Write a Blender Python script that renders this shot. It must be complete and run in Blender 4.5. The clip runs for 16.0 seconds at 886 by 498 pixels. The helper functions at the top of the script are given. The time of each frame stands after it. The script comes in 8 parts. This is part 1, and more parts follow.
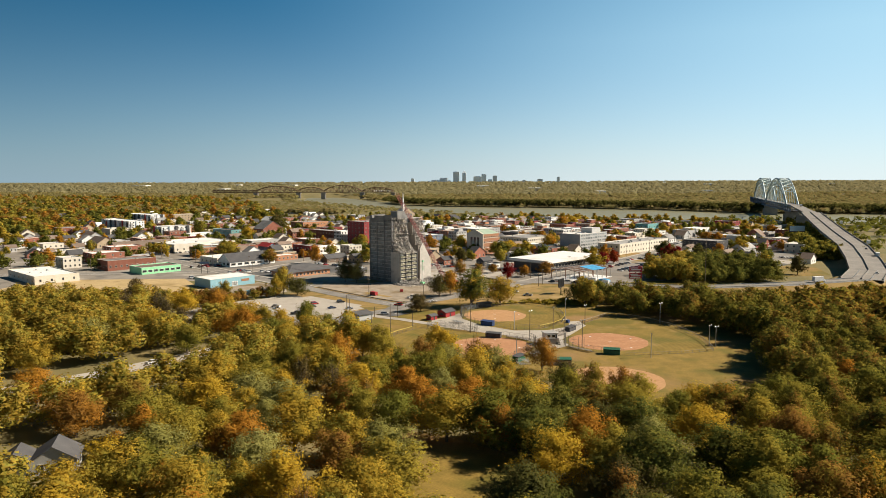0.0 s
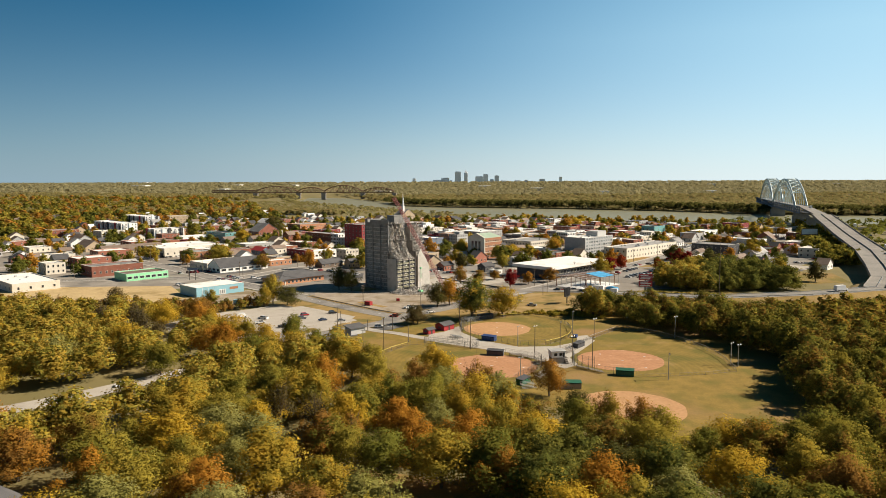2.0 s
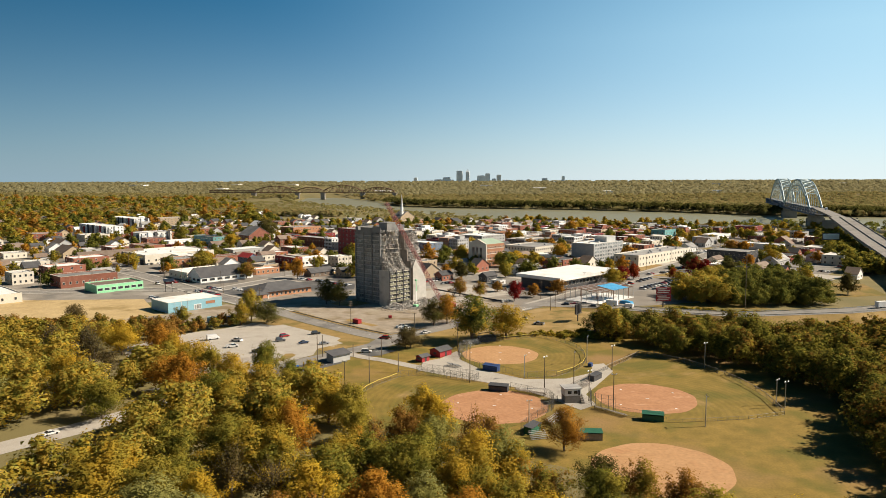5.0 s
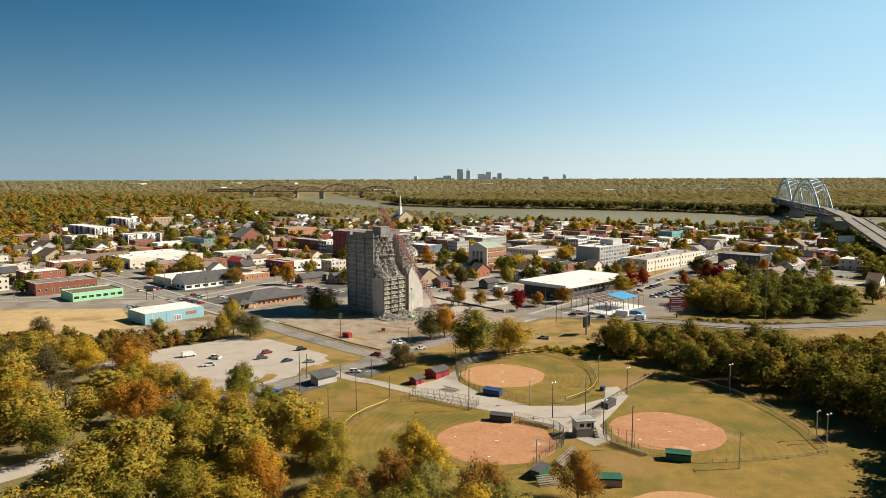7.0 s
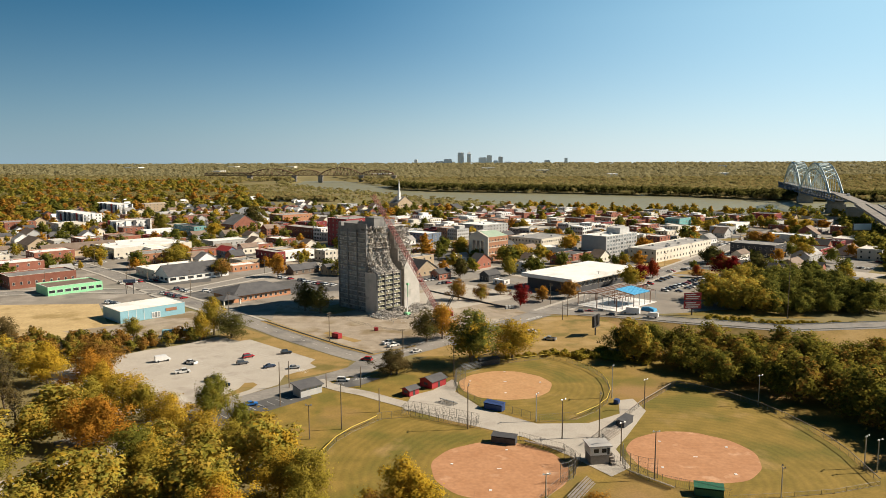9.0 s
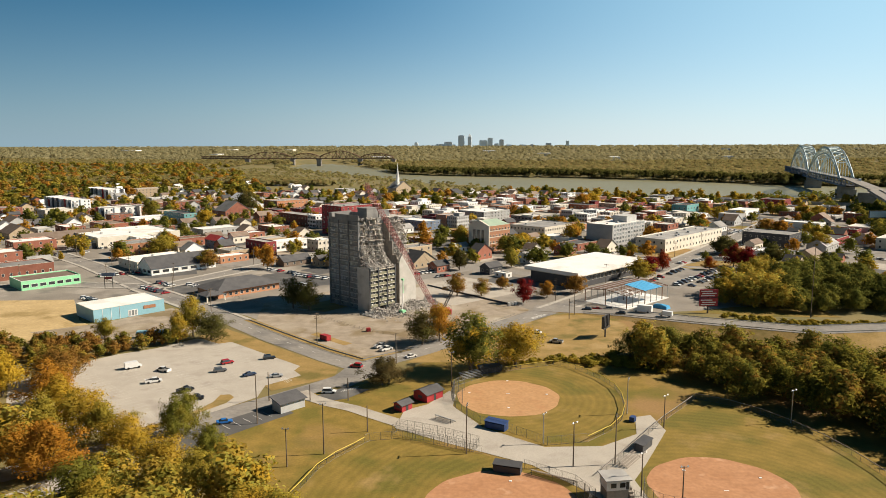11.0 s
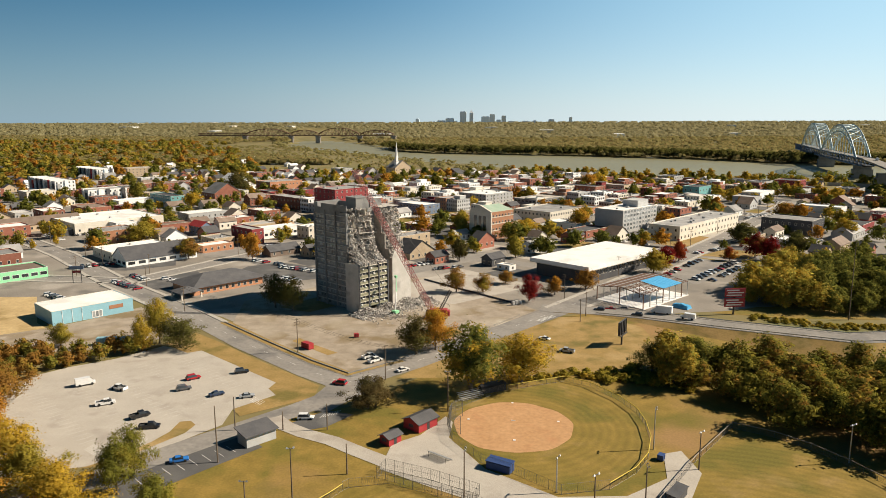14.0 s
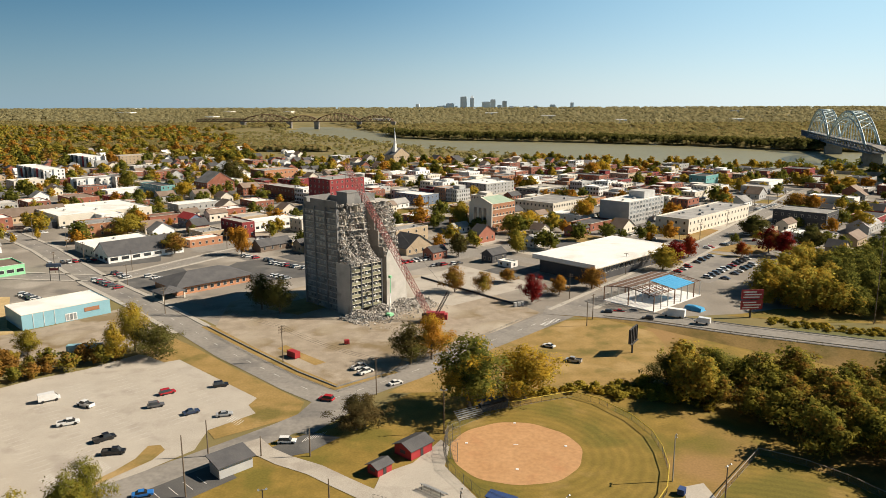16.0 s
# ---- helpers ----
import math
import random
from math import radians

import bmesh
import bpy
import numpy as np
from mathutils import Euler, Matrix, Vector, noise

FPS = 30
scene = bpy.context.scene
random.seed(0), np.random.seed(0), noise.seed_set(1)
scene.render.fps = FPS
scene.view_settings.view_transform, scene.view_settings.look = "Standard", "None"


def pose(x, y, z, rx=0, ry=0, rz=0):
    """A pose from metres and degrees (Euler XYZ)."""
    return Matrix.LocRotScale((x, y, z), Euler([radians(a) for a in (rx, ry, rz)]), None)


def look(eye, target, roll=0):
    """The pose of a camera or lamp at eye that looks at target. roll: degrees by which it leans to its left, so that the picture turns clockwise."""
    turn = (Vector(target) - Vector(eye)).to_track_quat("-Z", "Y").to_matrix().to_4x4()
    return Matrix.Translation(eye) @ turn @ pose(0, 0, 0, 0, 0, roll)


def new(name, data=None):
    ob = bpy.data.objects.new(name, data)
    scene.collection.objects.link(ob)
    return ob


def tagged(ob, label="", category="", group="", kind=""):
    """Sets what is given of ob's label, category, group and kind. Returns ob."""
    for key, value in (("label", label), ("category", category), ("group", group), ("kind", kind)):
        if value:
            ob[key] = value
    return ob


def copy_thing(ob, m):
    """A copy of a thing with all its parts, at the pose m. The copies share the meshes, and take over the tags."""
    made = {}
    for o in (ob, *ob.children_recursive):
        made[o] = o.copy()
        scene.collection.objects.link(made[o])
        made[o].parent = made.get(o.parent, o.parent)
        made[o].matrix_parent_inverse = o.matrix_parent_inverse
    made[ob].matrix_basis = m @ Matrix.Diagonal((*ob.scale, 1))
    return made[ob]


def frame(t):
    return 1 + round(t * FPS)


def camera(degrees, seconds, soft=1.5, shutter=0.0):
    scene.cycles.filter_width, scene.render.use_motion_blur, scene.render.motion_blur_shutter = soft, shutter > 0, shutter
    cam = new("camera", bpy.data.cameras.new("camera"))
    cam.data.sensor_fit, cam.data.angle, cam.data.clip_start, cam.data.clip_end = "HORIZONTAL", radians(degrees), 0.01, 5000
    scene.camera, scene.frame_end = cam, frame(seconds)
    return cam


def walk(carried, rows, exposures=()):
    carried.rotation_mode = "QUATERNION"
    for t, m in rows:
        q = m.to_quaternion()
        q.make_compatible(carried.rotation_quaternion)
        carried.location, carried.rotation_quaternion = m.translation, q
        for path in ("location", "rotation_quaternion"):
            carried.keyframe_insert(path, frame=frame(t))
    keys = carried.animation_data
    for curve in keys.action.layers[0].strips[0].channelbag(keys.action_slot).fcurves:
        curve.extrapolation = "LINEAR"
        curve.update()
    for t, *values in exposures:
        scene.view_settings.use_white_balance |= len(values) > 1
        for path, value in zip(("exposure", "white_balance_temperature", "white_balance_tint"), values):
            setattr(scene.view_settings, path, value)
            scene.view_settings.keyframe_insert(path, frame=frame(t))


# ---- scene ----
cam = camera(63.2, 16.0, soft=0.7)
PATH = [
    (0, (1.20, -497.61, 73.73), (-5.12, -398.28, 64.00), -0.2),
    (1, (1.30, -484.73, 74.66), (-5.12, -385.41, 64.92), -0.2),
    (2, (1.34, -470.94, 75.59), (-5.24, -371.63, 65.81), -0.2),
    (3, (1.31, -456.49, 76.51), (-5.39, -357.20, 66.69), -0.2),
    (4, (1.23, -441.65, 77.43), (-5.55, -342.37, 67.56), -0.2),
    (5, (1.10, -426.62, 78.33), (-5.74, -327.35, 68.40), -0.2),
    (6, (0.93, -411.59, 79.22), (-5.97, -312.33, 69.23), -0.2),
    (6.5, (0.83, -404.12, 79.67), (-6.10, -304.87, 69.64), -0.2),
    (7, (0.73, -396.72, 80.11), (-6.20, -297.48, 69.93), -0.2),
    (7.5, (0.62, -389.39, 80.55), (-6.33, -290.20, 69.95), -0.2),
    (8, (0.51, -382.16, 80.99), (-6.45, -283.04, 69.76), -0.2),
    (8.5, (0.39, -375.03, 81.43), (-6.60, -275.98, 69.57), -0.2),
    (9, (0.27, -368.01, 81.86), (-6.76, -269.04, 69.39), -0.2),
    (10, (0.03, -354.35, 82.72), (-7.03, -255.54, 69.06), -0.2),
    (11, (-0.20, -341.26, 83.58), (-7.30, -242.61, 68.76), -0.2),
    (11.5, (-0.31, -334.92, 84.00), (-7.43, -236.37, 68.63), -0.2),
    (12, (-0.42, -328.74, 84.42), (-7.59, -230.28, 68.50), -0.2),
    (12.5, (-0.53, -322.71, 84.84), (-7.75, -224.34, 68.37), -0.2),
    (13, (-0.63, -316.82, 85.26), (-7.88, -218.54, 68.26), -0.2),
    (13.5, (-0.72, -311.08, 85.68), (-8.00, -212.89, 68.15), -0.2),
    (14, (-0.80, -305.47, 86.09), (-8.11, -207.38, 68.05), -0.2),
    (14.5, (-0.87, -299.99, 86.50), (-8.20, -202.00, 67.96), -0.2),
    (15, (-0.93, -294.64, 86.91), (-8.27, -196.74, 67.88), -0.2),
    (15.5, (-0.98, -289.39, 87.32), (-8.33, -191.59, 67.80), -0.2),
    (16, (-1.02, -284.25, 87.73), (-8.38, -186.55, 67.72), -0.2),
]
walk(cam, [(t, look(eye, target, roll)) for t, eye, target, roll in PATH],
     [(0, 0.7, 6560, 9), (16, 0.7, 6560, 9)])
# ---- end of walk ----
# ---- light ----
SUN_EL, SUN_AZ = radians(37), radians(10)
world = bpy.data.worlds.new("sky")
scene.world = world
world.use_nodes = True
wn, wl = world.node_tree.nodes, world.node_tree.links
sky = wn.new("ShaderNodeTexSky")
sky.sky_type, sky.sun_disc = "NISHITA", False
sky.sun_elevation, sky.sun_rotation = SUN_EL, radians(90) - SUN_AZ
sky.altitude, sky.air_density, sky.dust_density, sky.ozone_density = 3500, 1.0, 3.0, 5.5
tone = wn.new("ShaderNodeHueSaturation")
tone.inputs["Hue"].default_value, tone.inputs["Saturation"].default_value = 0.478, 1.24
wl.new(sky.outputs[0], tone.inputs["Color"])
# autumn haze: the sky pales towards the sun's side and towards the horizon
dirn = wn.new("ShaderNodeTexCoord")
axis = wn.new("ShaderNodeVectorMath")
axis.operation = "DOT_PRODUCT"
axis.inputs[1].default_value = (math.cos(SUN_EL) * math.cos(SUN_AZ), math.cos(SUN_EL) * math.sin(SUN_AZ), math.sin(SUN_EL))
wl.new(dirn.outputs["Generated"], axis.inputs[0])
split = wn.new("ShaderNodeSeparateXYZ")
wl.new(dirn.outputs["Generated"], split.inputs[0])


def spread_out(src, lo, hi, a, b, smooth=False):
    r = wn.new("ShaderNodeMapRange")
    r.interpolation_type = "SMOOTHSTEP" if smooth else "LINEAR"
    for k, val in zip(("From Min", "From Max", "To Min", "To Max"), (lo, hi, a, b)):
        r.inputs[k].default_value = val
    wl.new(src, r.inputs["Value"])
    return r.outputs["Result"]


def sky_mix(kind, fac, c1, c2):
    x = wn.new("ShaderNodeMix")
    x.data_type, x.blend_type = "RGBA", kind
    for sock, val in ((x.inputs[0], fac), (x.inputs[6], c1), (x.inputs[7], c2)):
        if isinstance(val, tuple):
            sock.default_value = (*val, 1)
        elif isinstance(val, float):
            sock.default_value = val
        else:
            wl.new(val, sock)
    return x.outputs[2]


towards = axis.outputs["Value"]
lit = sky_mix("MULTIPLY", 1.0, tone.outputs[0], spread_out(towards, -0.35, 0.75, 0.42, 1.25))
lit = sky_mix("MULTIPLY", 1.0, lit, spread_out(split.outputs["Z"], 0.25, 0.6, 1.0, 0.25))
veil = sky_mix("MIX", spread_out(towards, -0.35, 0.5, 0.0, 1.0, True), (2.6, 3.75, 4.5), (7.0, 8.0, 8.2))
thin = wn.new("ShaderNodeMath")
thin.operation = "POWER"
wl.new(spread_out(split.outputs["Z"], 0.0, 0.36, 0.97, 0.0), thin.inputs[0])
thin.inputs[1].default_value = 3.2
low_air = thin.outputs[0]
side_air = sky_mix("MULTIPLY", 1.0, spread_out(towards, 0.0, 0.75, 0.0, 0.75, True), spread_out(split.outputs["Z"], 0.18, 0.42, 1.0, 0.0))
hazy = sky_mix("MIX", low_air, sky_mix("MIX", side_air, lit, (5.0, 7.6, 8.8)), veil)
wl.new(hazy, wn["Background"].inputs[0])
wn["Background"].inputs[1].default_value = 0.07
sun = new("sun", bpy.data.lights.new("sun", "SUN"))
sun.data.energy, sun.data.angle, sun.data.color = 5.0, radians(0.5), (1.0, 0.87, 0.70)
sun.matrix_world = look((600, 80, 480), (600 - math.cos(SUN_EL) * math.cos(SUN_AZ), 80 - math.cos(SUN_EL) * math.sin(SUN_AZ), 480 - math.sin(SUN_EL)))


# ---- materials ----
def material(name, a, b, size=3.0, rough=0.8, metal=0.0, bump=0.15, fine=14.0, vary=0.0, island=0.0, stain=None, stain_size=0.08, stain_lo=0.55, spec=0.3, wear=None, wear_size=0.03, wear_lo=0.55, rings=0.0):
    """A surface between two colours at two scales, with grain, relief and, if given, stains of a third colour."""
    m = bpy.data.materials.new(name)
    m.use_nodes = True
    n, l = m.node_tree.nodes, m.node_tree.links
    p = n["Principled BSDF"]
    p.inputs["Roughness"].default_value, p.inputs["Metallic"].default_value = rough, metal
    p.inputs["Specular IOR Level"].default_value = spec
    geo = n.new("ShaderNodeNewGeometry")

    def noise_at(scale, detail=4.0):
        t = n.new("ShaderNodeTexNoise")
        t.inputs["Scale"].default_value, t.inputs["Detail"].default_value = scale, detail
        l.new(geo.outputs["Position"], t.inputs["Vector"])
        return t

    def ramp(src, lo, hi):
        r = n.new("ShaderNodeMapRange")
        r.inputs["From Min"].default_value, r.inputs["From Max"].default_value = lo, hi
        l.new(src, r.inputs["Value"])
        return r.outputs["Result"]

    def blend(fac, c1, c2, kind="MIX"):
        x = n.new("ShaderNodeMix")
        x.data_type, x.blend_type = "RGBA", kind
        for sock, v in ((x.inputs[0], fac), (x.inputs[6], c1), (x.inputs[7], c2)):
            if isinstance(v, (int, float)):
                sock.default_value = v
            elif isinstance(v, tuple):
                sock.default_value = (*v, 1)
            else:
                l.new(v, sock)
        return x.outputs[2]

    broad, grain = noise_at(1.0 / size), noise_at(fine, 3.0)
    col = blend(ramp(broad.outputs["Fac"], 0.3, 0.7), a, b)
    if stain:
        spot = noise_at(stain_size, 6.0)
        col = blend(ramp(spot.outputs["Fac"], stain_lo, stain_lo + 0.12), col, stain)
    if wear:
        spot = noise_at(wear_size, 7.0)
        col = blend(ramp(spot.outputs["Fac"], wear_lo, wear_lo + 0.14), col, wear)
    if rings:
        # mowing: swaths round the field's own origin
        own, wave = n.new("ShaderNodeTexCoord"), n.new("ShaderNodeTexWave")
        wave.wave_type, wave.rings_direction = "RINGS", "SPHERICAL"
        for key, val in (("Scale", rings), ("Distortion", 2.5), ("Detail", 2.5), ("Detail Scale", 1.5)):
            wave.inputs[key].default_value = val
        l.new(own.outputs["Object"], wave.inputs["Vector"])
        swath = n.new("ShaderNodeMapRange")
        swath.inputs["To Min"].default_value, swath.inputs["To Max"].default_value = 0.93, 1.07
        l.new(wave.outputs["Fac"], swath.inputs["Value"])
        col = blend(1.0, col, swath.outputs["Result"], "MULTIPLY")
    dark = n.new("ShaderNodeMapRange")
    dark.inputs["To Min"].default_value, dark.inputs["To Max"].default_value = 0.7, 1.3
    l.new(grain.outputs["Fac"], dark.inputs["Value"])
    col = blend(1.0, col, dark.outputs["Result"], "MULTIPLY")
    for amount, node, sock in ((vary, "ShaderNodeObjectInfo", "Random"), (island, "ShaderNodeNewGeometry", "Random Per Island")):
        if amount:
            info = n.new(node)
            r = n.new("ShaderNodeMapRange")
            r.inputs["To Min"].default_value, r.inputs["To Max"].default_value = 1 - amount, 1 + amount
            l.new(info.outputs[sock], r.inputs["Value"])
            col = blend(1.0, col, r.outputs["Result"], "MULTIPLY")
    l.new(col, p.inputs["Base Color"])
    if bump:
        bm = n.new("ShaderNodeBump")
        bm.inputs["Strength"].default_value, bm.inputs["Distance"].default_value = bump, 0.1
        l.new(grain.outputs["Fac"], bm.inputs["Height"])
        l.new(bm.outputs[0], p.inputs["Normal"])
    return m


def foliage(name, colours, speck=0.16, glow=0.4):
    """Leaves: one tint a tree out of a range of colours, another shade for each leaf, some light let through."""
    m = bpy.data.materials.new(name)
    m.use_nodes = True
    n, l = m.node_tree.nodes, m.node_tree.links
    n.remove(n["Principled BSDF"])
    out = n["Material Output"]
    info, geo = n.new("ShaderNodeObjectInfo"), n.new("ShaderNodeNewGeometry")
    t = n.new("ShaderNodeTexNoise")
    t.inputs["Scale"].default_value, t.inputs["Detail"].default_value = 0.14, 4.5
    l.new(geo.outputs["Position"], t.inputs["Vector"])
    add = n.new("ShaderNodeMath")
    add.operation = "MULTIPLY_ADD"
    add.inputs[1].default_value = 1.7
    l.new(t.outputs["Fac"], add.inputs[0])
    off = n.new("ShaderNodeMath")
    off.operation = "MULTIPLY_ADD"
    off.inputs[1].default_value, off.inputs[2].default_value = 0.7, -0.75
    l.new(info.outputs["Random"], off.inputs[0])
    l.new(off.outputs[0], add.inputs[2])
    tick = n.new("ShaderNodeMath")
    tick.operation = "MULTIPLY_ADD"
    tick.inputs[1].default_value = 0.06
    l.new(geo.outputs["Random Per Island"], tick.inputs[0])
    l.new(add.outputs[0], tick.inputs[2])
    r = n.new("ShaderNodeValToRGB")
    el = r.color_ramp.elements
    while len(el) < len(colours):
        el.new(0.5)
    for i, c in enumerate(colours):
        el[i].position, el[i].color = i / (len(colours) - 1), (*c, 1)
    l.new(tick.outputs[0], r.inputs[0])
    br = n.new("ShaderNodeMapRange")
    br.inputs["To Min"].default_value, br.inputs["To Max"].default_value = 1 - speck, 1 + speck
    l.new(geo.outputs["Random Per Island"], br.inputs["Value"])
    mul = n.new("ShaderNodeMix")
    mul.data_type, mul.blend_type = "RGBA", "MULTIPLY"
    mul.inputs[0].default_value = 1.0
    l.new(r.outputs[0], mul.inputs[6])
    l.new(br.outputs[0], mul.inputs[7])
    d, tr, mix = n.new("ShaderNodeBsdfDiffuse"), n.new("ShaderNodeBsdfTranslucent"), n.new("ShaderNodeMixShader")
    l.new(mul.outputs[2], d.inputs[0])
    l.new(mul.outputs[2], tr.inputs[0])
    mix.inputs[0].default_value = glow
    l.new(d.outputs[0], mix.inputs[1])
    l.new(tr.outputs[0], mix.inputs[2])
    l.new(mix.outputs[0], out.inputs["Surface"])
    return m


GREEN, OLIVE, GOLD = (0.172, 0.168, 0.03), (0.318, 0.252, 0.04), (0.445, 0.292, 0.037)
YELLOW, ORANGE, RUST = (0.49, 0.335, 0.036), (0.42, 0.205, 0.03), (0.28, 0.15, 0.036)
DARKGREEN, CRIMSON, RED = (0.06, 0.07, 0.018), (0.20, 0.02, 0.018), (0.26, 0.05, 0.018)
LEAF = {
    "mixed": foliage("autumn_leaves", [GREEN, OLIVE, GREEN, OLIVE, GOLD, OLIVE, GOLD, OLIVE, ORANGE]),
    "woods": foliage("woodland_leaves", [GREEN, OLIVE, (0.30, 0.29, 0.06), GOLD, GREEN, OLIVE, (0.40, 0.26, 0.045), (0.30, 0.29, 0.06), GOLD], 0.16, 0.4),
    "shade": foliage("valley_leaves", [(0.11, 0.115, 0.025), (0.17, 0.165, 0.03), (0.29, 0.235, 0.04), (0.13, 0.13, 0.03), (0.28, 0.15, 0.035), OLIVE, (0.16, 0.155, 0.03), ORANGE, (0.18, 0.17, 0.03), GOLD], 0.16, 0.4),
    "sage": foliage("sage_leaves", [(0.235, 0.228, 0.066), (0.32, 0.30, 0.095), (0.255, 0.235, 0.062), (0.30, 0.285, 0.088)]),
    "grove": foliage("grove_leaves", [(0.11, 0.12, 0.03), GREEN, (0.13, 0.14, 0.03), OLIVE, (0.14, 0.15, 0.035), GOLD], 0.2, 0.45),
    "copse": foliage("copse_leaves", [(0.08, 0.09, 0.024), (0.14, 0.15, 0.033), (0.095, 0.105, 0.025), (0.22, 0.20, 0.04), (0.10, 0.11, 0.028), (0.16, 0.17, 0.035), GOLD], 0.2, 0.42),
    "gg": foliage("green_gold_leaves", [GREEN, GREEN, OLIVE, GREEN]),
    "gold": foliage("gold_leaves", [OLIVE, GOLD, YELLOW, GOLD]),
    "olive": foliage("olive_leaves", [GREEN, OLIVE, OLIVE, GOLD]),
    "dark": foliage("dark_green_leaves", [(0.085, 0.085, 0.028), (0.125, 0.12, 0.033), (0.11, 0.085, 0.03), (0.12, 0.12, 0.03)]),
    "orange": foliage("orange_leaves", [GOLD, ORANGE, ORANGE, RUST]),
    "rust": foliage("rust_leaves", [OLIVE, RUST, RUST, ORANGE]),
    "crimson": foliage("crimson_leaves", [RUST, CRIMSON, CRIMSON, RED]),
    "red": foliage("red_leaves", [ORANGE, RED, RED, CRIMSON]),
    # far and distant leaf colours are paled and greyed to stand for haze
    "far": foliage("hazed_far_leaves", [(0.21, 0.20, 0.08), (0.31, 0.27, 0.11), (0.25, 0.23, 0.09), (0.34, 0.25, 0.11)], 0.12, 0.5),
    "distant": foliage("hazed_distant_leaves", [(0.27, 0.26, 0.14), (0.34, 0.30, 0.165), (0.30, 0.28, 0.15), (0.36, 0.29, 0.165)], 0.1, 0.5),
    "brown": foliage("brown_leaves", [(0.10, 0.085, 0.035), (0.14, 0.10, 0.04), (0.12, 0.10, 0.03)]),
}
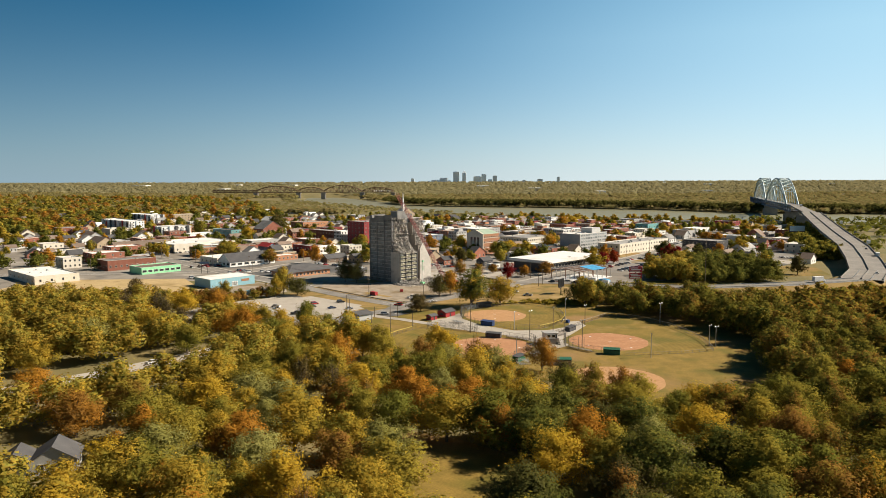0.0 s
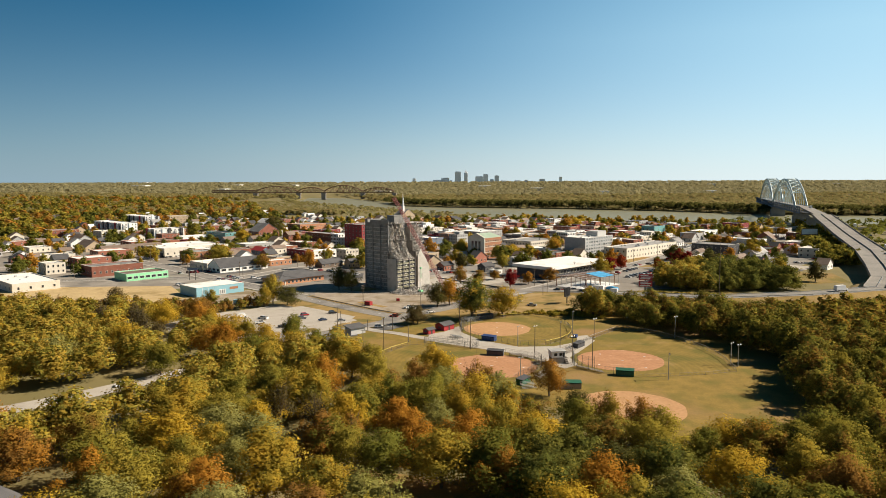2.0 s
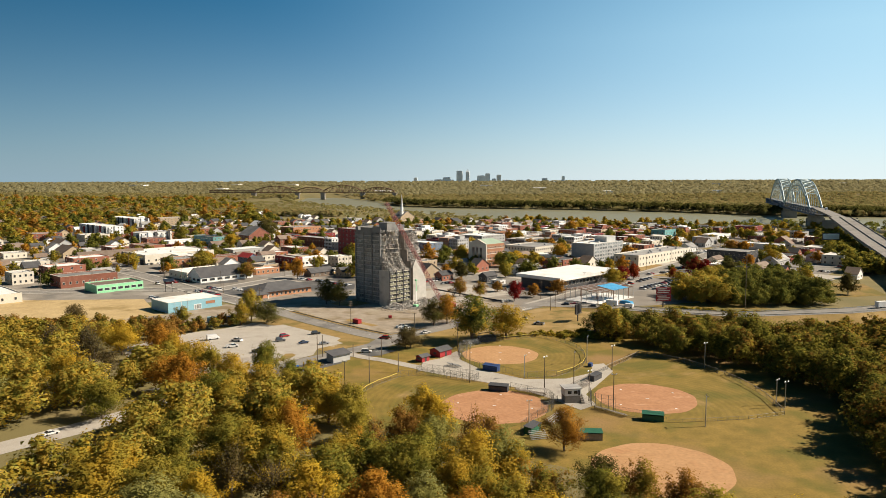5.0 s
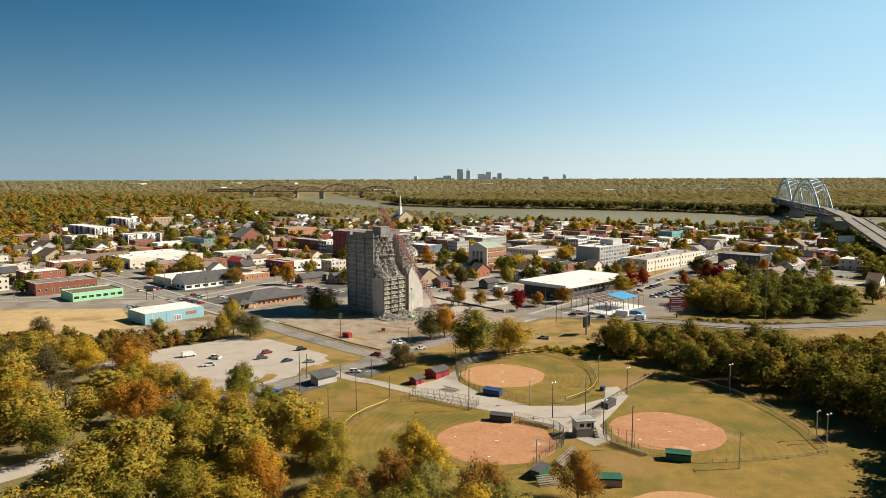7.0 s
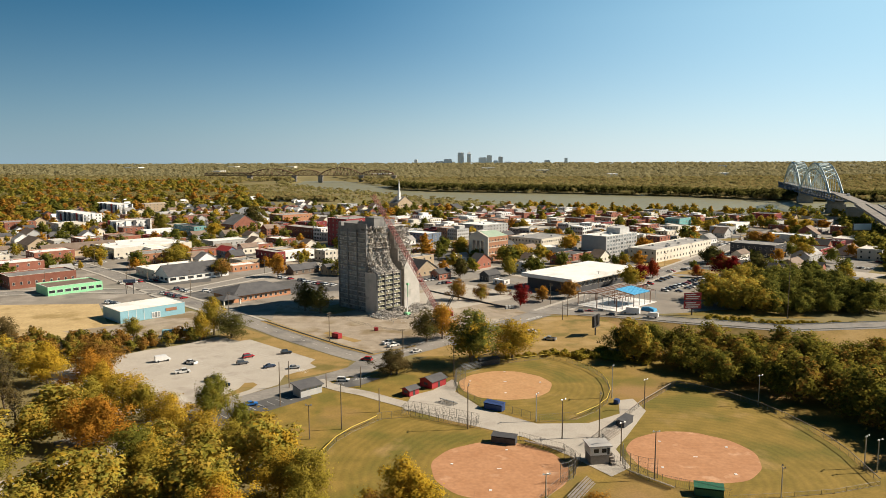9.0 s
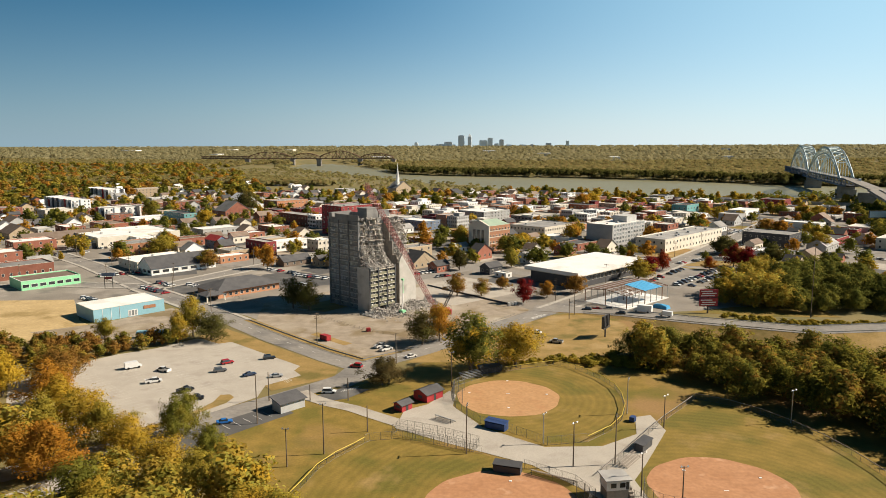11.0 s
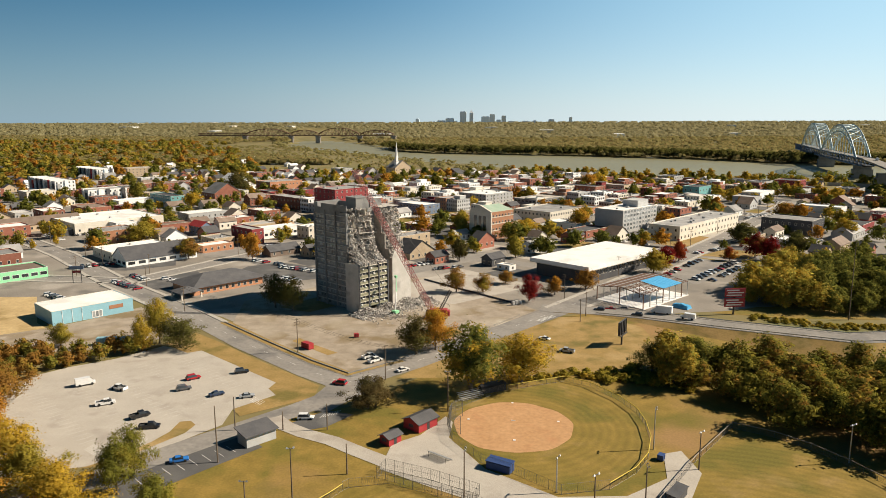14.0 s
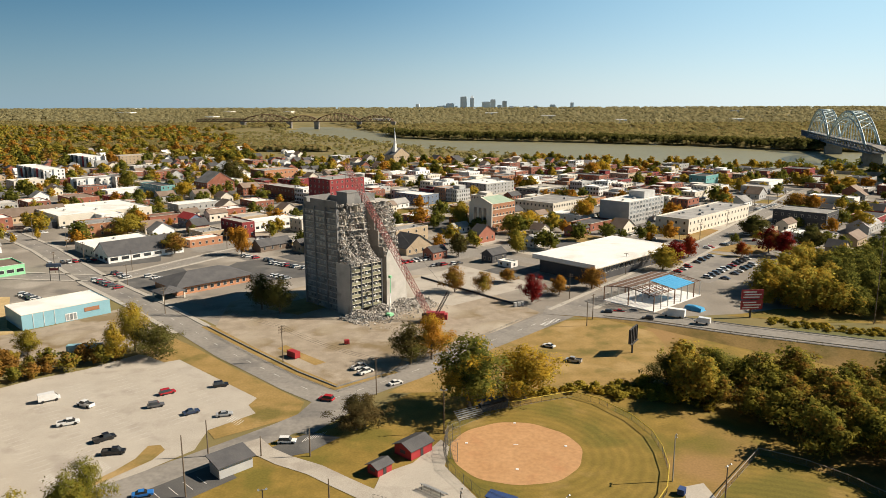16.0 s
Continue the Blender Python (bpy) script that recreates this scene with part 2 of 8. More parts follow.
M = {
    "bark": material("bark", (0.10, 0.075, 0.05), (0.16, 0.13, 0.10), 0.5, 0.9),
    "ground": material("autumn_ground", (0.15, 0.13, 0.05), (0.21, 0.165, 0.07), 30, 0.95, fine=3, stain=(0.12, 0.12, 0.04), stain_size=0.012),
    "grass": material("dry_grass", (0.235, 0.16, 0.05), (0.32, 0.212, 0.078), 6, 0.95, fine=1.5, stain=(0.155, 0.122, 0.032), stain_size=0.07, stain_lo=0.54, wear=(0.36, 0.25, 0.11), wear_size=0.05, wear_lo=0.56),
    "lawn": material("lawn", (0.178, 0.124, 0.024), (0.262, 0.174, 0.039), 5, 0.95, fine=1.6, stain=(0.145, 0.118, 0.02), stain_size=0.06, stain_lo=0.5, wear=(0.27, 0.165, 0.065), wear_size=0.022, wear_lo=0.54),
    "mown": material("mown_outfield", (0.165, 0.12, 0.021), (0.242, 0.164, 0.036), 6, 0.95, fine=1.8, stain=(0.135, 0.113, 0.019), stain_size=0.05, stain_lo=0.5, wear=(0.29, 0.195, 0.07), wear_size=0.06, wear_lo=0.58, rings=0.13),
    "straw": material("pale_straw", (0.40, 0.29, 0.14), (0.50, 0.37, 0.19), 9, 0.95, fine=0.7, stain=(0.30, 0.215, 0.09), stain_size=0.05),
    "pale_roof": material("pale_membrane_roof", (0.50, 0.485, 0.455), (0.60, 0.58, 0.55), 6, 0.8, vary=0.15, stain=(0.40, 0.385, 0.36), stain_size=0.12),
    "olive_panel": material("olive_wall_panel", (0.20, 0.195, 0.13), (0.26, 0.25, 0.17), 2, 0.8, vary=0.2),
    "pavement": material("pavement_concrete", (0.36, 0.335, 0.295), (0.43, 0.40, 0.355), 5, 0.9, fine=1.5, stain=(0.28, 0.26, 0.23), stain_size=0.2),
    "clay": material("infield_clay", (0.37, 0.185, 0.092), (0.43, 0.225, 0.118), 6, 0.95, fine=0.8, stain=(0.56, 0.35, 0.22), stain_size=0.12, stain_lo=0.6),
    "sand": material("pale_clay", (0.40, 0.225, 0.105), (0.45, 0.262, 0.128), 6, 0.95, fine=0.8, stain=(0.40, 0.21, 0.10), stain_size=0.1, stain_lo=0.58),
    "asphalt": material("worn_asphalt", (0.21, 0.195, 0.177), (0.27, 0.25, 0.225), 12, 0.9, fine=0.8, stain=(0.17, 0.16, 0.15), stain_size=0.06),
    "dark_asphalt": material("dark_asphalt", (0.08, 0.079, 0.08), (0.115, 0.112, 0.108), 8, 0.85, fine=4, stain=(0.15, 0.144, 0.136), stain_size=0.07),
    "lot": material("parking_asphalt", (0.37, 0.335, 0.288), (0.43, 0.392, 0.34), 9, 0.9, fine=4, stain=(0.325, 0.29, 0.25), stain_size=0.1, wear=(0.42, 0.385, 0.335), wear_size=0.04, wear_lo=0.56),
    "town": material("town_paving", (0.19, 0.17, 0.145), (0.27, 0.242, 0.207), 25, 0.9, fine=1.5, stain=(0.34, 0.308, 0.268), stain_size=0.03, stain_lo=0.52, wear=(0.15, 0.14, 0.125), wear_size=0.05, wear_lo=0.57),
    "dirt": material("bare_dirt", (0.25, 0.205, 0.155), (0.36, 0.305, 0.24), 5, 0.95, fine=2.5, stain=(0.20, 0.15, 0.085), stain_size=0.07, stain_lo=0.5, wear=(0.42, 0.37, 0.30), wear_size=0.035, wear_lo=0.52),
    "concrete": material("concrete", (0.42, 0.40, 0.36), (0.52, 0.49, 0.45), 4, 0.85, fine=5, stain=(0.33, 0.31, 0.28), stain_size=0.15),
    "grey_concrete": material("weathered_concrete", (0.19, 0.185, 0.18), (0.25, 0.245, 0.235), 5, 0.85, fine=3, stain=(0.14, 0.14, 0.14), stain_size=0.12),
    "rubble": material("broken_concrete", (0.33, 0.305, 0.275), (0.47, 0.44, 0.40), 1.5, 0.95, fine=3, island=0.4, stain=(0.24, 0.215, 0.19), stain_size=0.4),
    "dust": material("dusty_interior", (0.28, 0.25, 0.22), (0.36, 0.33, 0.29), 3, 0.95, fine=2),
    "rust_iron": material("rusty_steel", (0.16, 0.09, 0.06), (0.22, 0.14, 0.10), 2, 0.6, 0.4),
    "water": material("river_water", (0.19, 0.18, 0.105), (0.22, 0.205, 0.12), 200, 0.45, fine=0.15, bump=0.08, spec=0.2),
    "bridge_blue": material("pale_blue_steel", (0.42, 0.52, 0.55), (0.50, 0.60, 0.62), 10, 0.5, 0.1),
    "white_roof": material("white_roofing", (0.74, 0.73, 0.70), (0.82, 0.81, 0.79), 10, 0.7, stain=(0.66, 0.64, 0.60), stain_size=0.06),
    "grey_roof": material("grey_roofing", (0.20, 0.195, 0.19), (0.36, 0.35, 0.335), 8, 0.8, vary=0.3, stain=(0.24, 0.235, 0.23), stain_size=0.1),
    "dark_roof": material("dark_shingles", (0.065, 0.065, 0.07), (0.095, 0.093, 0.095), 4, 0.85, vary=0.2, fine=5),
    "brown_roof": material("brown_shingles", (0.17, 0.125, 0.095), (0.23, 0.175, 0.14), 5, 0.85, vary=0.2, fine=5),
    "green_roof": material("green_copper_roof", (0.26, 0.35, 0.27), (0.32, 0.40, 0.31), 4, 0.7),
    "red_roof": material("red_metal_roof", (0.45, 0.05, 0.045), (0.5, 0.07, 0.06), 4, 0.5),
    "brick": material("red_brick", (0.235, 0.09, 0.06), (0.31, 0.125, 0.085), 3, 0.9, vary=0.2, fine=8),
    "dark_red": material("dark_red_brick", (0.21, 0.035, 0.04), (0.27, 0.05, 0.05), 4, 0.85, vary=0.12),
    "orange_brick": material("orange_brick", (0.36, 0.17, 0.095), (0.42, 0.21, 0.12), 3, 0.9, vary=0.2),
    "tan": material("tan_brick", (0.40, 0.31, 0.205), (0.47, 0.37, 0.26), 3, 0.9, vary=0.15),
    "cream": material("cream_render", (0.60, 0.55, 0.46), (0.67, 0.62, 0.53), 4, 0.85, vary=0.1),
    "white": material("white_paint", (0.70, 0.69, 0.67), (0.79, 0.78, 0.76), 4, 0.7, vary=0.06),
    "grey": material("grey_render", (0.36, 0.36, 0.355), (0.43, 0.43, 0.42), 4, 0.85, vary=0.2),
    "charcoal": material("charcoal_cladding", (0.06, 0.06, 0.065), (0.08, 0.08, 0.085), 4, 0.7),
    "blue": material("light_blue_metal", (0.22, 0.42, 0.50), (0.26, 0.46, 0.54), 6, 0.55),
    "teal": material("teal_cladding", (0.12, 0.30, 0.30), (0.15, 0.34, 0.34), 4, 0.6),
    "mint": material("mint_green_paint", (0.25, 0.60, 0.33), (0.30, 0.66, 0.38), 4, 0.6),
    "steel_blue": material("slate_blue_cladding", (0.12, 0.16, 0.23), (0.15, 0.19, 0.26), 4, 0.7),
    "glass": material("window_glass", (0.025, 0.03, 0.036), (0.05, 0.055, 0.06), 3, 0.12, vary=0.5, bump=0, spec=0.6),
    "pale_glass": material("bright_window_glass", (0.16, 0.18, 0.19), (0.26, 0.27, 0.27), 2, 0.2, vary=0.5, bump=0, spec=0.6),
    "metal": material("galvanised_metal", (0.40, 0.40, 0.39), (0.48, 0.48, 0.47), 2, 0.5, 0.6),
    "dark_metal": material("dark_metal", (0.05, 0.05, 0.05), (0.075, 0.073, 0.07), 1, 0.6, 0.3),
    "pole_wood": material("weathered_pole_wood", (0.12, 0.09, 0.065), (0.17, 0.135, 0.10), 0.8, 0.9),
    "red_paint": material("red_paint", (0.31, 0.03, 0.036), (0.37, 0.042, 0.046), 2, 0.5),
    "crane_red": material("crane_red_paint", (0.36, 0.12, 0.11), (0.42, 0.17, 0.15), 2, 0.55),
    "yellow": material("yellow_plastic", (0.50, 0.37, 0.05), (0.56, 0.42, 0.07), 2, 0.5),
    "tyre": material("tyre_rubber", (0.02, 0.02, 0.02), (0.03, 0.03, 0.03), 0.3, 0.9),
    "faded_line": material("faded_bay_paint", (0.46, 0.43, 0.39), (0.60, 0.57, 0.53), 3, 0.9),
    "line": material("road_paint", (0.62, 0.61, 0.58), (0.72, 0.71, 0.68), 1, 0.8),
    "dugout_blue": material("navy_blue_paint", (0.03, 0.06, 0.17), (0.04, 0.075, 0.20), 1, 0.6),
    "dugout_green": material("dark_green_paint", (0.02, 0.10, 0.06), (0.03, 0.125, 0.075), 1, 0.6),
    "tarp": material("blue_tarpaulin", (0.07, 0.33, 0.62), (0.10, 0.40, 0.68), 1.5, 0.5, bump=0.4),
    "mesh": material("galvanised_mesh", (0.15, 0.15, 0.14), (0.20, 0.20, 0.19), 1, 0.6, 0.5),
    "timber": material("grey_timber", (0.24, 0.21, 0.18), (0.32, 0.28, 0.24), 1, 0.9),
    # pale blue-grey puts the haze over the far towers into their colour
    "city": material("hazed_city_concrete", (0.68, 0.72, 0.76), (0.76, 0.80, 0.83), 60, 0.6, vary=0.25),
}
for key, c in (("white", (0.72, 0.72, 0.71)), ("black", (0.018, 0.018, 0.02)), ("silver", (0.36, 0.37, 0.38)), ("red", (0.40, 0.02, 0.025)), ("blue", (0.03, 0.16, 0.48)), ("navy", (0.03, 0.045, 0.09)), ("grey", (0.12, 0.12, 0.125))):
    M["car_" + key] = material(key + "_car_paint", c, tuple(min(1, v * 1.08) for v in c), 1, 0.25, 0.1, bump=0, spec=0.6)


# ---- building bricks ----
class Solid:
    """Collects boxes, prisms, tubes and sheets into one mesh."""

    def __init__(self):
        self.v, self.f = [], []

    def add(self, verts, faces):
        k = len(self.v)
        self.v += [tuple(p) for p in verts]
        self.f += [tuple(i + k for i in q) for q in faces]
        return self

    def box(self, x0, y0, z0, x1, y1, z1, m=None):
        p = [Vector((x, y, z)) for z in (z0, z1) for x, y in ((x0, y0), (x1, y0), (x1, y1), (x0, y1))]
        if m is not None:
            p = [m @ q for q in p]
        return self.add(p, [(3, 2, 1, 0), (4, 5, 6, 7), (0, 1, 5, 4), (1, 2, 6, 5), (2, 3, 7, 6), (3, 0, 4, 7)])

    def prism(self, pts, z0, z1):
        n = len(pts)
        return self.add([(x, y, z0) for x, y in pts] + [(x, y, z1) for x, y in pts],
                        [tuple(range(n - 1, -1, -1)), tuple(range(n, 2 * n))] + [(i, (i + 1) % n, (i + 1) % n + n, i + n) for i in range(n)])

    def tube(self, a, b, r0, r1=None, n=6):
        a, b = Vector(a), Vector(b)
        r1 = r0 if r1 is None else r1
        q = (b - a).to_track_quat("Z", "Y")
        ring = [Vector((math.cos(i * math.tau / n), math.sin(i * math.tau / n), 0)) for i in range(n)]
        return self.add([a + q @ (c * r0) for c in ring] + [b + q @ (c * r1) for c in ring],
                        [(i, (i + 1) % n, (i + 1) % n + n, i + n) for i in range(n)] + [tuple(range(n - 1, -1, -1)), tuple(range(n, 2 * n))])

    def ribbon(self, pts, width, z, thick=0.0, lift=None):
        """A strip of road or fence rail along a line of points."""
        left, right = [], []
        for i, p in enumerate(pts):
            a, b = Vector(pts[max(i - 1, 0)][:2]), Vector(pts[min(i + 1, len(pts) - 1)][:2])
            d = (b - a).normalized()
            s = Vector((-d.y, d.x)) * width / 2
            h = z + (p[2] if len(p) > 2 else 0)
            left.append((p[0] + s.x, p[1] + s.y, h)), right.append((p[0] - s.x, p[1] - s.y, h))
        n = len(pts)
        self.add(left + right, [(i, i + n, i + n + 1, i + 1) for i in range(n - 1)])
        if thick:
            lo = [(x, y, h - thick) for x, y, h in left + right]
            self.add(left + right + lo, [(i, i + 1, i + 1 + 2 * n, i + 2 * n) for i in range(n - 1)] + [(n + i + 1, n + i, 3 * n + i, 3 * n + i + 1) for i in range(n - 1)] + [(2 * n + i + 1, 3 * n + i + 1, 3 * n + i, 2 * n + i) for i in range(n - 1)])
        return self

    def mesh(self, name):
        me = bpy.data.meshes.new(name)
        me.from_pydata(self.v, [], self.f)
        me.update()
        return me


def part(name, solid, mat, parent=None, label="", smooth=False):
    me = solid if isinstance(solid, bpy.types.Mesh) else solid.mesh(name)
    if not me.materials:
        me.materials.append(M[mat] if isinstance(mat, str) else mat)
    if smooth:
        me.shade_smooth()
    ob = new(name, me)
    ob.parent = parent
    return tagged(ob, label)


def thing(name, label, category, at=None, group="", kind=""):
    ob = new(name)
    ob.empty_display_size = 0.5
    if at is not None:
        ob.matrix_world = at
    return tagged(ob, label, category, group, kind)


def setting(name, solid, mat, label, category):
    return tagged(part(name, solid, mat), label, category, kind="structure")


def inside(x, y, poly):
    c = False
    for i in range(len(poly)):
        (x0, y0), (x1, y1) = poly[i - 1], poly[i]
        if (y0 > y) != (y1 > y) and x < (x1 - x0) * (y - y0) / (y1 - y0) + x0:
            c = not c
    return c


def near_line(x, y, pts, d):
    for (x0, y0), (x1, y1) in zip(pts, pts[1:]):
        k = max(0, min(1, ((x - x0) * (x1 - x0) + (y - y0) * (y1 - y0)) / ((x1 - x0) ** 2 + (y1 - y0) ** 2)))
        if math.hypot(x - x0 - k * (x1 - x0), y - y0 - k * (y1 - y0)) < d:
            return True
    return False


# ---- land and water ----
FAR_BANK = [(6000, 1000), (1500, 960), (800, 985), (553, 1055), (419, 1193), (210, 1307), (5, 1378), (-129, 1425), (-235, 1520), (-310, 1720), (-470, 2130), (-660, 2650), (-800, 3400)]
NEAR_BANK = [(6000, 700), (1500, 735), (495, 735), (318, 757), (192, 815), (115, 890), (24, 965), (-116, 1140), (-330, 1450), (-640, 1900), (-860, 2640), (-1000, 3400)]
RIVER = NEAR_BANK + FAR_BANK[::-1]


def land(x, y):
    d = math.hypot(x, y + 400)
    k = max(0.0, min(1.0, (d - 2000) / 3000))
    return 43 * k * k * (3 - 2 * k)


def river_depth(x, y):
    if not 650 < y < 3500:
        return 0.0
    if inside(x, y, RIVER):
        return -9.0
    return 0.0


xs = sorted(set([-5000, -4200, -3400, -2800, -2300, -1900] + list(range(-1600, 1601, 50)) + [1900, 2300, 2800, 3400, 4200, 5000]))
ys = sorted(set([-1400, -1000, -700] + list(range(-500, 3401, 50)) + [3600, 3800, 4000, 4200, 4400, 4600, 4750]))
s = Solid()
s.v = [(x, y, land(x, y) + river_depth(x, y)) for y in ys for x in xs]
w = len(xs)
s.f = [(j * w + i, j * w + i + 1, (j + 1) * w + i + 1, (j + 1) * w + i) for j in range(len(ys) - 1) for i in range(w - 1)]
setting("ground", s, "ground", "olive and brown autumn ground reaching to the horizon", "ground")
s = Solid().add([(-5000, 600, -1), (5000, 600, -1), (5000, 3450, -1), (-5000, 3450, -1)], [(0, 1, 2, 3)])
setting("water", s, "water", "wide muddy green river with a calm surface", "river")


def patch(name, pts, z, mat, label, category):
    return setting(name, Solid().add([(x, y, z) for x, y in pts], [tuple(range(len(pts)))]), mat, label, category)


def strip(name, pts, width, z, mat, label, category):
    return setting(name, Solid().ribbon(pts, width, z), mat, label, category)


TOWN = [(-60, -62), (-120, -8), (-175, 28), (-330, -40), (-480, 60), (-620, 330), (-640, 700), (-420, 820), (-120, 880), (60, 830), (200, 700), (330, 640), (420, 560), (330, 250), (225, 100), (120, 20), (70, 8), (28, 14), (8, -12), (-38, -66)]
patch("town_ground", TOWN, 0.03, "town", "grey and tan patchwork of streets and yards in town", "paving")
patch("park_lawn", [(-90, -146), (-60, -112), (-45, -103), (-27, -78), (5, -25), (28, 2), (45, 8), (62, -4), (90, -24), (130, -60), (118, -262), (60, -266), (20, -236), (-20, -220), (-50, -198), (-72, -166)], 0.03, "lawn", "patchy green and straw-coloured park grass", "lawn")
patch("corner_lawn", [(-34, -78), (-8, -36), (27, 1), (45, 3), (60, -12), (62, -40), (50, -62), (20, -72)], 0.06, "grass", "dry golden grass on a street corner", "lawn")
patch("clearing", [(-38, -290), (-12, -296), (18, -318), (26, -360), (-20, -360), (-32, -320)], 0.05, "lawn", "small grassy clearing in the wood", "lawn")
patch("verge", [(-122, -31.7), (-128, -46), (-120.4, -53), (-114.8, -56.6), (-110.6, -53.6), (-72.7, -84.4), (-73.5, -89.8), (-69.5, -95.1), (-79, -107), (-75.1, -111.8), (-57.1, -96.5), (-57.6, -86.3), (-87, -61.8), (-110.6, -40.6)], 0.085, "grass", "dry grass verge between street and parking lot", "lawn")
patch("straw_field", [(-330, 10), (-225, 22), (-196, -22), (-160, -52), (-230, -95), (-330, -90)], 0.05, "straw", "dry straw-coloured open field", "lawn")
patch("tower_yard", [(-112, -18), (-88, -42), (-49, -74), (-8, -26), (18, 12), (-30, 80), (-85, 60), (-120, 20)], 0.06, "dirt", "bare pale dirt and broken paving round the demolition", "ground")
for k, pts in enumerate(([(-36, -30), (-31, -35), (-24, -36), (-19, -33), (-14, -24), (-17, -18), (-22, -16), (-30, -22)], [(-80, -40), (-70, -49), (-62, -56), (-59, -53), (-70, -44), (-78, -36)])):
    patch("yard_grass_" + str(k + 1), pts, 0.085, "grass", "thin dry grass growing on the dirt yard", "lawn")
patch("parking_lot", [(-170, -110), (-155.9, -82.4), (-150, -74.5), (-138.3, -65), (-127.5, -49.5), (-120.4, -51.4), (-114.8, -56.6), (-110.6, -53.6), (-72.7, -84.4), (-73.5, -89.8), (-69.5, -95.1), (-79, -106.7), (-78, -118), (-86, -130), (-97, -142), (-120, -152), (-150, -140)], 0.07, "lot", "pale worn asphalt parking lot with faded bay lines", "parking lot")
patch("shed_yard", [(-206, -44), (-170, -60), (-140, -52), (-131, -36), (-138, -16), (-152, -2), (-164, 6), (-178, -18), (-188, -30)], 0.06, "dirt", "pale bare yard beside the blue warehouse", "ground")
patch("side_parking", [(-96, -153), (-75, -128), (-69, -124), (-62, -131), (-72, -144), (-84, -160)], 0.07, "dark_asphalt", "dark asphalt parking strip beside a shelter", "parking lot")
ROAD_A = [(-330, 175), (-276, 128), (-200, 52), (-150, 8), (-120, -21), (-96, -45), (-64, -73), (-48, -85)]
STREET = [(-52, -86), (-30, -62), (-10, -36), (6, -16), (28, 12), (62, 62), (105, 128), (160, 215), (230, 330), (300, 450)]
CROSS = [(-420, 20), (-330, 42), (-250, 62), (-195, 58), (-166, 116), (-128, 182), (-60, 292), (20, 420)]


def beside(line, off):
    out = []
    for i, (x, y) in enumerate(line):
        a, b = Vector(line[max(i - 1, 0)]), Vector(line[min(i + 1, len(line) - 1)])
        d = (b - a).normalized()
        out.append((x - d.y * off, y + d.x * off))
    return out


for line, half in ((STREET[4:], 6), (ROAD_A[:5], 5.5), (CROSS, 6)):
    for side in (-1, 1):
        s = Solid().ribbon([(x, y, 0) for x, y in beside(line, side * (half + 1.3))], 2.2, 0.24, 0.24)
        setting("pavement", s, "pavement", "pale concrete pavement with a kerb along the street", "pavement")
strip("road", ROAD_A, 11, 0.09, "asphalt", "worn grey asphalt street", "road")
strip("road_2", STREET, 12, 0.10, "asphalt", "worn grey asphalt street leading into town", "road")
strip("road_3", CROSS, 12, 0.08, "asphalt", "grey asphalt street between car yards", "road")
patch("verge_island", [(-91, -116.7), (-88, -116), (-85.6, -118.5), (-86.3, -124), (-93.5, -135.9), (-99, -144), (-104, -146), (-97.9, -139), (-93, -130), (-90.9, -123.4)], 0.1, "grass", "dry grass strip between drive and parking lot", "lawn")
patch("junction", [(-57.4, -96), (-54.7, -83.2), (-49.3, -77), (-39.8, -80), (-40.5, -90), (-44.9, -97), (-50.2, -107.4), (-58, -106)], 0.115, "asphalt", "worn asphalt street junction", "road")
strip("park_drive", [(-125, -178), (-104, -159), (-89, -140.5), (-78.6, -128), (-69, -117), (-58.5, -104.5), (-51, -94)], 9, 0.11, "asphalt", "pale asphalt drive through the park", "road")
strip("forest_road", [(-190, -285), (-162, -254), (-146, -238), (-130, -217), (-112, -190), (-100, -170)], 11, 0.1, "lot", "pale country road between trees", "road")
strip("park_path", [(-65, -112), (-60, -117.5), (-53.5, -121.8), (-44.5, -126), (-36, -132), (-27, -138)], 5.2, 0.13, "lot", "pale curved park path", "path")
patch("plaza", [(-29, -141), (-28, -127), (-21, -121), (-15, -108), (-12.5, -112), (-13, -122), (-3, -139), (14, -151.5), (30, -150), (41, -141), (43, -128), (48, -126), (50, -138), (40, -160), (35, -170), (37, -182), (31, -188), (22, -176), (10, -163), (-3, -156), (-14, -150)], 0.12, "lot", "pale concrete plaza between the ball fields", "paving")
for k, (cx, cy, r, mat) in enumerate(((4.7, -113, 16.8, "sand"), (55.5, -173, 17.6, "clay"), (2.2, -185, 18.3, "clay"), (47, -236, 18.6, "sand"))):
    ring = [(cx + (r + 0.2 * math.sin(5 * a) + 0.15 * math.sin(11 * a)) * math.cos(a), cy + (r + 0.2 * math.sin(5 * a) + 0.15 * math.sin(11 * a)) * math.sin(a)) for a in (i * math.tau / 64 for i in range(64))]
    patch("infield_" + str(k + 1), ring, 0.07, mat, "round bare clay infield of a ball field", "ball field")


def outfield(name, cx, cy, pts):
    ob = setting(name, Solid().add([(x - cx, y - cy, 0.05) for x, y in pts], [tuple(range(len(pts)))]), "mown", "mown olive and straw outfield grass with faint swaths", "lawn")
    ob.location = (cx, cy, 0)


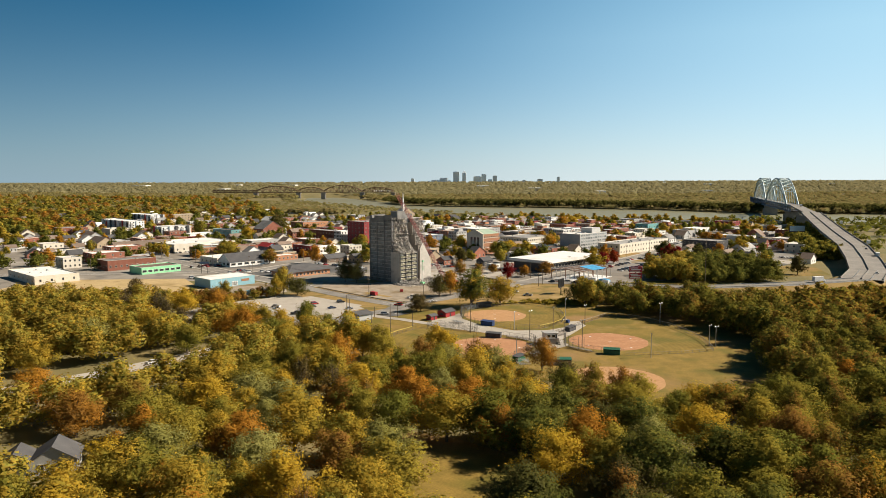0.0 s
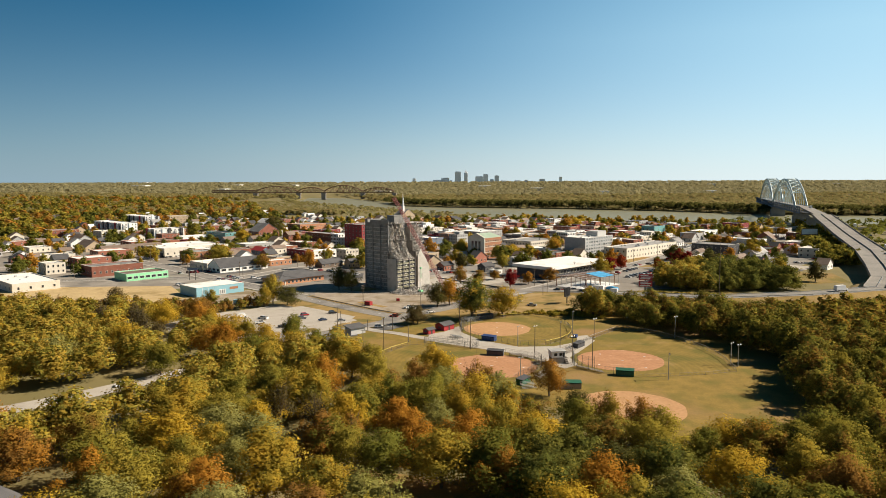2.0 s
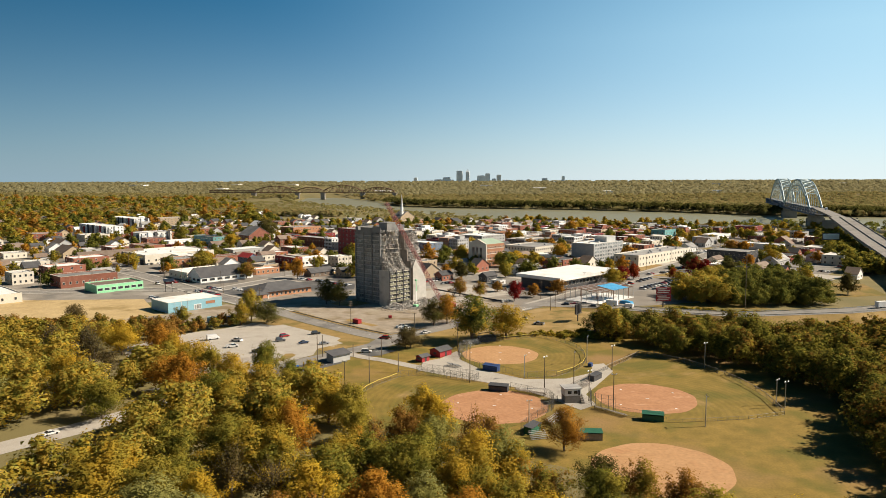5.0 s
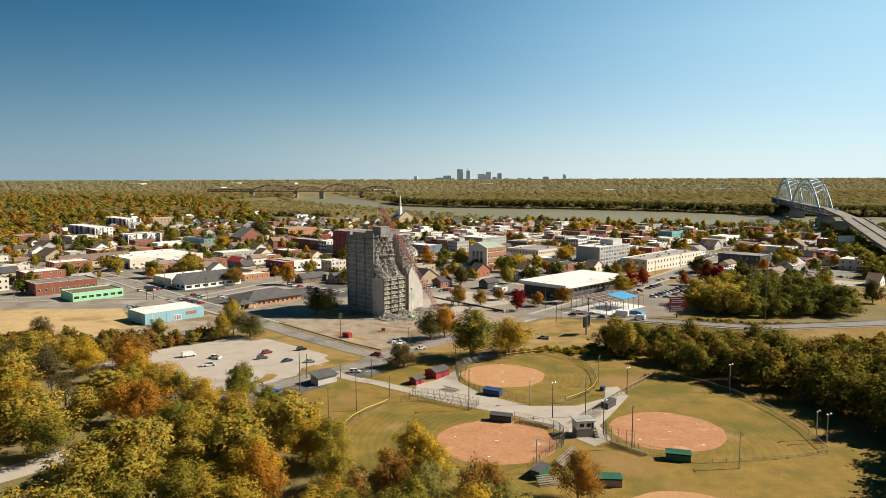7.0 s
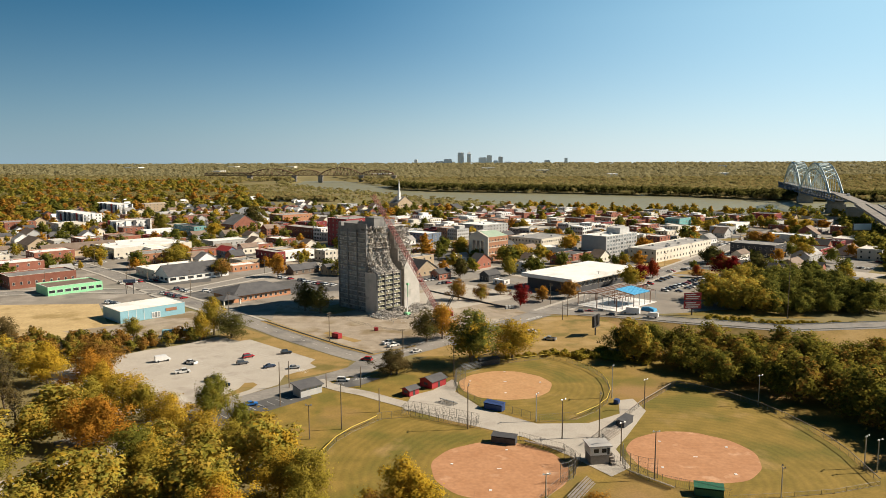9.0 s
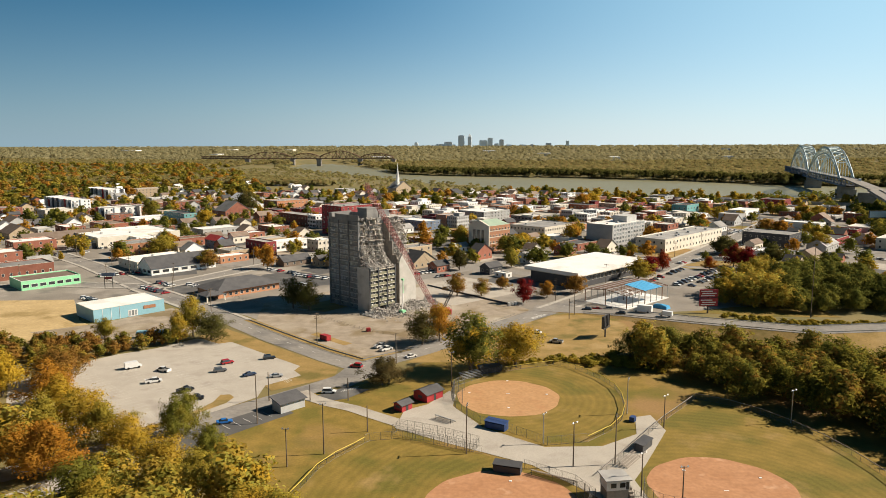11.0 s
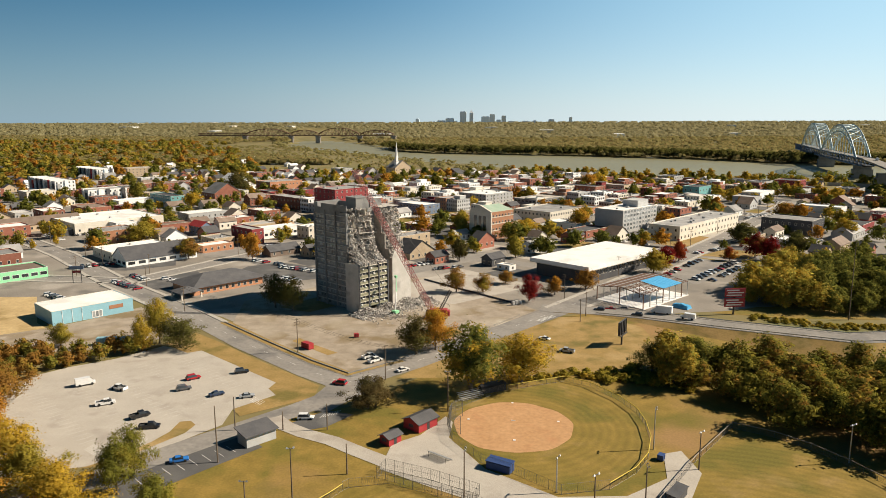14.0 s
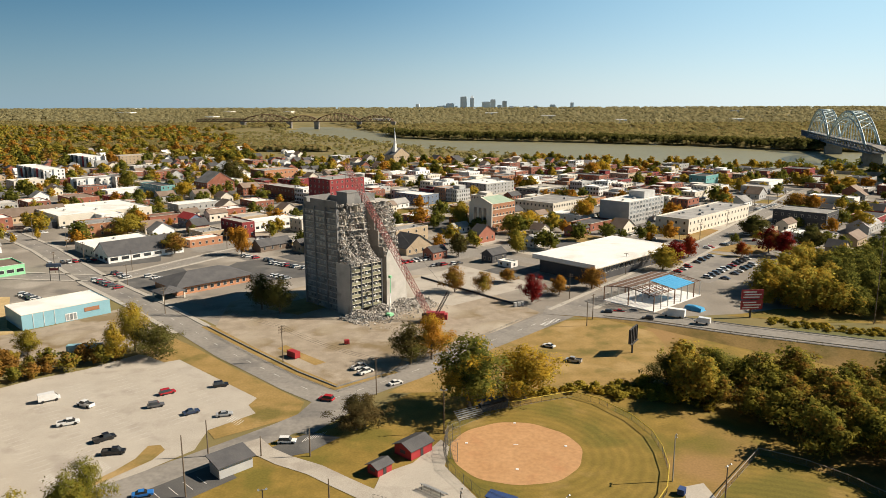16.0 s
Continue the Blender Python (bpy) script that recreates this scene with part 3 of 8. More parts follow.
outfield("outfield_1", 4.7, -113, [(3.4, -86.5), (13, -81.5), (22.4, -77), (30, -82), (37.4, -92.5), (41, -102), (41.8, -111), (41.2, -121), (38.5, -131), (34, -139), (26.4, -147.2), (14.9, -148.5), (3.8, -141.1), (-4, -136), (-12, -124), (-14, -114), (-13.4, -103.3), (-5, -94)])
outfield("outfield_2", 50, -185, [(36.5, -153.4), (50, -132), (65.7, -110.6), (75.2, -116.1), (82, -123), (87.7, -131.8), (92.5, -142), (95.4, -151.8), (97.4, -162), (98.1, -170.9), (97.3, -188.8), (84, -194), (70, -197), (58, -199), (40, -190), (33, -180)])
outfield("outfield_3", 14, -186, [(-60, -205), (-50, -196), (-48.5, -187), (-46.8, -179.2), (-45.1, -169.5), (-42, -162), (-38.2, -156.1), (-34.8, -150.5), (-25.9, -148), (-13.6, -153), (-3, -157), (8, -165), (20, -173), (24, -180), (14, -200), (0, -212), (-30, -212)])
HIGHWAY = [(20, 16, 0), (45, 11, 0.3), (63, 3, 1), (92, -16, 2.6), (132, -38, 4.6), (190, -32, 6), (245, -14, 7), (272, 30, 7.5)]
s = Solid().ribbon(HIGHWAY, 12.8, 0.14)
setting("highway", s, "asphalt", "grey highway on a low embankment", "road")
s = Solid()
for side in (-1, 1):
    inner = [(*p, z + 0.08) for p, (_, _, z) in zip(beside([(x, y) for x, y, _ in HIGHWAY], side * 6.3), HIGHWAY)]
    outer = [beside([(x, y) for x, y, _ in HIGHWAY], side * (6.6 + 2.4 * z))[i] for i, (_, _, z) in enumerate(HIGHWAY)]
    n = len(HIGHWAY)
    s.add(inner + [(x, y, 0.02) for x, y in outer], [(i, i + 1, i + 1 + n, i + n) for i in range(n - 1)])
rail = Solid()
for off in (-5.4, 5.4):
    line = []
    for i, (x, y, z) in enumerate(HIGHWAY[1:], 1):
        a, b = Vector(HIGHWAY[i - 1][:2]), Vector(HIGHWAY[min(i + 1, len(HIGHWAY) - 1)][:2])
        d = (b - a).normalized()
        line.append((x - d.y * off, y + d.x * off, z + 0.85))
    rail.ribbon(line, 0.12, 0, 0.35)
    for (x0, y0, z0), (x1, y1, z1) in zip(line, line[1:]):
        for i in range(12):
            k = i / 12
            x, y, z = x0 + (x1 - x0) * k, y0 + (y1 - y0) * k, z0 + (z1 - z0) * k
            rail.box(x - 0.07, y - 0.07, z - 0.9, x + 0.07, y + 0.07, z - 0.3)
setting("guard_rail", rail, "metal", "steel guard rail along the highway", "guard rail")
setting("embankment", s, "grass", "dry grass slope below the highway", "embankment")


# ---- trees ----
def leaf_cloud(rng, blobs, count, size):
    """Leaves as small bent sheets scattered in and round the clumps (x, y, z, r) of a crown, some straying out as wisps."""
    blobs = np.array(blobs)
    pick = rng.choice(len(blobs), count, p=blobs[:, 3] ** 2 / np.sum(blobs[:, 3] ** 2))
    d = rng.normal(size=(count, 3))
    d /= np.linalg.norm(d, axis=1)[:, None]
    d[:, 2] = np.where(d[:, 2] < -0.55, -d[:, 2], d[:, 2])
    lump = 1 + 0.25 * np.sin(d[:, :1] * 6 + 3 * pick[:, None]) + 0.2 * np.sin(d[:, 1:2] * 9 + 2 * pick[:, None]) + 0.15 * np.sin(d[:, 2:] * 12 + pick[:, None])
    reach = np.where(rng.random((count, 1)) < 0.11, rng.uniform(1.0, 1.38, (count, 1)), rng.uniform(0.7, 1.04, (count, 1)))
    c = blobs[pick, :3] + d * blobs[pick, 3:4] * lump * reach * np.array([1, 1, 1.12])
    nrm = d + rng.normal(scale=0.28, size=(count, 3))
    nrm /= np.linalg.norm(nrm, axis=1)[:, None]
    a = np.cross(nrm, rng.normal(size=(count, 3)))
    a /= np.linalg.norm(a, axis=1)[:, None]
    b = np.cross(nrm, a)
    sz = size * rng.uniform(0.5, 1.25, (count, 1))
    a, b = a * sz * 0.5, b * sz * rng.uniform(0.35, 0.6, (count, 1))
    v = np.stack([c - a - b * 0.8, c + a - b * 0.6, c + b * 1.5], axis=1).reshape(-1, 3)
    mid = np.average(blobs[:, :3], axis=0) - np.array([0, 0, 0.12])
    out = c - mid
    out /= np.linalg.norm(out, axis=1)[:, None] + 1e-6
    soft = 0.8 * d + 0.45 * out + 0.12 * nrm + rng.normal(scale=0.06, size=(count, 3))
    soft /= np.linalg.norm(soft, axis=1)[:, None]
    return v, np.repeat(soft, 3, axis=0)


def sheet_mesh(name, v, k=3, normals=None):
    """A mesh of loose small sheets with k corners each."""
    me = bpy.data.meshes.new(name)
    n = len(v) // k
    me.vertices.add(len(v))
    me.vertices.foreach_set("co", np.ascontiguousarray(v, dtype=np.float32).ravel())
    me.loops.add(len(v))
    me.loops.foreach_set("vertex_index", np.arange(len(v), dtype=np.int32))
    me.polygons.add(n)
    me.polygons.foreach_set("loop_start", np.arange(0, len(v), k, dtype=np.int32))
    me.polygons.foreach_set("loop_total", np.full(n, k, dtype=np.int32))
    me.update(calc_edges=True)
    if normals is not None:
        me.normals_split_custom_set_from_vertices(normals.astype(np.float32).tolist())
    return me


def tree_kind(seed, count, size, wide=0.46, low=0.12, bare=False):
    """Meshes of one tree of unit height: trunk with limbs, and crown."""
    rng = np.random.default_rng(seed)
    t = Solid()
    top = Vector((rng.normal() * 0.03, rng.normal() * 0.03, 0.72))
    bend = Vector((rng.normal() * 0.02, rng.normal() * 0.02, 0.35))
    t.tube((0, 0, -0.02), bend, 0.022, 0.016, 7).tube(bend, top, 0.016, 0.005, 6)
    blobs = []
    boughs = 9 if not bare else 8
    for i in range(boughs):
        # one bough: clumps along an arc that leaves the trunk and rises to its own tip
        a = i * 2.4 + rng.uniform(-0.6, 0.6)
        tip_z = low + 0.2 + (0.76 - low) * ((i + 0.6) / boughs) ** 0.8 * rng.uniform(0.86, 1.08)
        belly = math.sin(math.pi * min(1, (tip_z - low + 0.30) / (1.24 - low))) ** 0.7
        r = wide * belly * rng.uniform(0.62, 1.0)
        foot_z = max(low + 0.05, tip_z - rng.uniform(0.28, 0.42))
        start = Vector((0, 0, min(0.62, max(0.14, foot_z - 0.08))))
        q = Vector((r * math.cos(a), r * math.sin(a), tip_z - 0.06))
        mid = start.lerp(q, 0.55) + Vector((0, 0, -0.04))
        t.tube(start, mid, 0.009, 0.005, 5).tube(mid, q, 0.005, 0.0015, 4)
        for j in range(3 if not bare else 2):
            k = 0.45 + 0.32 * j
            p = start.lerp(q, k) + Vector(rng.normal(size=3) * 0.03)
            blobs.append((*p, rng.uniform(0.085, 0.165) * (1.12 - 0.2 * j) * wide / 0.46))
        if bare:
            for _ in range(5):
                t.tube(mid, q + Vector(rng.normal(size=3) * 0.1), 0.003, 0.001, 3)
    if not bare:
        for i in range(5):
            a = rng.uniform(0, math.tau)
            blobs.append((0.12 * math.cos(a), 0.12 * math.sin(a), low + 0.16 + 0.09 * i, 0.19 * wide / 0.46))
    blobs.append((rng.normal() * 0.05, rng.normal() * 0.05, 0.84, 0.13 * wide / 0.46))
    v, soft = leaf_cloud(rng, blobs, count, size)
    crown = sheet_mesh("crown", v, 3, soft)
    return t.mesh("trunk"), crown, (v, soft)


NEAR_TREES = [tree_kind(10 + i, 9800, 0.0245, 0.42 + 0.03 * (i % 4), 0.08 + 0.03 * (i % 3)) for i in range(7)]
MID_TREES = [tree_kind(40 + i, 6500, 0.038, 0.42 + 0.03 * (i % 4), 0.08 + 0.03 * (i % 3)) for i in range(6)]
FAR_TREES = [tree_kind(70 + i, 900, 0.092, 0.42 + 0.04 * (i % 3), 0.08 + 0.03 * (i % 3)) for i in range(6)]
WOOD_TREES = [tree_kind(55 + i, 2700, 0.046, 0.42 + 0.03 * (i % 4), 0.08 + 0.03 * (i % 3)) for i in range(6)]
HILL_TREES = [tree_kind(80 + i, 300, 0.165, 0.46 + 0.03 * (i % 3), 0.05) for i in range(5)]
BARE_TREES = [tree_kind(90 + i, 1500, 0.028, 0.36, 0.3, True) for i in range(3)]
for trunk, crown, _ in NEAR_TREES + MID_TREES + WOOD_TREES + FAR_TREES + HILL_TREES + BARE_TREES:
    trunk.materials.append(M["bark"])
    crown.materials.append(LEAF["mixed"])
WORDS = {"mixed": "autumn tree with olive, gold and rust leaves", "grove": "broad dark green tree turning gold", "sage": "tree with pale sage-green leaves", "shade": "tree with deep green leaves turning rust", "gg": "broad tree with green leaves turning gold", "gold": "tree with golden yellow autumn leaves",
         "olive": "tree with dull olive-green autumn leaves", "dark": "tree with dense dark green leaves", "orange": "tree with bright orange autumn leaves",
         "copse": "tree with deep green leaves, some turning gold", "rust": "tree with rust-brown autumn leaves", "crimson": "small tree with deep crimson autumn leaves", "red": "small tree with red autumn leaves", "brown": "thinning shrub with brownish-green leaves"}
tree_rng = random.Random(5)


def plant(x, y, h, r, leaf, stock=None, group="", label=""):
    stock = stock or MID_TREES
    trunk, crown, _ = tree_rng.choice(stock)
    t = thing("tree", label or WORDS[leaf], "tree", pose(x, y, land(x, y), 0, 0, tree_rng.uniform(0, 360)), group)
    part("trunk", trunk, "bark", t)
    c = part("crown", crown, "bark", t)
    c.material_slots[0].link = "OBJECT"
    c.material_slots[0].material = LEAF[leaf]
    k = r / 0.385
    for o in t.children:
        o.scale = (k, k, h)
    return t


def joined_trees(name, spots, stock, leaf, label, seed=1):
    """Trees past counting: their crowns in one mesh."""
    rng = np.random.default_rng(seed)
    out, lean = [], []
    for x, y, h, r in spots:
        v, q = stock[rng.integers(len(stock))][2]
        a = rng.uniform(0, math.tau)
        k = r / 0.385
        c, n = math.cos(a) * k, math.sin(a) * k
        out.append(np.stack([v[:, 0] * c - v[:, 1] * n + x, v[:, 0] * n + v[:, 1] * c + y, v[:, 2] * h + land(x, y)], axis=1))
        lean.append(np.stack([(q[:, 0] * c - q[:, 1] * n) / k, (q[:, 0] * n + q[:, 1] * c) / k, q[:, 2]], axis=1))
    me = sheet_mesh(name, np.concatenate(out), 3, np.concatenate(lean))
    me.materials.append(LEAF[leaf])
    return tagged(new(name, me), label, "trees", kind="stuff")


def spread(poly, gap, hmin, hmax, keep_out, seed, wide=(0.44, 0.6)):
    """Loose rows of tree places over a stretch of land."""
    rng = random.Random(seed)
    bx, by = [p[0] for p in poly], [p[1] for p in poly]
    y, row, out = min(by), 0, []
    while y < max(by):
        x = min(bx) + (row % 2) * gap / 2
        while x < max(bx):
            px, py = x + rng.uniform(-0.42, 0.42) * gap, y + rng.uniform(-0.42, 0.42) * gap
            if inside(px, py, poly) and not keep_out(px, py):
                h = rng.uniform(hmin, hmax)
                out.append((px, py, h, h * rng.uniform(*wide)))
            x += gap
        y += gap * 0.87
        row += 1
    return out


FOREST_ROAD = [(-190, -285), (-162, -254), (-146, -238), (-130, -217), (-112, -190), (-100, -170)]


def open_land(x, y):
    if near_line(x, y, FOREST_ROAD, 14) or math.hypot(x + 112, y + 322) < 15:
        return True
    if inside(x, y, [(-32, -298), (-14, -301), (12, -322), (20, -352), (-16, -352)]):
        return True
    if inside(x, y, [(-180, -262), (-122, -203), (-104, -246), (-138, -302)]) or inside(x, y, [(-130, -308), (-98, -306), (-86, -348), (-104, -356), (-125, -345)]):
        return True
    return not abs(x) < 55 + (y + 497) * 0.74


# single trees of the wood that stand out
for x, y, h in ((-176, -128, 16), (-168, -140, 17), (-186, -138, 15), (-160, -150, 15), (-196, -122, 15), (-146, -165, 14), (-62, -262, 15), (-50, -268, 14)):
    plant(x, y, h, 6.5, "brown", BARE_TREES, "woodland trees", "half-bare tree with thin grey-brown twigs")
plant(-169.2, -203.1, 15, 9, "sage", NEAR_TREES, "woodland trees")
plant(-170.2, -240.4, 14, 8, "gold", NEAR_TREES, "woodland trees")
plant(-89.2, -269.1, 16, 11, "gold", NEAR_TREES, "woodland trees")
plant(-79.8, -333.2, 15, 9, "sage", NEAR_TREES, "woodland trees")
plant(-88.7, -337.8, 13, 8, "gold", NEAR_TREES, "woodland trees")
plant(-51.3, -310.3, 17, 11, "olive", NEAR_TREES, "woodland trees")
plant(-33.9, -334.7, 15, 9, "rust", NEAR_TREES, "woodland trees")
plant(-61.2, -322.3, 16, 9, "orange", NEAR_TREES, "woodland trees")
plant(-43.2, -349.3, 15, 9, "gold", NEAR_TREES, "woodland trees")
plant(-116.5, -177.7, 15, 8, "orange", NEAR_TREES, "woodland trees")
plant(-92.1, -197.1, 15, 8, "gg", NEAR_TREES, "woodland trees")
plant(-54.9, -234.2, 16, 7, "orange", NEAR_TREES, "woodland trees")
plant(-43.9, -208.1, 14, 7, "olive", NEAR_TREES, "woodland trees")
plant(-20.0, -215.2, 15, 8, "gold", NEAR_TREES, "woodland trees")
plant(-28.7, -255.7, 15, 8, "gg", NEAR_TREES, "woodland trees")
plant(-7.0, -266.1, 14, 7, "gold", NEAR_TREES, "woodland trees")
plant(5.8, -276.0, 14, 7, "gold", NEAR_TREES, "woodland trees")
plant(0.3, -230.1, 12, 6, "rust", NEAR_TREES, "woodland trees")
plant(21.9, -224.8, 13, 6, "rust", NEAR_TREES, "woodland trees")
plant(11.9, -294.7, 15, 8, "gg", NEAR_TREES, "woodland trees")
plant(26.7, -260.5, 13, 6, "dark", NEAR_TREES, "woodland trees")
plant(35.2, -265.7, 15, 6, "rust", NEAR_TREES, "woodland trees")
plant(43.3, -271.0, 15, 6, "rust", NEAR_TREES, "woodland trees")
plant(-10.5, -301.5, 15, 9, "olive", NEAR_TREES, "woodland trees")
plant(-25.1, -298.9, 14, 8, "gg", NEAR_TREES, "woodland trees")
plant(26.8, -314.5, 15, 8, "orange", NEAR_TREES, "woodland trees")
plant(41.1, -321.8, 14, 9, "sage", NEAR_TREES, "woodland trees")
plant(30.6, -326.4, 14, 8, "olive", NEAR_TREES, "woodland trees")
plant(57.5, -307.5, 14, 8, "gold", NEAR_TREES, "woodland trees")
plant(74.2, -305.6, 16, 9, "olive", NEAR_TREES, "woodland trees")
plant(81.8, -308.6, 14, 8, "rust", NEAR_TREES, "woodland trees")
plant(76.2, -336.9, 14, 9, "gg", NEAR_TREES, "woodland trees")
plant(46.1, -351.1, 14, 8, "olive", NEAR_TREES, "woodland trees")
plant(58.9, -350.4, 14, 9, "gg", NEAR_TREES, "woodland trees")
plant(16.9, -329.1, 14, 8, "gold", NEAR_TREES, "woodland trees")
plant(118.0, -259.9, 14, 8, "orange", NEAR_TREES, "woodland trees")
plant(165.6, -180.3, 14, 8, "rust", NEAR_TREES, "woodland trees")
plant(126.1, -211.8, 13, 7, "gg", NEAR_TREES, "woodland trees")
plant(-117.2, -303.6, 14, 9, "rust", NEAR_TREES, "woodland trees")
plant(-146.7, -276.5, 13, 8, "orange", NEAR_TREES, "woodland trees")
plant(-94.5, -305.8, 15, 9, "olive", NEAR_TREES, "woodland trees")
plant(-215.5, -171.0, 13, 7, "gold", NEAR_TREES, "woodland trees")
plant(-155.8, -173.9, 14, 8, "gold", NEAR_TREES, "woodland trees")
plant(-125.8, -206.0, 14, 8, "gg", NEAR_TREES, "woodland trees")
plant(-108.5, -288.3, 13, 8, "rust", NEAR_TREES, "woodland trees")
plant(-82.6, -292.0, 15, 11, "gold", NEAR_TREES, "woodland trees")
plant(-61.2, -288.1, 14, 10, "sage", NEAR_TREES, "woodland trees")
plant(-16.6, -245.6, 14, 7, "gg", NEAR_TREES, "woodland trees")
plant(-0.0, -273.0, 14, 8, "gg", NEAR_TREES, "woodland trees")
plant(13.4, -283.8, 14, 8, "gold", NEAR_TREES, "woodland trees")
plant(25.9, -268.7, 13, 7, "gg", NEAR_TREES, "woodland trees")
plant(-15.9, -220.8, 15, 8, "gold", NEAR_TREES, "woodland trees")
plant(-24.2, -228.2, 13, 6, "rust", NEAR_TREES, "woodland trees")
plant(-88.5, -149.7, 14, 4.5, "gg", NEAR_TREES, "woodland trees")
plant(-73.9, -169.9, 10, 4, "gg", NEAR_TREES, "woodland trees")
plant(-84.6, -202.8, 14, 9, "olive", NEAR_TREES, "woodland trees")
plant(-51.3, -205.1, 13, 7, "gold", NEAR_TREES, "woodland trees")
plant(-39.4, -222.9, 12, 6, "olive", NEAR_TREES, "woodland trees")
plant(-150.3, -111.0, 15, 9, "rust", NEAR_TREES, "woodland trees")
plant(-163.4, -122.2, 15, 9, "gold", NEAR_TREES, "woodland trees")
plant(-214.6, -72.9, 14, 7, "brown", NEAR_TREES, "woodland trees")
plant(-88.0, -157.1, 14, 5, "gg", NEAR_TREES, "woodland trees")
plant(-74.0, -167.1, 11, 5, "olive", NEAR_TREES, "woodland trees")
plant(-110.3, -178.2, 15, 8, "orange", NEAR_TREES, "woodland trees")
plant(-141.0, -131.0, 15, 8.5, "orange", NEAR_TREES, "woodland trees")
plant(-131.0, -142.0, 14, 8, "gold", NEAR_TREES, "woodland trees")
plant(-118.0, -152.0, 14.5, 8, "gold", NEAR_TREES, "woodland trees")
plant(-126.0, -158.0, 14, 8, "olive", NEAR_TREES, "woodland trees")
plant(-107.0, -160.0, 13, 7.5, "olive", NEAR_TREES, "woodland trees")
plant(-97.0, -167.0, 13, 7.5, "gold", NEAR_TREES, "woodland trees")
plant(-82.0, -178.0, 12, 7, "gold", NEAR_TREES, "woodland trees")
plant(-71.0, -184.0, 12, 7, "olive", NEAR_TREES, "woodland trees")
HEROES = [(o.location.x, o.location.y) for o in scene.objects if o.get("group") == "woodland trees"]


def crowded(x, y):
    return open_land(x, y) or any(math.hypot(x - a, y - b) < 10.5 for a, b in HEROES)


WOODS = ["mixed"] * 5 + ["gg", "gg", "gold", "gold", "gold", "olive", "olive", "sage", "orange"]
forest = spread([(-330, -95), (-232, -100), (-172, -112), (-152, -146), (-124, -157), (-98, -160), (-78, -168), (-58, -186), (-44, -204), (-22, -222), (4, -230), (20, -246), (32, -268), (75, -280), (125, -272), (150, -300), (140, -395), (-140, -395), (-330, -300)], 12.4, 11, 17, crowded, 3, (0.5, 0.64))
forest += spread([(53, -68), (54, -79), (61, -87), (68, -97), (76, -107), (84, -117), (93, -122), (103, -131), (113, -146), (117, -186), (111, -206), (106, -238), (102, -266), (104, -282), (230, -268), (300, -90), (240, -62), (190, -72), (132, -78), (98, -66), (80, -56), (64, -58)], 9.2, 11, 18, lambda x, y: any(math.hypot(x - a, y - b) < 6 for a, b in HEROES), 4, (0.42, 0.56))
forest.sort(key=lambda p: math.hypot(p[0] - 10, (p[1] + 330) * 0.8))
wood_rng = random.Random(9)
for x, y, h, r in forest[:165]:
    # dark palettes at 8 < x < 60 stand in for a shadowed hollow
    leaf = wood_rng.choice(["copse", "copse", "dark"] if 8 < x < 60 and y < -300 else WOODS if x < 10 else ["shade", "shade", "gg", "gg", "olive", "gold", "copse"] if x < 70 else ["shade", "shade", "rust", "gg"])
    leaf_stock = NEAR_TREES
    if wood_rng.random() < 0.05:
        plant(x, y, h * 1.05, r * 0.8, "rust", BARE_TREES, "woodland trees", "half-bare tree with a few brown leaves")
    else:
        plant(x, y, h, r, leaf, leaf_stock, "woodland trees")
valley = [p for p in forest[165:] if p[0] > 60]
joined_trees("valley_woodland", [p for p in valley if p[1] < -160 and p[0] < 170], WOOD_TREES, "shade", "dense green and russet woodland beside the ball fields", 9)
edge = [(x, y, h * (0.82 if y > -105 else 0.95), r) for x, y, h, r in valley if y >= -160 or x >= 170]
joined_trees("valley_wood_front", [p for p in edge if p[0] < 150], WOOD_TREES, "shade", "dense green and gold trees below the highway", 11)
joined_trees("valley_wood_edge", [p for p in edge if p[0] >= 150], FAR_TREES, "shade", "dense green and russet woodland below the highway", 10)
forest = [p for k, p in enumerate(forest) if k < 165 or p[0] <= 60]
joined_trees("woodland", forest[165:], WOOD_TREES, "woods", "dense autumn woodland in olive, gold and rust")
grove = spread([(108, 24), (150, 12), (205, 14), (212, 60), (195, 100), (160, 104), (124, 56)], 7.8, 7, 17, lambda x, y: False, 12)
joined_trees("highway_grove", [p for p in grove if p[0] - 0.3 * p[1] >= 138], WOOD_TREES, "copse", "dense dark green grove beside the highway", 4)
joined_trees("highway_grove_edge", [p for p in grove if p[0] - 0.3 * p[1] < 138], WOOD_TREES, "woods", "gold and green trees at the grove's edge", 5)
roadside = spread([(312, 150), (350, 262), (404, 420), (440, 515), (412, 520), (366, 400), (318, 270), (290, 170)], 9, 9, 14, lambda x, y: False, 13)
joined_trees("roadside_trees", roadside, HILL_TREES, "grove", "dense green trees below the bridge road", 8)
hedge = spread([(-300, -62), (-168, -60), (-142, -58), (-126, -46), (-140, -66), (-160, -92), (-240, -100), (-300, -110)], 6.5, 4, 8, lambda x, y: False, 6)
joined_trees("hedgerow", hedge[::2], FAR_TREES, "shade", "overgrown autumn hedgerow beside the parking lot", 2)
joined_trees("hedge_shrubs", hedge[1::2], FAR_TREES, "rust", "russet shrubs in the hedgerow", 3)
scrub = spread([(2, -80), (20, -70), (48, -62), (64, -80), (60, -86), (40, -78), (24, -74)], 3.2, 0.9, 2.4, lambda x, y: False, 8, (0.7, 1.2)) + spread([(108, 2), (140, -12), (200, -10), (200, -4), (140, -4), (112, 10)], 2.6, 0.6, 1.6, lambda x, y: False, 9, (0.8, 1.3))
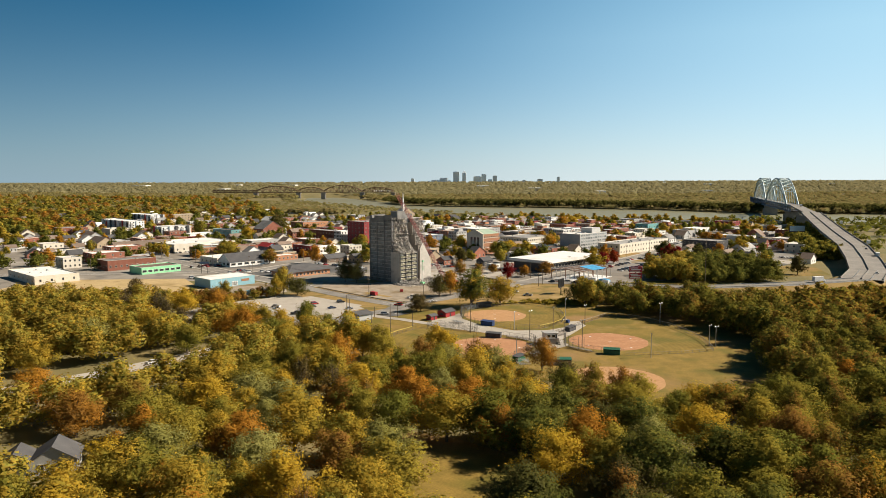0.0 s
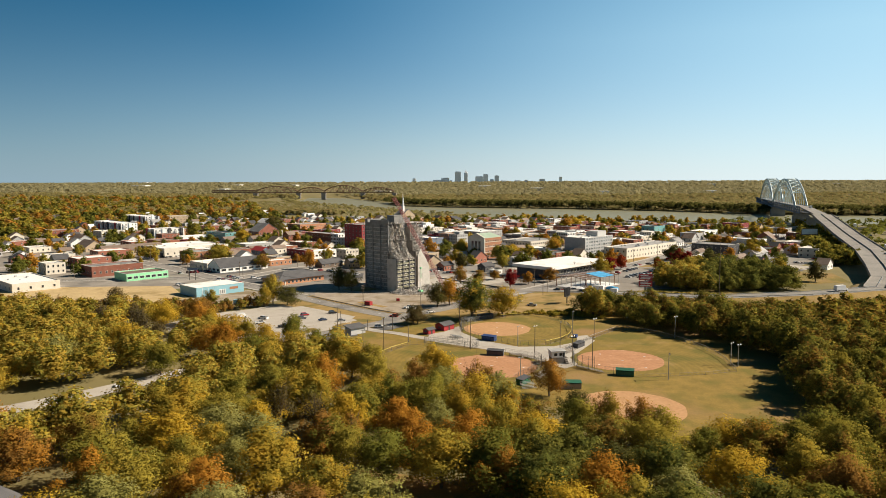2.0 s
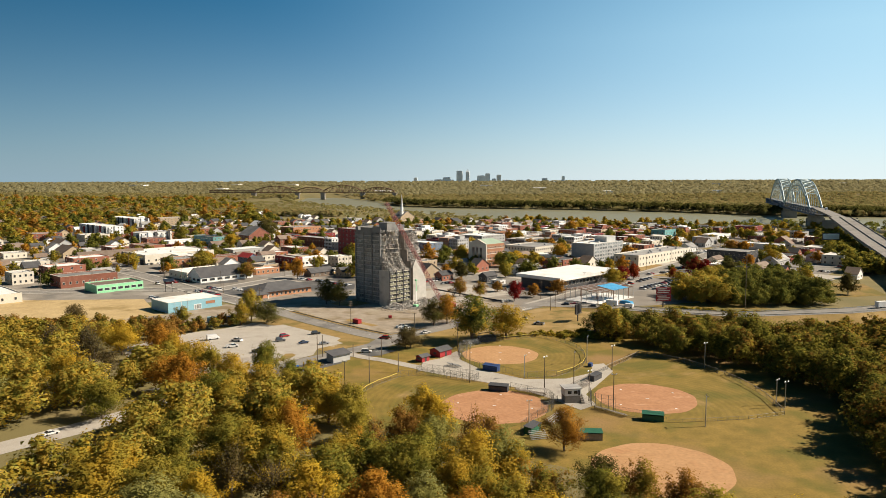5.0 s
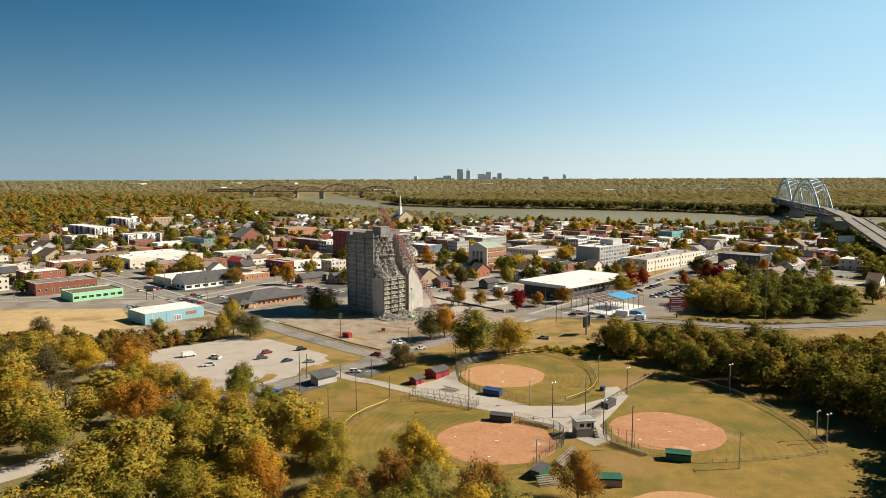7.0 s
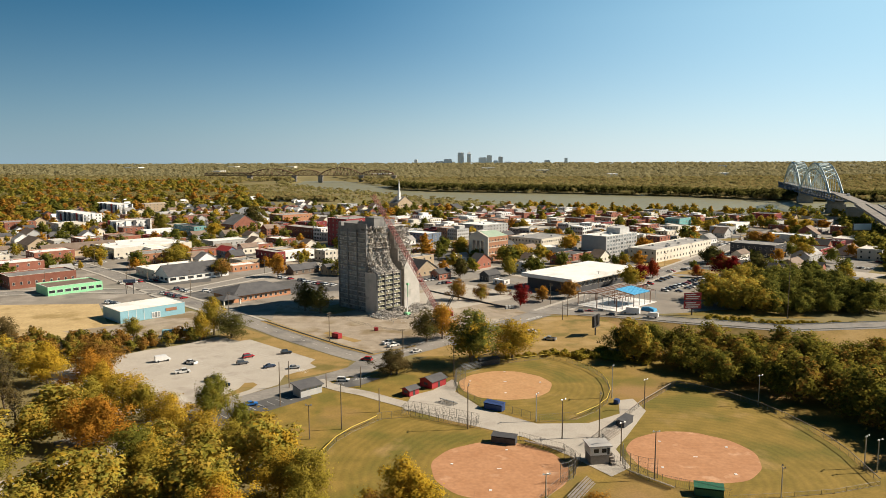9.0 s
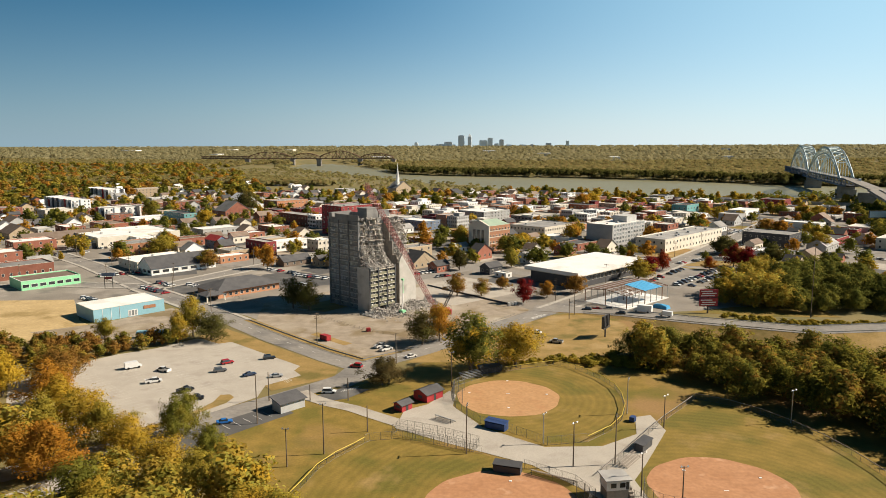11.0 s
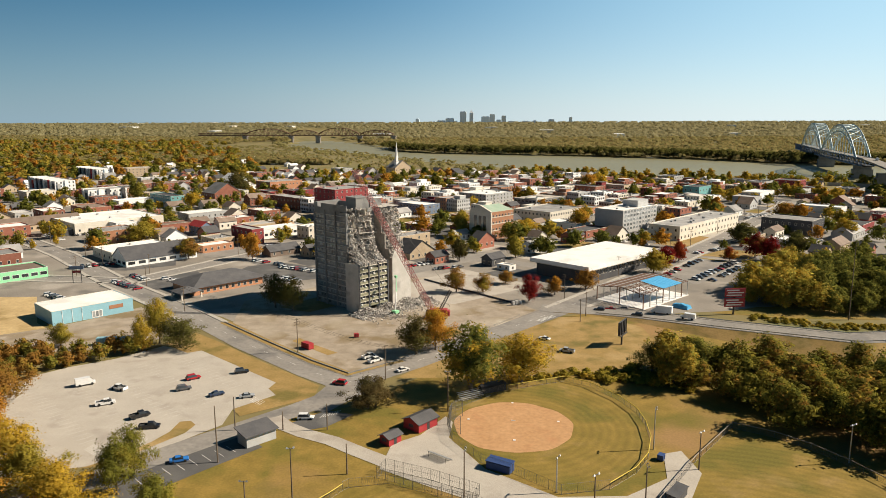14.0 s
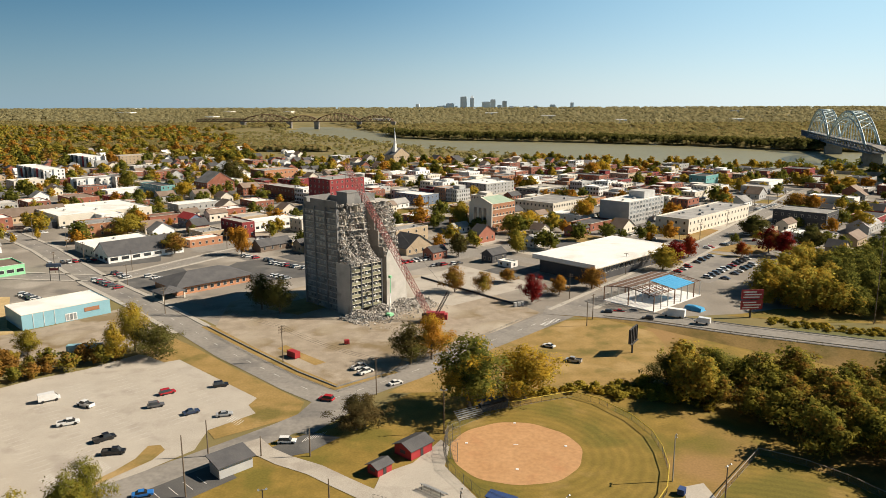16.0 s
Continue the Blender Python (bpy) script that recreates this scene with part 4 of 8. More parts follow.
joined_trees("scrub", scrub, HILL_TREES, "olive", "low brown and green scrub along the fence", 3)
plant(-8.0, -88.0, 23.5, 13.5, "copse", NEAR_TREES)
plant(8.1, -79.8, 17.5, 10.5, "gold", NEAR_TREES)
plant(52.5, -68.5, 11, 6.5, "copse", NEAR_TREES)
plant(59.5, -63.5, 11.5, 6.5, "shade", NEAR_TREES)
plant(57.5, -77.0, 13, 7, "shade", NEAR_TREES)
plant(66.5, -70.0, 13.5, 7, "copse", NEAR_TREES)
plant(-29.6, -53.4, 14.2, 7.6, "dark", NEAR_TREES)
plant(-23.0, -47.5, 17.2, 6.6, "orange", NEAR_TREES)
plant(-20.4, 43.6, 13.5, 6.8, "rust", NEAR_TREES)
plant(-7.0, 44.4, 10, 5.4, "rust", NEAR_TREES)
plant(4.5, 63.4, 7.4, 4.3, "rust")
plant(15.1, 28.0, 13.4, 5.8, "crimson", NEAR_TREES)
plant(28.3, 41.8, 9.4, 5.6, "orange", NEAR_TREES)
plant(44.6, 53.2, 10.6, 5.6, "rust")
plant(87.0, 94.4, 13.6, 8.0, "olive")
plant(98.3, 115.0, 12.0, 5.6, "crimson")
plant(109.0, 129.4, 12.9, 5.2, "red")
plant(169.1, 200.3, 14.6, 11.0, "dark")
plant(139.9, 132.3, 8.3, 4.7, "red")
plant(158.9, 144.1, 15.2, 7.4, "crimson")
plant(163.7, 133.7, 14.9, 7.3, "crimson")
plant(188.1, 157.0, 14.8, 9.5, "dark")
plant(245.3, 217.3, 15, 9.5, "gold")
plant(64.5, 257.4, 16.4, 8.0, "orange")
plant(83.4, 225.1, 6.8, 5.5, "gold")
plant(-26.6, 217.4, 17.1, 8.1, "olive")
plant(8.0, 198.3, 12.3, 7.8, "olive")
plant(21.9, 224.8, 12.3, 9.6, "gold")
plant(-22.9, 122.8, 13.9, 6.6, "dark")
plant(11.4, 135.5, 13.1, 5.7, "olive")
plant(242.4, 319.2, 14.2, 9, "rust")
plant(350.9, 468.5, 13.4, 11.0, "gold")
plant(319.9, 483.6, 11.8, 8, "gg")
plant(109.4, 570.2, 19, 11, "orange")
plant(125.8, 593.0, 18, 10, "gold")
plant(-150.5, 120.6, 17.0, 6.1, "orange")
plant(-249.4, 176.8, 14.8, 10.5, "olive")
plant(-380.4, 428.3, 21.5, 11.8, "gg")
plant(-190.8, 120.5, 13.1, 7.2, "rust")
plant(-101.4, 8.6, 16.5, 7.4, "dark", NEAR_TREES)
plant(-92.2, 3.7, 15.5, 7.0, "dark", NEAR_TREES)
plant(-130.6, -45.8, 18.4, 6.0, "olive", NEAR_TREES)
plant(-120.3, -51.1, 12.3, 8.0, "dark", NEAR_TREES)
plant(-132.7, -56.5, 13.5, 5.5, "mixed", NEAR_TREES)
plant(-166.2, -52.9, 9.9, 5.1, "olive", NEAR_TREES)
plant(-38.6, -103.4, 9.6, 6.4, "brown", NEAR_TREES)
plant(-36.6, -101.6, 9, 6, "brown", NEAR_TREES)
plant(-299.7, 511.4, 25.8, 13.5, "dark")
plant(-297.6, 377.6, 14.5, 9.7, "gold")
plant(-300.8, 158.8, 8.4, 2.0, "gold")
plant(-308.6, 145.4, 7.4, 2.3, "gold")
plant(236.0, 62.0, 14, 6.5, "dark")
plant(214.0, 84.0, 12, 5.5, "dark")
plant(222.0, 78.0, 9, 4.5, "gold")


# ---- town ----
GRID = -40.0


def local(x, y, turn=GRID, z=0.0):
    return pose(x, y, z, 0, 0, turn)


def window_row(host, along, x, y, z0, length, floors, pitch, width, height, count, glass="glass", trim=None, joined=False):
    """Windows on one wall, floor by floor: a shallow frame with its pane."""
    s, t, e = Solid(), 0.07, 0.12
    if along == "x":
        s.box(-width / 2 - e, -t, -e, width / 2 + e, 0.05, height + e).box(-width / 2, -t - 0.03, 0, width / 2, 0.0, height)
    else:
        s.box(-0.05, -width / 2 - e, -e, t, width / 2 + e, height + e).box(0.0, -width / 2, 0, t + 0.03, width / 2, height)
    if joined:
        one, s = s, Solid()
        for fl in range(floors):
            for i in range(count):
                o = (i + 0.5) * length / count
                dx, dy, dz = (x - o, y, z0 + fl * pitch) if along == "x" else (x, y + o, z0 + fl * pitch)
                s.add([(a + dx, b + dy, c + dz) for a, b, c in one.v], one.f)
        row = tagged(part("glazing", s, trim or "cream", host), kind="stuff")
        row.data.materials.append(M[glass])
        for i in range(len(s.f)):
            row.data.polygons[i].material_index = 1 if i % 12 >= 6 else 0
        return
    me = s.mesh("window")
    me.materials.append(M[trim or "cream"])
    me.materials.append(M[glass])
    for i in range(6, 12):
        me.polygons[i].material_index = 1
    for fl in range(floors):
        for i in range(count):
            o = (i + 0.5) * length / count
            wdw = part("window", me, None, host)
            wdw.location = (x - o, y, z0 + fl * pitch) if along == "x" else (x, y + o, z0 + fl * pitch)


FOOT = [(47, 62, 39, 74), (-148, 26, 26, 42), (-61, 0.5, 34, 36), (66, 15, 26, 40)]


def free(x, y, w, d, gap=2.0):
    """True where a plot of the town grid, from its near corner, touches no building and no street."""
    p = Vector((x, y))
    for a, b, w2, d2 in FOOT:
        q = p - Vector((a, b))
        qu, qv = q.dot(u), q.dot(v)
        if qu - w < gap and qu > -w2 - gap and qv + d > -gap and qv < d2 + gap:
            return False
    return not any(near_line(*(p - u * w * a + v * d * b), line, 9) for line in (STREET, CROSS, ROAD_A) for a in (0, 0.5, 1) for b in (0, 0.5, 1))


u = Vector((math.cos(radians(GRID)), math.sin(radians(GRID))))
v = Vector((-u.y, u.x))


def block(nx, ny, w, d, h, wall, roof, label, floors=0, cat="building", turn=GRID, parapet=0.7, gable=0, name="building", nw=0, nd=0, glass="glass", units=0, trim=None, seed=0, wsize=1.3, group="town buildings", joined=False):
    """A building from its corner nearest the street: w to its back left, d to its back right, h high."""
    rng = random.Random(int(abs(nx * 7 + ny * 13)) + seed)
    FOOT.append((nx, ny, w, d))
    name = {"building": "building", "apartments": "apartment_block"}.get(cat, cat.replace(" ", "_")) if name == "building" else name
    b = thing(name, label, cat, local(nx, ny, turn), group)
    joined = joined or ny > 215
    if gable:
        s = Solid()
        if gable == 1:
            s.add([(-w, 0, 0), (0, 0, 0), (0, d, 0), (-w, d, 0), (-w, 0, h), (0, 0, h), (0, d, h), (-w, d, h), (-w / 2, 0, h + w * 0.32), (-w / 2, d, h + w * 0.32)],
                  [(0, 1, 5, 8, 4), (1, 2, 6, 5), (2, 3, 7, 9, 6), (3, 0, 4, 7), (4, 8, 9, 7), (5, 6, 9, 8)])
            part("wall", s, wall, b)
            r = Solid()
            e = 0.5
            rise = 0.32 * 2
            for sx in (-1, 1):
                x0, z0 = -w / 2 + sx * (w / 2 + e), h - e * rise + 0.06
                zt = h + w * 0.32 + 0.06
                r.add([(x0, -e, z0), (x0, d + e, z0), (-w / 2, d + e, zt), (-w / 2, -e, zt), (x0, -e, z0 + 0.2), (x0, d + e, z0 + 0.2), (-w / 2, d + e, zt + 0.2), (-w / 2, -e, zt + 0.2)],
                      [(0, 1, 2, 3), (7, 6, 5, 4), (0, 4, 5, 1), (1, 5, 6, 2), (3, 7, 4, 0)])
            part("roof", r, roof, b)
        else:
            s.add([(-w, 0, 0), (0, 0, 0), (0, d, 0), (-w, d, 0), (-w, 0, h), (0, 0, h), (0, d, h), (-w, d, h), (0, d / 2, h + d * 0.32), (-w, d / 2, h + d * 0.32)],
                  [(0, 1, 5, 4), (1, 2, 6, 8, 5), (2, 3, 7, 6), (3, 0, 4, 9, 7), (4, 5, 8, 9), (6, 7, 9, 8)])
            part("wall", s, wall, b)
            r = Solid()
            e = 0.5
            for sy in (-1, 1):
                y0, z0 = d / 2 + sy * (d / 2 + e), h - e * 0.64 + 0.06
                zt = h + d * 0.32 + 0.06
                r.add([(e, y0, z0), (-w - e, y0, z0), (-w - e, d / 2, zt), (e, d / 2, zt), (e, y0, z0 + 0.2), (-w - e, y0, z0 + 0.2), (-w - e, d / 2, zt + 0.2), (e, d / 2, zt + 0.2)],
                      [(0, 1, 2, 3), (7, 6, 5, 4), (0, 4, 5, 1), (1, 5, 6, 2), (3, 7, 4, 0)])
            part("roof", r, roof, b)
    else:
        part("wall", Solid().box(-w, 0, 0, 0, d, h - parapet * 0.5), wall, b)
        part("roof", Solid().box(-w + 0.3, 0.3, h - parapet * 0.5, -0.3, d - 0.3, h - parapet * 0.5 + 0.12), roof, b)
        s = Solid()
        z0, z1 = h - parapet * 0.5, h + parapet * 0.5
        s.box(-w, 0, z0, 0, 0.3, z1).box(-w, d - 0.3, z0, 0, d, z1).box(-w, 0.3, z0, -w + 0.3, d - 0.3, z1).box(-0.3, 0.3, z0, 0, d - 0.3, z1)
        part("parapet", s, wall, b)
        part("coping", Solid().box(-w - 0.06, -0.06, z1, 0.06, 0.34, z1 + 0.1).box(-0.34, 0.34, z1, 0.06, d + 0.06, z1 + 0.1).box(-w - 0.06, 0.34, z1, -w + 0.34, d + 0.06, z1 + 0.1), trim or "cream", b)
        plant_room = Solid()
        for _ in range(units):
            ux, uy, us = -rng.uniform(0.15, 0.85) * w, rng.uniform(0.15, 0.85) * d, rng.uniform(0.8, 1.6)
            one = plant_room if joined else Solid()
            one.box(ux, uy, z0 + 0.12, ux + us * 1.4, uy + us, z0 + 0.12 + us * 0.9)
            if not joined:
                part("roof_unit", one, "metal", b)
        if joined and units:
            tagged(part("roof_equipment", plant_room, "metal", b), kind="stuff")
    if floors:
        pitch = h / floors
        if nw:
            window_row(b, "x", 0, 0, pitch * 0.32, w, floors, pitch, min(wsize, w / nw * 0.7), min(1.7, pitch * 0.48), nw, glass, trim, joined)
        if nd:
            window_row(b, "y", 0, 0, pitch * 0.32, d, floors, pitch, min(wsize, d / nd * 0.7), min(1.7, pitch * 0.48), nd, glass, trim, joined)
    return b


blue_shed = block(-186.5, -26, 22, 34, 6.0, "blue", "white_roof", "light blue metal warehouse with a white roof", 0, "warehouse", parapet=0.2)
part("door", Solid().box(0.02, 16, 0.3, 0.12, 20.5, 3.4), "white", blue_shed, "white glazed double door")
for i in range(3):
    part("door_pane", Solid().box(0.12, 16.3 + i * 1.4, 0.6, 0.16, 17.4 + i * 1.4, 3.1), "pale_glass", blue_shed)
part("wall_sign", Solid().box(0.02, 23.5, 2.8, 0.14, 29.5, 4.4), "orange_brick", blue_shed, "plain orange sign panel")
for y in (4, 8, 12):
    part("downpipe", Solid().box(0.02, y, 0.1, 0.14, y + 0.14, 5.9), "white", blue_shed)
block(-313, 202, 60, 68, 8.5, "cream", "white_roof", "long cream store with a white flat roof", 1, "store", nw=8, nd=10, units=5)
block(-287, 213, 28, 16, 7.6, "white", "white_roof", "white box annex with a flat roof", 1, "store", nw=3, nd=3)
block(-216, 92, 20, 44, 4.2, "white", "dark_roof", "white car dealer hall under a dark gabled roof", 1, "garage", gable=1, nw=3, nd=7, wsize=4)
block(-232.5, 106.5, 30, 40, 5.6, "cream", "white_roof", "low cream workshop behind the dealer hall, flat white roof", 1, "garage", nw=4, nd=3, units=3)
# solid charcoal body stands in for the shade below the open canopy
block(-322, 196, 18, 14, 4.6, "charcoal", "white_roof", "thin white canopy roof on a solid box dark as its shade", 0, "canopy", parapet=0.3)
block(-252, 215, 14, 25, 6.2, "brick", "brown_roof", "low red brick shop with a brown roof", 1, "shop", nw=3, nd=6)
block(-167, 170, 28, 9, 10.5, "dark_red", "grey_roof", "dark red two-storey shop building", 2, "shop", nw=5, nd=2)
block(-167, 194, 16, 37, 6.5, "white", "white_roof", "white painted shop row with a white roof", 1, "shop", nw=3, nd=9, wsize=2.5)
block(-141, 127, 10, 22, 3.6, "brown_roof", "dark_roof", "low brown house with a dark shingle roof", 1, "house", gable=1, nd=4)
block(-136, 289, 29, 36, 26, "dark_red", "grey_roof", "tall dark red brick block with small windows", 6, "building", nw=5, nd=7, units=3)
block(-185, 356, 50, 17, 11, "brick", "grey_roof", "two-storey red brick commercial block", 2, "building", nw=9, nd=3, units=2)
block(-263, 513, 30, 45, 12, "orange_brick", "grey_roof", "orange brick building with a flat roof", 2, "building", nw=6, nd=9, units=3)
block(-500, 476, 95, 22, 15.5, "white", "white_roof", "white and grey apartment block with red accents", 4, "apartments", nw=18, nd=5, trim="grey")
block(-567, 681, 90, 24, 14, "white", "white_roof", "white and grey apartment block", 4, "apartments", nw=16, nd=5, trim="grey")
block(-421, 407, 24, 40, 12.5, "white", "grey_roof", "white three-storey apartment block", 3, "apartments", nw=5, nd=8, trim="grey")
block(-548, 731, 25, 68, 12, "tan", "grey_roof", "long tan brick building with a flat roof", 3, "building", nw=4, nd=12)
block(-313, 363, 45, 14, 11.5, "teal", "dark_roof", "grey-green office building with dark windows", 3, "office", nw=9, nd=3)
block(-364, 361, 18, 36, 7, "white", "white_roof", "low white workshop with a white roof", 1, "workshop", nw=2, nd=5)
block(-368, 310, 36, 23, 6.5, "brick", "brown_roof", "low brown brick building with a flat brown roof", 1, "building", nw=5, nd=4)
block(-261, 283, 20, 38, 5.5, "grey", "white_roof", "low grey shop with a white flat roof", 1, "shop", nw=3, nd=7)
block(-149, 745, 20, 31, 13, "tan", "grey_roof", "tan brick church hall", 2, "church", nw=3, nd=6, gable=2)
block(-65, 330, 35, 20, 8.5, "steel_blue", "white_roof", "blue-grey shop row with a white roof", 2, "shop", nw=9, nd=4)
block(-53, 123, 16, 21, 4.2, "tan", "dark_roof", "low tan brick house with a dark hipped roof", 1, "house", gable=2, nd=4)
block(-11, 406, 37, 42, 10, "grey", "white_roof", "grey and white office block with a flat roof", 3, "office", nw=8, nd=8, units=4)
block(43, 278, 38, 48, 9.5, "cream", "grey_roof", "modern office with tall white fins and a flat roof", 2, "office", nw=10, nd=14, units=2)
block(106, 481, 42, 19, 11, "brick", "dark_roof", "dark brick warehouse with a flat roof", 2, "building", nw=8, nd=3)
block(140, 504, 23, 14, 10.5, "tan", "grey_roof", "tan brick two-storey town building", 2, "building", nw=4, nd=2)
block(127, 201, 24, 100, 10, "cream", "grey_roof", "long cream two-storey hall with a grey roof", 2, "building", nw=4, nd=18, units=9)
block(210, 462, 18, 29, 13, "teal", "dark_roof", "teal clad two-storey building with a dark roof", 2, "building", nw=3, nd=4)
block(249, 412, 21, 19, 8, "grey", "grey_roof", "grey block building with a flat roof", 1, "building", nw=3, nd=2)
block(226, 225, 36, 27, 11, "charcoal", "grey_roof", "dark charcoal two-storey building", 2, "building", nw=8, nd=4)
block(300, 344, 36, 17, 6.5, "white", "white_roof", "white metal shed with a white roof", 0, "shed")
block(-268, 42, 22, 32, 5.2, "mint", "brown_roof", "mint green single-storey shop with dark windows", 1, "shop", nd=7, wsize=3.2, trim="white")
block(-306, 62, 22, 40, 8, "brick", "grey_roof", "long red brick building with arched windows", 1, "building", nw=4, nd=9)


def bays(nx, ny, w, d, h, turn=GRID):
    """Shallow coloured bays and balconies along the fronts of an apartment block."""
    b = [o for o in scene.objects if o.get("category") == "apartments" and abs(o.location.x - nx) < 1 and abs(o.location.y - ny) < 1][0]
    hues = ["charcoal", "white", "red_paint", "grey", "white", "charcoal", "grey"]
    for i in range(int(w / 8)):
        x = -i * 8 - 2.2
        part("bay", Solid().box(x - 3.4, -1.3, 0, x, -0.08, h + (0.8 if i % 3 else -2.5)), hues[i % 7], b)
    for i in range(int(d / 8)):
        y = i * 8 + 2.2
        part("bay", Solid().box(0.08, y, 0, 1.3, y + 3.4, h + (0.8 if i % 3 else -2.5)), hues[(i + 3) % 7], b)


bays(-500, 476, 95, 22, 15.5)
bays(-567, 681, 90, 24, 14)
bays(-421, 407, 24, 40, 12.5)

# the hall with the wide white roof
hall = thing("hall", "low dark hall under a wide overhanging white flat roof", "hall", local(47, 62, -42))
part("wall", Solid().box(-36, 2.5, 0, -2.5, 71, 7.6), "charcoal", hall)
part("roof", Solid().box(-39, 0, 7.6, 0, 74, 9.6), "white_roof", hall)
part("roof_edge", Solid().box(-39.05, -0.05, 7.2, 0.05, 74.05, 7.6), "cream", hall)
window_row(hall, "y", -2.5, 4, 3.5, 64, 1, 3, 3, 2.4, 15)

# grey slab hospital-like office
office = block(93, 232, 24, 51, 17, "grey", "white_roof", "five-storey grey office block with bands of windows", 0, "office", units=5)
part("penthouse", Solid().box(-18, 30, 17, -5, 46, 22), "grey", office)
window_row(office, "y", 0, 1, 2.2, 49, 5, 3.2, 3.2, 1.9, 11, "pale_glass", "white")

# stone-fronted bank with a green roof
bank = block(-4, 200.5, 20, 24.5, 19, "orange_brick", "grey_roof", "brick bank with a pale stone front and green roof", 4, "bank", nd=7, trim="cream", parapet=1.2)
part("stone_front", Solid().box(-20.2, -0.9, 0, 0.3, -0.05, 19.8), "cream", bank)
part("pediment", Solid().add([(-20.6, -1.0, 19.8), (0.7, -1.0, 19.8), (-9.95, -1.0, 24.0), (-20.6, 0.4, 19.8), (0.7, 0.4, 19.8), (-9.95, 0.4, 24.0)], [(0, 1, 2), (5, 4, 3), (0, 2, 5, 3), (1, 4, 5, 2), (0, 3, 4, 1)]), "cream", bank)
part("green_roof", Solid().add([(-20, 0.5, 19.7), (0, 0.5, 19.7), (0, 24.4, 19.7), (-20, 24.4, 19.7), (-10, 0.5, 23.6), (-10, 20, 23.6)], [(0, 1, 4), (1, 2, 5, 4), (2, 3, 5), (3, 0, 4, 5)]), "green_roof", bank)
for z in (6.0, 10.8, 15.5):
    part("stone_band", Solid().box(0, 0.2, z, 0.25, 24.4, z + 0.5), "cream", bank)
window_row(bank, "x", -3.5, -0.9, 3, 13, 1, 4, 2.6, 13.5, 3)

# blocks of downtown, street by street
fill_rng = random.Random(11)
taken = []
for o in list(scene.objects):
    if o.parent is None and o.get("group") == "town buildings":
        taken.append((o.location.x, o.location.y))
styles = [("brick", "grey_roof", "red brick shop building with a grey flat roof"), ("orange_brick", "grey_roof", "orange brick shop building with a flat roof"), ("cream", "white_roof", "cream shop building with a white flat roof"), ("white", "white_roof", "white painted shop building with a white roof"), ("grey", "pale_roof", "grey building with a pale flat roof"), ("cream", "pale_roof", "cream shop building with a pale grey roof"), ("brick", "pale_roof", "red brick shop building with a pale roof"), ("tan", "grey_roof", "tan brick building with a flat roof"), ("dark_red", "dark_roof", "dark red brick building with a dark roof"), ("brick", "dark_roof", "red brick shop building with a dark roof"), ("grey", "dark_roof", "grey shop building with a dark flat roof"), ("brick", "white_roof", "red brick shop building with a white roof")]
gables = [("white", "grey_roof", "white wooden house with a grey gabled roof"), ("cream", "brown_roof", "cream house with a brown gabled roof"), ("brick", "dark_roof", "red brick house with a dark gabled roof"), ("tan", "dark_roof", "tan house with a dark gabled roof"), ("grey", "brown_roof", "grey house with a brown gabled roof")]
DOWNTOWN = [(-260, 420), (-160, 330), (-60, 350), (-90, 260), (-20, 270), (60, 380), (150, 300), (240, 480), (330, 560), (200, 640), (100, 690), (-40, 720), (-260, 680)]
for i in range(-19, 21):
    for j in range(2, 33):
        p = u * (i * 17.0 + fill_rng.uniform(-1, 1)) + v * (j * 24.0 + fill_rng.uniform(-2, 2)) + Vector((-60, 60))
        if not inside(p.x, p.y, DOWNTOWN) or fill_rng.random() < 0.06 or j % 4 == 3:
            continue
        wall, roof, words = fill_rng.choice(styles)
        fl = fill_rng.choice([1, 1, 1, 2, 2, 2, 2, 3])
        w, d = fill_rng.uniform(13, 16.6), fill_rng.uniform(17, 23.5)
        if free(p.x, p.y, w, d, 0.3):
            b = block(p.x, p.y, w, d, fl * 3.3 + fill_rng.uniform(0.6, 2), wall, roof, words, fl, "shop", nw=fill_rng.choice([3, 4, 5]), nd=fill_rng.choice([3, 5, 6]), units=fill_rng.choice([0, 1, 2, 3]), joined=True, trim=fill_rng.choice(["grey", "timber", "charcoal", wall, "cream"]), wsize=fill_rng.choice([0.9, 1.1, 1.5]))
            h = fl * 3.3
            if fill_rng.random() < 0.35:
                hue = fill_rng.choice(["dark_red", "dugout_green", "charcoal", "white", "steel_blue"])
                part("awning", Solid().add([(0.02, 1, 3.1), (1.6, 1, 2.5), (1.6, d - 1, 2.5), (0.02, d - 1, 3.1), (0.02, 1, 2.95), (1.6, 1, 2.35), (1.6, d - 1, 2.35), (0.02, d - 1, 2.95)], [(0, 1, 2, 3), (7, 6, 5, 4), (1, 5, 6, 2), (0, 4, 5, 1), (3, 2, 6, 7)]), hue, b)
            if fill_rng.random() < 0.3 and fl > 1:
                part("upper_storey", Solid().box(-w * 0.9, d * 0.45, h, -w * 0.3, d * 0.9, h + 3.6), wall, b)
                part("upper_roof", Solid().box(-w * 0.92, d * 0.43, h + 3.6, -w * 0.28, d * 0.92, h + 3.8), roof, b)


